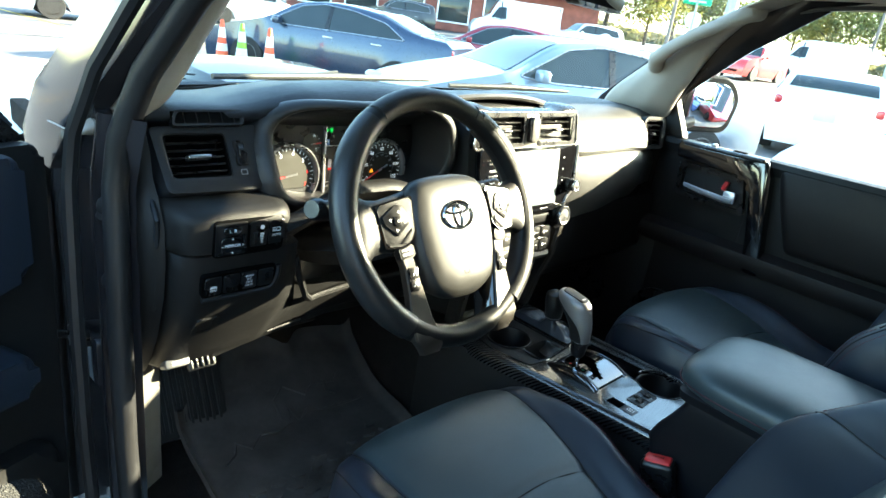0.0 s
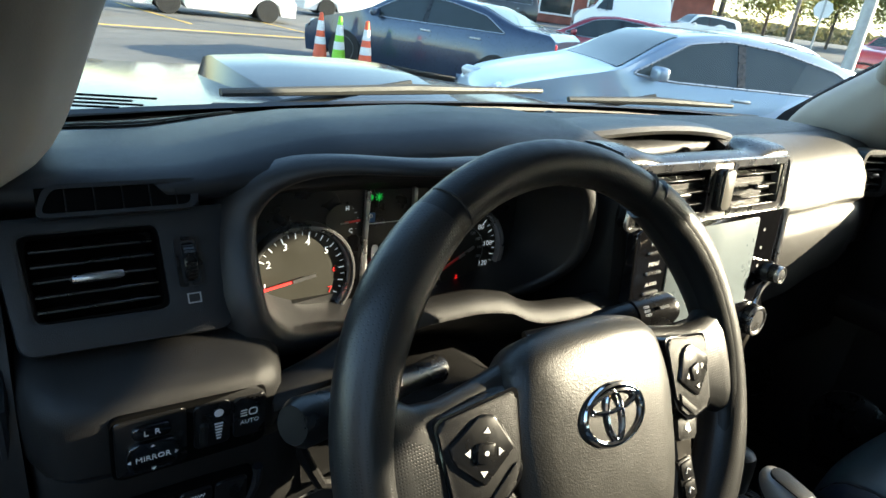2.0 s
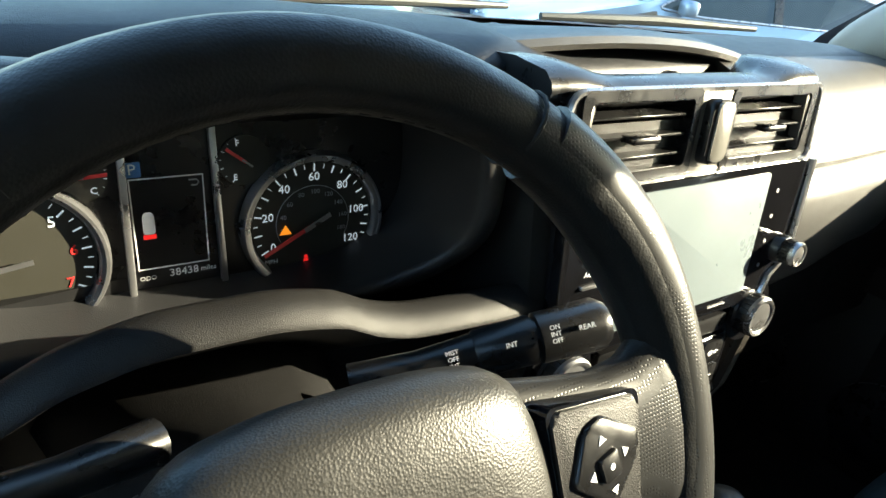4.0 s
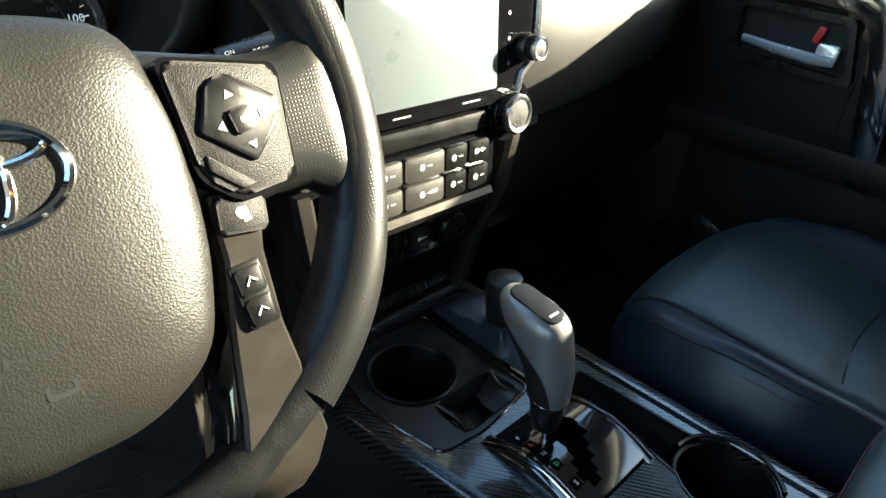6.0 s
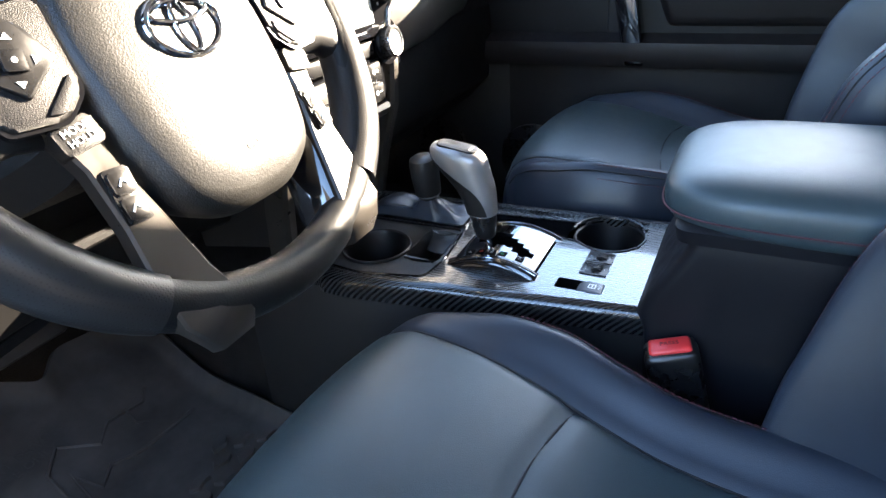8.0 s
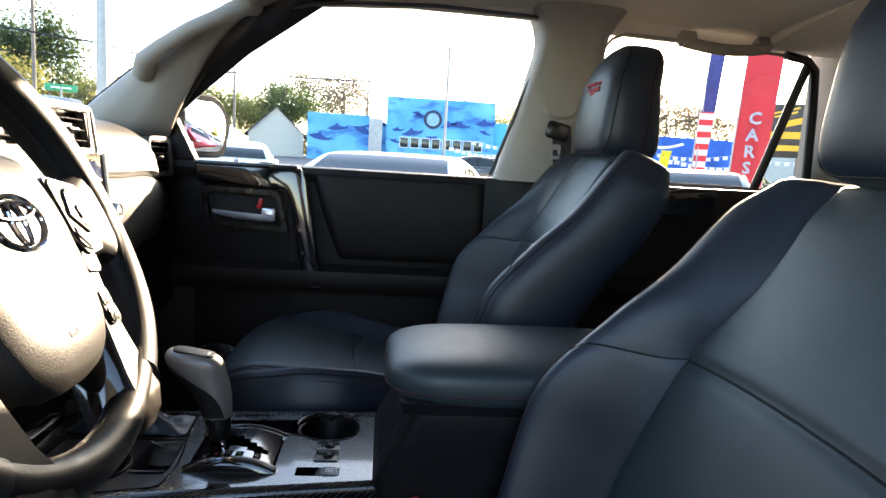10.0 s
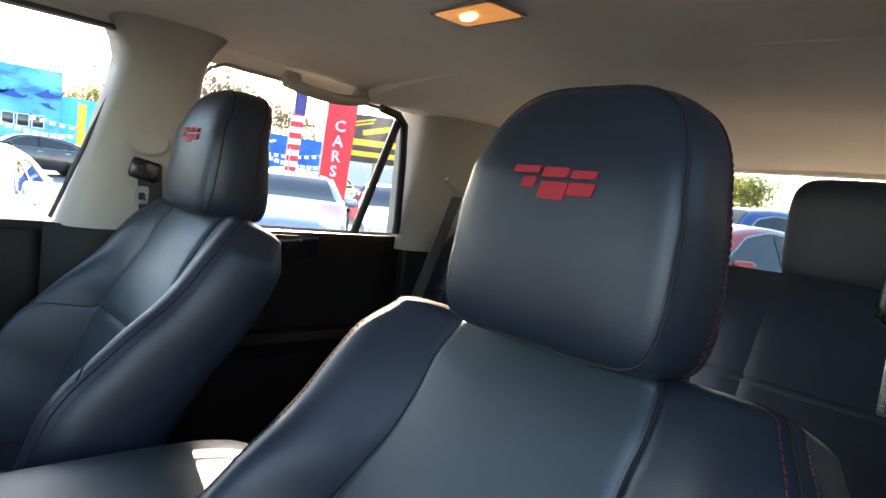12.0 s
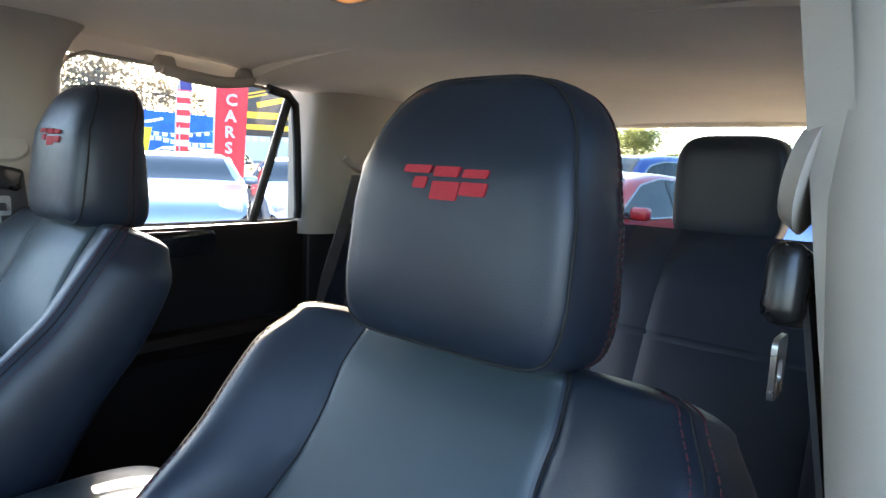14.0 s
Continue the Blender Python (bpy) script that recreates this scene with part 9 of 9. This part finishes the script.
part("wall", bm, surface("pale_siding", (0.6, 0.58, 0.52), 0.8, gstr=0), hs)
bm = B()
loft(bm, [[(x, -3.4, 2.35), (x, 0, 5.55), (x, 3.4, 2.35), (x, 3.4, 2.2), (x, 0, 5.4), (x, -3.4, 2.2)] for x in (-3.3, 3.3)])
part("roof", bm, ROOFG, hs)

# ---- trees ----
BARK = surface("grey_brown_bark", (0.10, 0.08, 0.065), 0.9, vscale=4, var=0.4, grain=40, gstr=0.8, gdist=0.02)


def leaf_mat(name, a, b):
    m, t, p = nodes_of(name)
    g = t.nodes.new("ShaderNodeNewGeometry")
    t.links.new(mix(t, g.outputs["Random Per Island"], a, b), p.inputs["Base Color"])
    p.inputs["Roughness"].default_value = 0.7
    tl_, mx = t.nodes.new("ShaderNodeBsdfTranslucent"), t.nodes.new("ShaderNodeMixShader")
    t.links.new(mix(t, g.outputs["Random Per Island"], a, b), tl_.inputs["Color"])
    mx.inputs[0].default_value = 0.5
    t.links.new(p.outputs[0], mx.inputs[1])
    t.links.new(tl_.outputs[0], mx.inputs[2])
    t.links.new(mx.outputs[0], t.nodes["Material Output"].inputs[0])
    return m


YELLOWL = leaf_mat("autumn_yellow_leaves", (0.17, 0.18, 0.05), (0.32, 0.29, 0.09))
GREENL = leaf_mat("green_leaves", (0.04, 0.075, 0.025), (0.11, 0.14, 0.04))
BROWNL = leaf_mat("brown_leaves", (0.11, 0.095, 0.065), (0.20, 0.155, 0.095))


def tree(x, y, h, mat, spread, leaves, seed, label, z=None):
    """Tapered trunk, limbs, and a ragged crown of small leaf clumps."""
    r = random.Random(seed)
    t = thing("tree", label, "tree", m=pose(x, y, gz_out(x, y) if z is None else z))
    bm = B()
    tube(bm, [(0, 0, 0), (0.02 * h * r.uniform(-1, 1), 0.02 * h * r.uniform(-1, 1), h * 0.4), (0.03 * h * r.uniform(-1, 1), 0, h * 0.82)], [0.022 * h, 0.016 * h, 0.004 * h], 8)
    tips = []
    for k in range(14):
        a, z0 = r.uniform(0, 6.28), h * r.uniform(0.28, 0.75)
        l = spread * r.uniform(0.5, 1.0) * (1.1 - z0 / h * 0.6)
        p1 = Vector((math.cos(a) * l * 0.5, math.sin(a) * l * 0.5, z0 + l * 0.35))
        p2 = Vector((math.cos(a + 0.2) * l, math.sin(a + 0.2) * l, min(h, z0 + l * r.uniform(0.4, 0.8))))
        tube(bm, [(0, 0, z0), p1, p2], [0.007 * h, 0.004 * h, 0.0015 * h], 5)
        tips += [p1, p2, p1.lerp(p2, 0.5)]
        for q in range(3):
            d = Vector((r.uniform(-1, 1), r.uniform(-1, 1), r.uniform(0, 1))) * l * 0.4
            tube(bm, [p1.lerp(p2, 0.3 + 0.3 * q), p1.lerp(p2, 0.3 + 0.3 * q) + d], [0.0025 * h, 0.0008 * h], 4)
            tips.append(p1.lerp(p2, 0.3 + 0.3 * q) + d)
    part("trunk", bm, BARK, t)
    if leaves:
        vs, fs = [], []
        tips.append(Vector((0, 0, h * 0.9)))
        for k in range(leaves):
            c = tips[r.randrange(len(tips))]
            o = Vector((r.gauss(0, 1), r.gauss(0, 1), r.gauss(0, 0.8))) * spread * 0.20
            s = r.uniform(0.10, 0.22) * (0.6 + spread * 0.08)
            n1 = Vector((r.uniform(-1, 1), r.uniform(-1, 1), r.uniform(-1, 1))).normalized()
            n2 = n1.orthogonal().normalized()
            b = len(vs)
            q = c + o
            vs += [q - n1 * s, q + n2 * s * 0.6, q + n1 * s, q - n2 * s * 0.6]
            fs.append((b, b + 1, b + 2, b + 3))
        me = bpy.data.meshes.new("crown")
        me.from_pydata([tuple(v) for v in vs], [], fs)
        me.materials.append(mat)
        cr = new("crown", me)
        cr.parent = t
    return t


# (azimuth from the driver's seat, distance, height, leaves, spread, kind)
kinds = {"y": (YELLOWL, "autumn tree with thinning yellow leaves"), "g": (GREENL, "dark green tree by the road"), "b": (BROWNL, "nearly bare tree with brown leaves"), "n": (BROWNL, "tall bare tree without leaves")}
k = 0
for az, d, h, n, sp, kd in ((40, 75, 6.1, 630, 4.2, "y"), (46, 80, 11, 900, 5, "g"), (52, 62, 6.1, 630, 3.8, "y"), (57, 70, 12, 900, 5, "g"), (60.5, 55, 5.4, 560, 3.0, "y"), (62.5, 62, 10.5, 1600, 3.4, "g"), (65, 70, 5.4, 630, 3.4, "y"), (69, 75, 5.4, 630, 4.2, "y"),
                           (71.5, 85, 6.1, 630, 4.2, "y"), (74, 80, 5.8, 630, 4.2, "y"), (76.5, 78, 5.4, 630, 3.8, "y"), (79, 88, 6.1, 630, 4.2, "y"), (81, 84, 9.5, 900, 4, "g"), (83.5, 95, 10.8, 660, 4.5, "b"), (86.0, 100, 12.6, 780, 5, "b"), (88.2, 104, 13, 120, 5, "n"),
                           (98, 100, 8.6, 480, 4.5, "b"), (101.5, 95, 7.5, 630, 4.2, "y"), (105, 92, 10.8, 720, 5.4, "b"), (108.5, 88, 11.5, 900, 6.3, "b"), (111.5, 84, 10.8, 780, 5.4, "b"), (114.5, 88, 10.1, 480, 5.4, "b"), (117.5, 90, 8.6, 360, 4.5, "n"), (121, 90, 7.9, 360, 4.5, "b"),
                           (126, 95, 9.4, 540, 5.4, "b"), (132, 100, 8.6, 540, 5.4, "g"), (140, 100, 7.5, 630, 5.1, "y"), (150, 110, 5.5, 630, 4.9, "b"), (157, 105, 6.8, 630, 6.0, "y"), (164, 110, 5.5, 630, 4.9, "b"), (172, 105, 5.5, 630, 4.9, "g")):
    k += 1
    mt, lb = kinds[kd]
    a = radians(az)
    tree(-0.7 + d * math.sin(a), 0.35 + d * math.cos(a), h * 1.15, mt, sp * 1.15, int(n * (4.5 if kd == "b" else 8)), k, lb)

# low wooded ridge far behind, one mass of small clumps
r = random.Random(11)
vs, fs = [], []
for k in range(22000):
    az = radians(r.uniform(30, 185))
    d = r.uniform(130, 175)
    hgt = (3.6 + 1.8 * math.sin(az * 9) + 1.1 * math.sin(az * 23)) * (d / 150)
    q = Vector((d * math.sin(az), d * math.cos(az), r.uniform(0, 1) ** 0.7 * hgt + 1.5))
    s = r.uniform(0.3, 0.8)
    n1 = Vector((r.uniform(-1, 1), r.uniform(-1, 1), r.uniform(-1, 1))).normalized()
    n2 = n1.orthogonal().normalized()
    b = len(vs)
    vs += [q - n1 * s, q + n2 * s * 0.7, q + n1 * s, q - n2 * s * 0.7]
    fs.append((b, b + 1, b + 2, b + 3))
me = bpy.data.meshes.new("far_woods")
me.from_pydata([tuple(v) for v in vs], [], fs)
me.materials.append(leaf_mat("far_autumn_leaves", (0.07, 0.08, 0.04), (0.18, 0.15, 0.07)))
tagged(new("far_woods", me), "distant autumn woods beyond the road", "woods", kind="stuff")
bm = B()
for k in range(40):
    a0, a1 = radians(30 + 155 * k / 40), radians(30 + 155 * (k + 1) / 40)
    v = [bm.verts.new((180 * math.sin(a), 180 * math.cos(a), z)) for a, z in ((a0, 0), (a1, 0), (a1, 4.5), (a0, 4.5))]
    bm.faces.new(v)
tagged(part("backdrop", bm, surface("hazy_woods", (0.09, 0.09, 0.05), 0.9, vscale=0.08, var=0.4, gstr=0)), "hazy line of distant woods", "backdrop", kind="structure")


# ---- poles, wires, signs, flags ----
POLE = surface("weathered_pole", (0.20, 0.17, 0.15), 0.85, vscale=2, var=0.2, grain=30, gstr=0.4)
GALV = surface("galvanised_steel", (0.35, 0.36, 0.37), 0.5, metal=0.6, var=0.1, gstr=0)


def at_az(az, d, z=0.0):
    a = radians(az)
    return Vector((-0.7 + d * math.sin(a), 0.35 + d * math.cos(a), z))


for az, d, h, rr, mt, lb in ((95.3, 44, 9.0, 0.12, GALV, "grey utility pole by the road"), (62.3, 46, 9.5, 0.13, POLE, "wooden utility pole by the road"), (66.8, 24, 9.0, 0.20, GALV, "thick grey lamp column"), (76.8, 62, 8.0, 0.14, POLE, "distant wooden utility pole")):
    p = at_az(az, d)
    u = thing("utility_pole", lb, "pole", m=pose(p.x, p.y, gz_out(p.x, p.y)))
    bm = B()
    tube(bm, [(0, 0, 0), (0, 0, h)], [rr, rr * 0.75], 10)
    part("shaft", bm, mt, u)
    bm = B()
    box(bm, 0.1, 1.8, 0.12, pose(0, 0, h - 0.5, 0, 0, -az), 0.02, 1)
    part("cross_arm", bm, mt, u)
CABLE = surface("black_cable", (0.02, 0.02, 0.02), 0.7, gstr=0)
for pts in (((30, 40, 7.6), (66.8, 24, 4.6), (80, 34, 5.4), (95.3, 44, 7.4), (118, 44, 5.0), (140, 60, 6)), ((62.3, 46, 9.0), (95.3, 44, 8.6), (128, 60, 8.6)), ((40, 46, 6.0), (62.3, 46, 6.6), (95.3, 44, 6.9), (112, 50, 5.6))):
    bm = B()
    P3 = [at_az(a, d, z) for a, d, z in pts]
    line = []
    for a, b in zip(P3, P3[1:]):
        for q in range(8):
            s = q / 8
            line.append(a.lerp(b, s) - Vector((0, 0, 0.6 * 4 * s * (1 - s) * 0.5)))
    line.append(P3[-1])
    tube(bm, line, 0.028, 5)
    tagged(part("overhead_wire", bm, CABLE), "black overhead cable strung between the poles", "cable", "overhead wires")
# street name sign
p = at_az(64.0, 34)
ss = thing("street_sign", "small green street name sign on a post", "sign", m=pose(p.x, p.y, gz_out(p.x, p.y)))
bm = B()
tube(bm, [(0, 0, 0), (0, 0, 3.4)], 0.05, 8)
part("post", bm, GALV, ss)
bm = B()
box(bm, 1.3, 0.04, 0.32, pose(0, 0, 3.35, 0, 0, -64), 0.01)
bl = part("blade", bm, surface("sign_green", (0.01, 0.35, 0.16), 0.4, gstr=0), ss)
bm = B()
box(bm, 0.8, 0.05, 0.08, pose(0, 0, 3.35, 0, 0, -64), 0)
part("lettering", bm, WHITE, bl)
bm = B()
lathe(bm, [(0.4, -0.02), (0.4, 0.02)], 8, pose(0, 0, 2.5) @ pose(0, 0, 0, 0, 0, -64) @ pose(0, 0, 0, 90, 0, 0))
part("disc", bm, WHITE, ss)


def feather(az, d, z0, z1, w, mat, lean, label, extra=None):
    p = at_az(az, d)
    f = thing("feather_flag", label, "flag", "feather flags", m=pose(p.x, p.y, 0, 0, 0, -az))
    bm = B()
    tube(bm, [(-w / 2, 0, gz_out(p.x, p.y)), (-w / 2 + lean * 0.5, 0, (z0 + z1) / 2), (-w / 2 + lean, 0, z1 + 0.1)], 0.02, 6)
    part("mast", bm, GALV, f)
    bm = B()
    grid(bm, lambda u, v: (lerp(-w / 2, w / 2, u) + lean * v, 0.05 * math.sin(5 * v + 2 * u), lerp(z0 - 0.12 * u, z1, v)), 8, 24, thick=0.004)
    part("cloth", bm, mat, f)
    return f


def stripes_mat():
    m, t, p = nodes_of("striped_cloth")
    v = coords(t, (1, 1, 1))
    w = t.nodes.new("ShaderNodeTexWave")
    w.bands_direction = "Z"
    w.inputs["Scale"].default_value, w.inputs["Distortion"].default_value = 1.0, 0.6
    t.links.new(v, w.inputs["Vector"])
    t.links.new(mix(t, ramp(t, w.outputs["Fac"], 0, 1, 0.45, 0.55), (0.6, 0.03, 0.04), (0.75, 0.75, 0.75)), p.inputs["Base Color"])
    p.inputs["Roughness"].default_value = 0.7
    return m


REDCLOTH = surface("red_banner_cloth", (0.55, 0.02, 0.03), 0.65, vscale=3, var=0.15, gstr=0.2, grain=60)
f = feather(121.2, 14.5, 0.75, 4.2, 0.66, REDCLOTH, 0.18, "tall red feather banner with grey letters")
for i, ch in enumerate("CARS"):
    words(ch, 0.34, pose(0.10 - 0.02 * i, -0.06, 2.62 - 0.34 * i, 90, 0, 0), surface("grey_letter", (0.35, 0.33, 0.38), 0.6, gstr=0), f, bold=0.01)
feather(117.5, 18, 1.3, 3.1, 0.34, stripes_mat(), 0.12, "feather flag with red and white stripes")
feather(117.9, 18.02, 3.1, 4.6, 0.34, surface("navy_cloth", (0.03, 0.04, 0.18), 0.7, gstr=0), 0.10, "navy upper part of the striped feather flag")
feather(114.4, 26, 1.1, 2.4, 0.36, surface("yellow_cloth", (0.75, 0.6, 0.02), 0.7, gstr=0), 0.25, "small yellow feather flag")
feather(101.2, 30, 1.4, 3.3, 0.30, surface("yellow_cloth", (0.75, 0.5, 0.04), 0.7, gstr=0), 0.02, "slim yellow flag by the road")
# dealer's board: dark panel with yellow bars
p = at_az(124.8, 21)
sb = thing("dealer_sign", "dark sign board with yellow bars on a post", "sign", m=pose(p.x, p.y, gz_out(p.x, p.y), 0, 0, -124.8))
bm = B()
box(bm, 2.1, 0.16, 1.55, pose(0.1, 0, 2.75), 0.03)
part("board", bm, surface("dark_board", (0.03, 0.03, 0.028), 0.5, gstr=0), sb)
YEL = surface("yellow_print", (0.72, 0.42, 0.02), 0.5, var=0.08, gstr=0)
for bx, bz, bw, bh, ro in ((0.25, 3.10, 1.4, 0.17, -14), (-0.4, 3.33, 0.7, 0.05, -14), (-0.4, 3.22, 0.6, 0.05, -14), (0.1, 2.62, 1.7, 0.20, 0), (0.1, 2.25, 1.8, 0.16, 0)):
    bm = B()
    box(bm, bw, 0.02, bh, pose(bx, -0.09, bz, 0, ro, 0), 0)
    part("printed_bar", bm, YEL, sb)
bm = B()
tube(bm, [(0.1, 0, 0), (0.1, 0, 2.0)], 0.12, 8)
part("post", bm, POLE, sb)
# pennant strings over the lot across the road
PEN = surface("pale_pennants", (0.72, 0.72, 0.72), 0.6, var=0.05, gstr=0)
for (a0, a1, d, z) in ((96, 122, 40, 2.5), (98, 128, 46, 3.2), (103, 116, 60, 4.6)):
    bm = B()
    n_ = 46
    P3 = []
    for q in range(n_ + 1):
        s = q / n_
        c = at_az(lerp(a0, a1, s), d, z - 0.35 * math.sin(math.pi * ((s * 4) % 1)))
        P3.append(c)
    tube(bm, P3, 0.012, 4)
    for c in P3:
        box(bm, 0.03, 0.30, 0.22, Matrix.Translation(c - Vector((0, 0, 0.12))) @ pose(0, 0, 0, 0, 0, -12), 0)
    tagged(part("bunting", bm, PEN), "white pennant string over the parked cars", "bunting", kind="stuff")
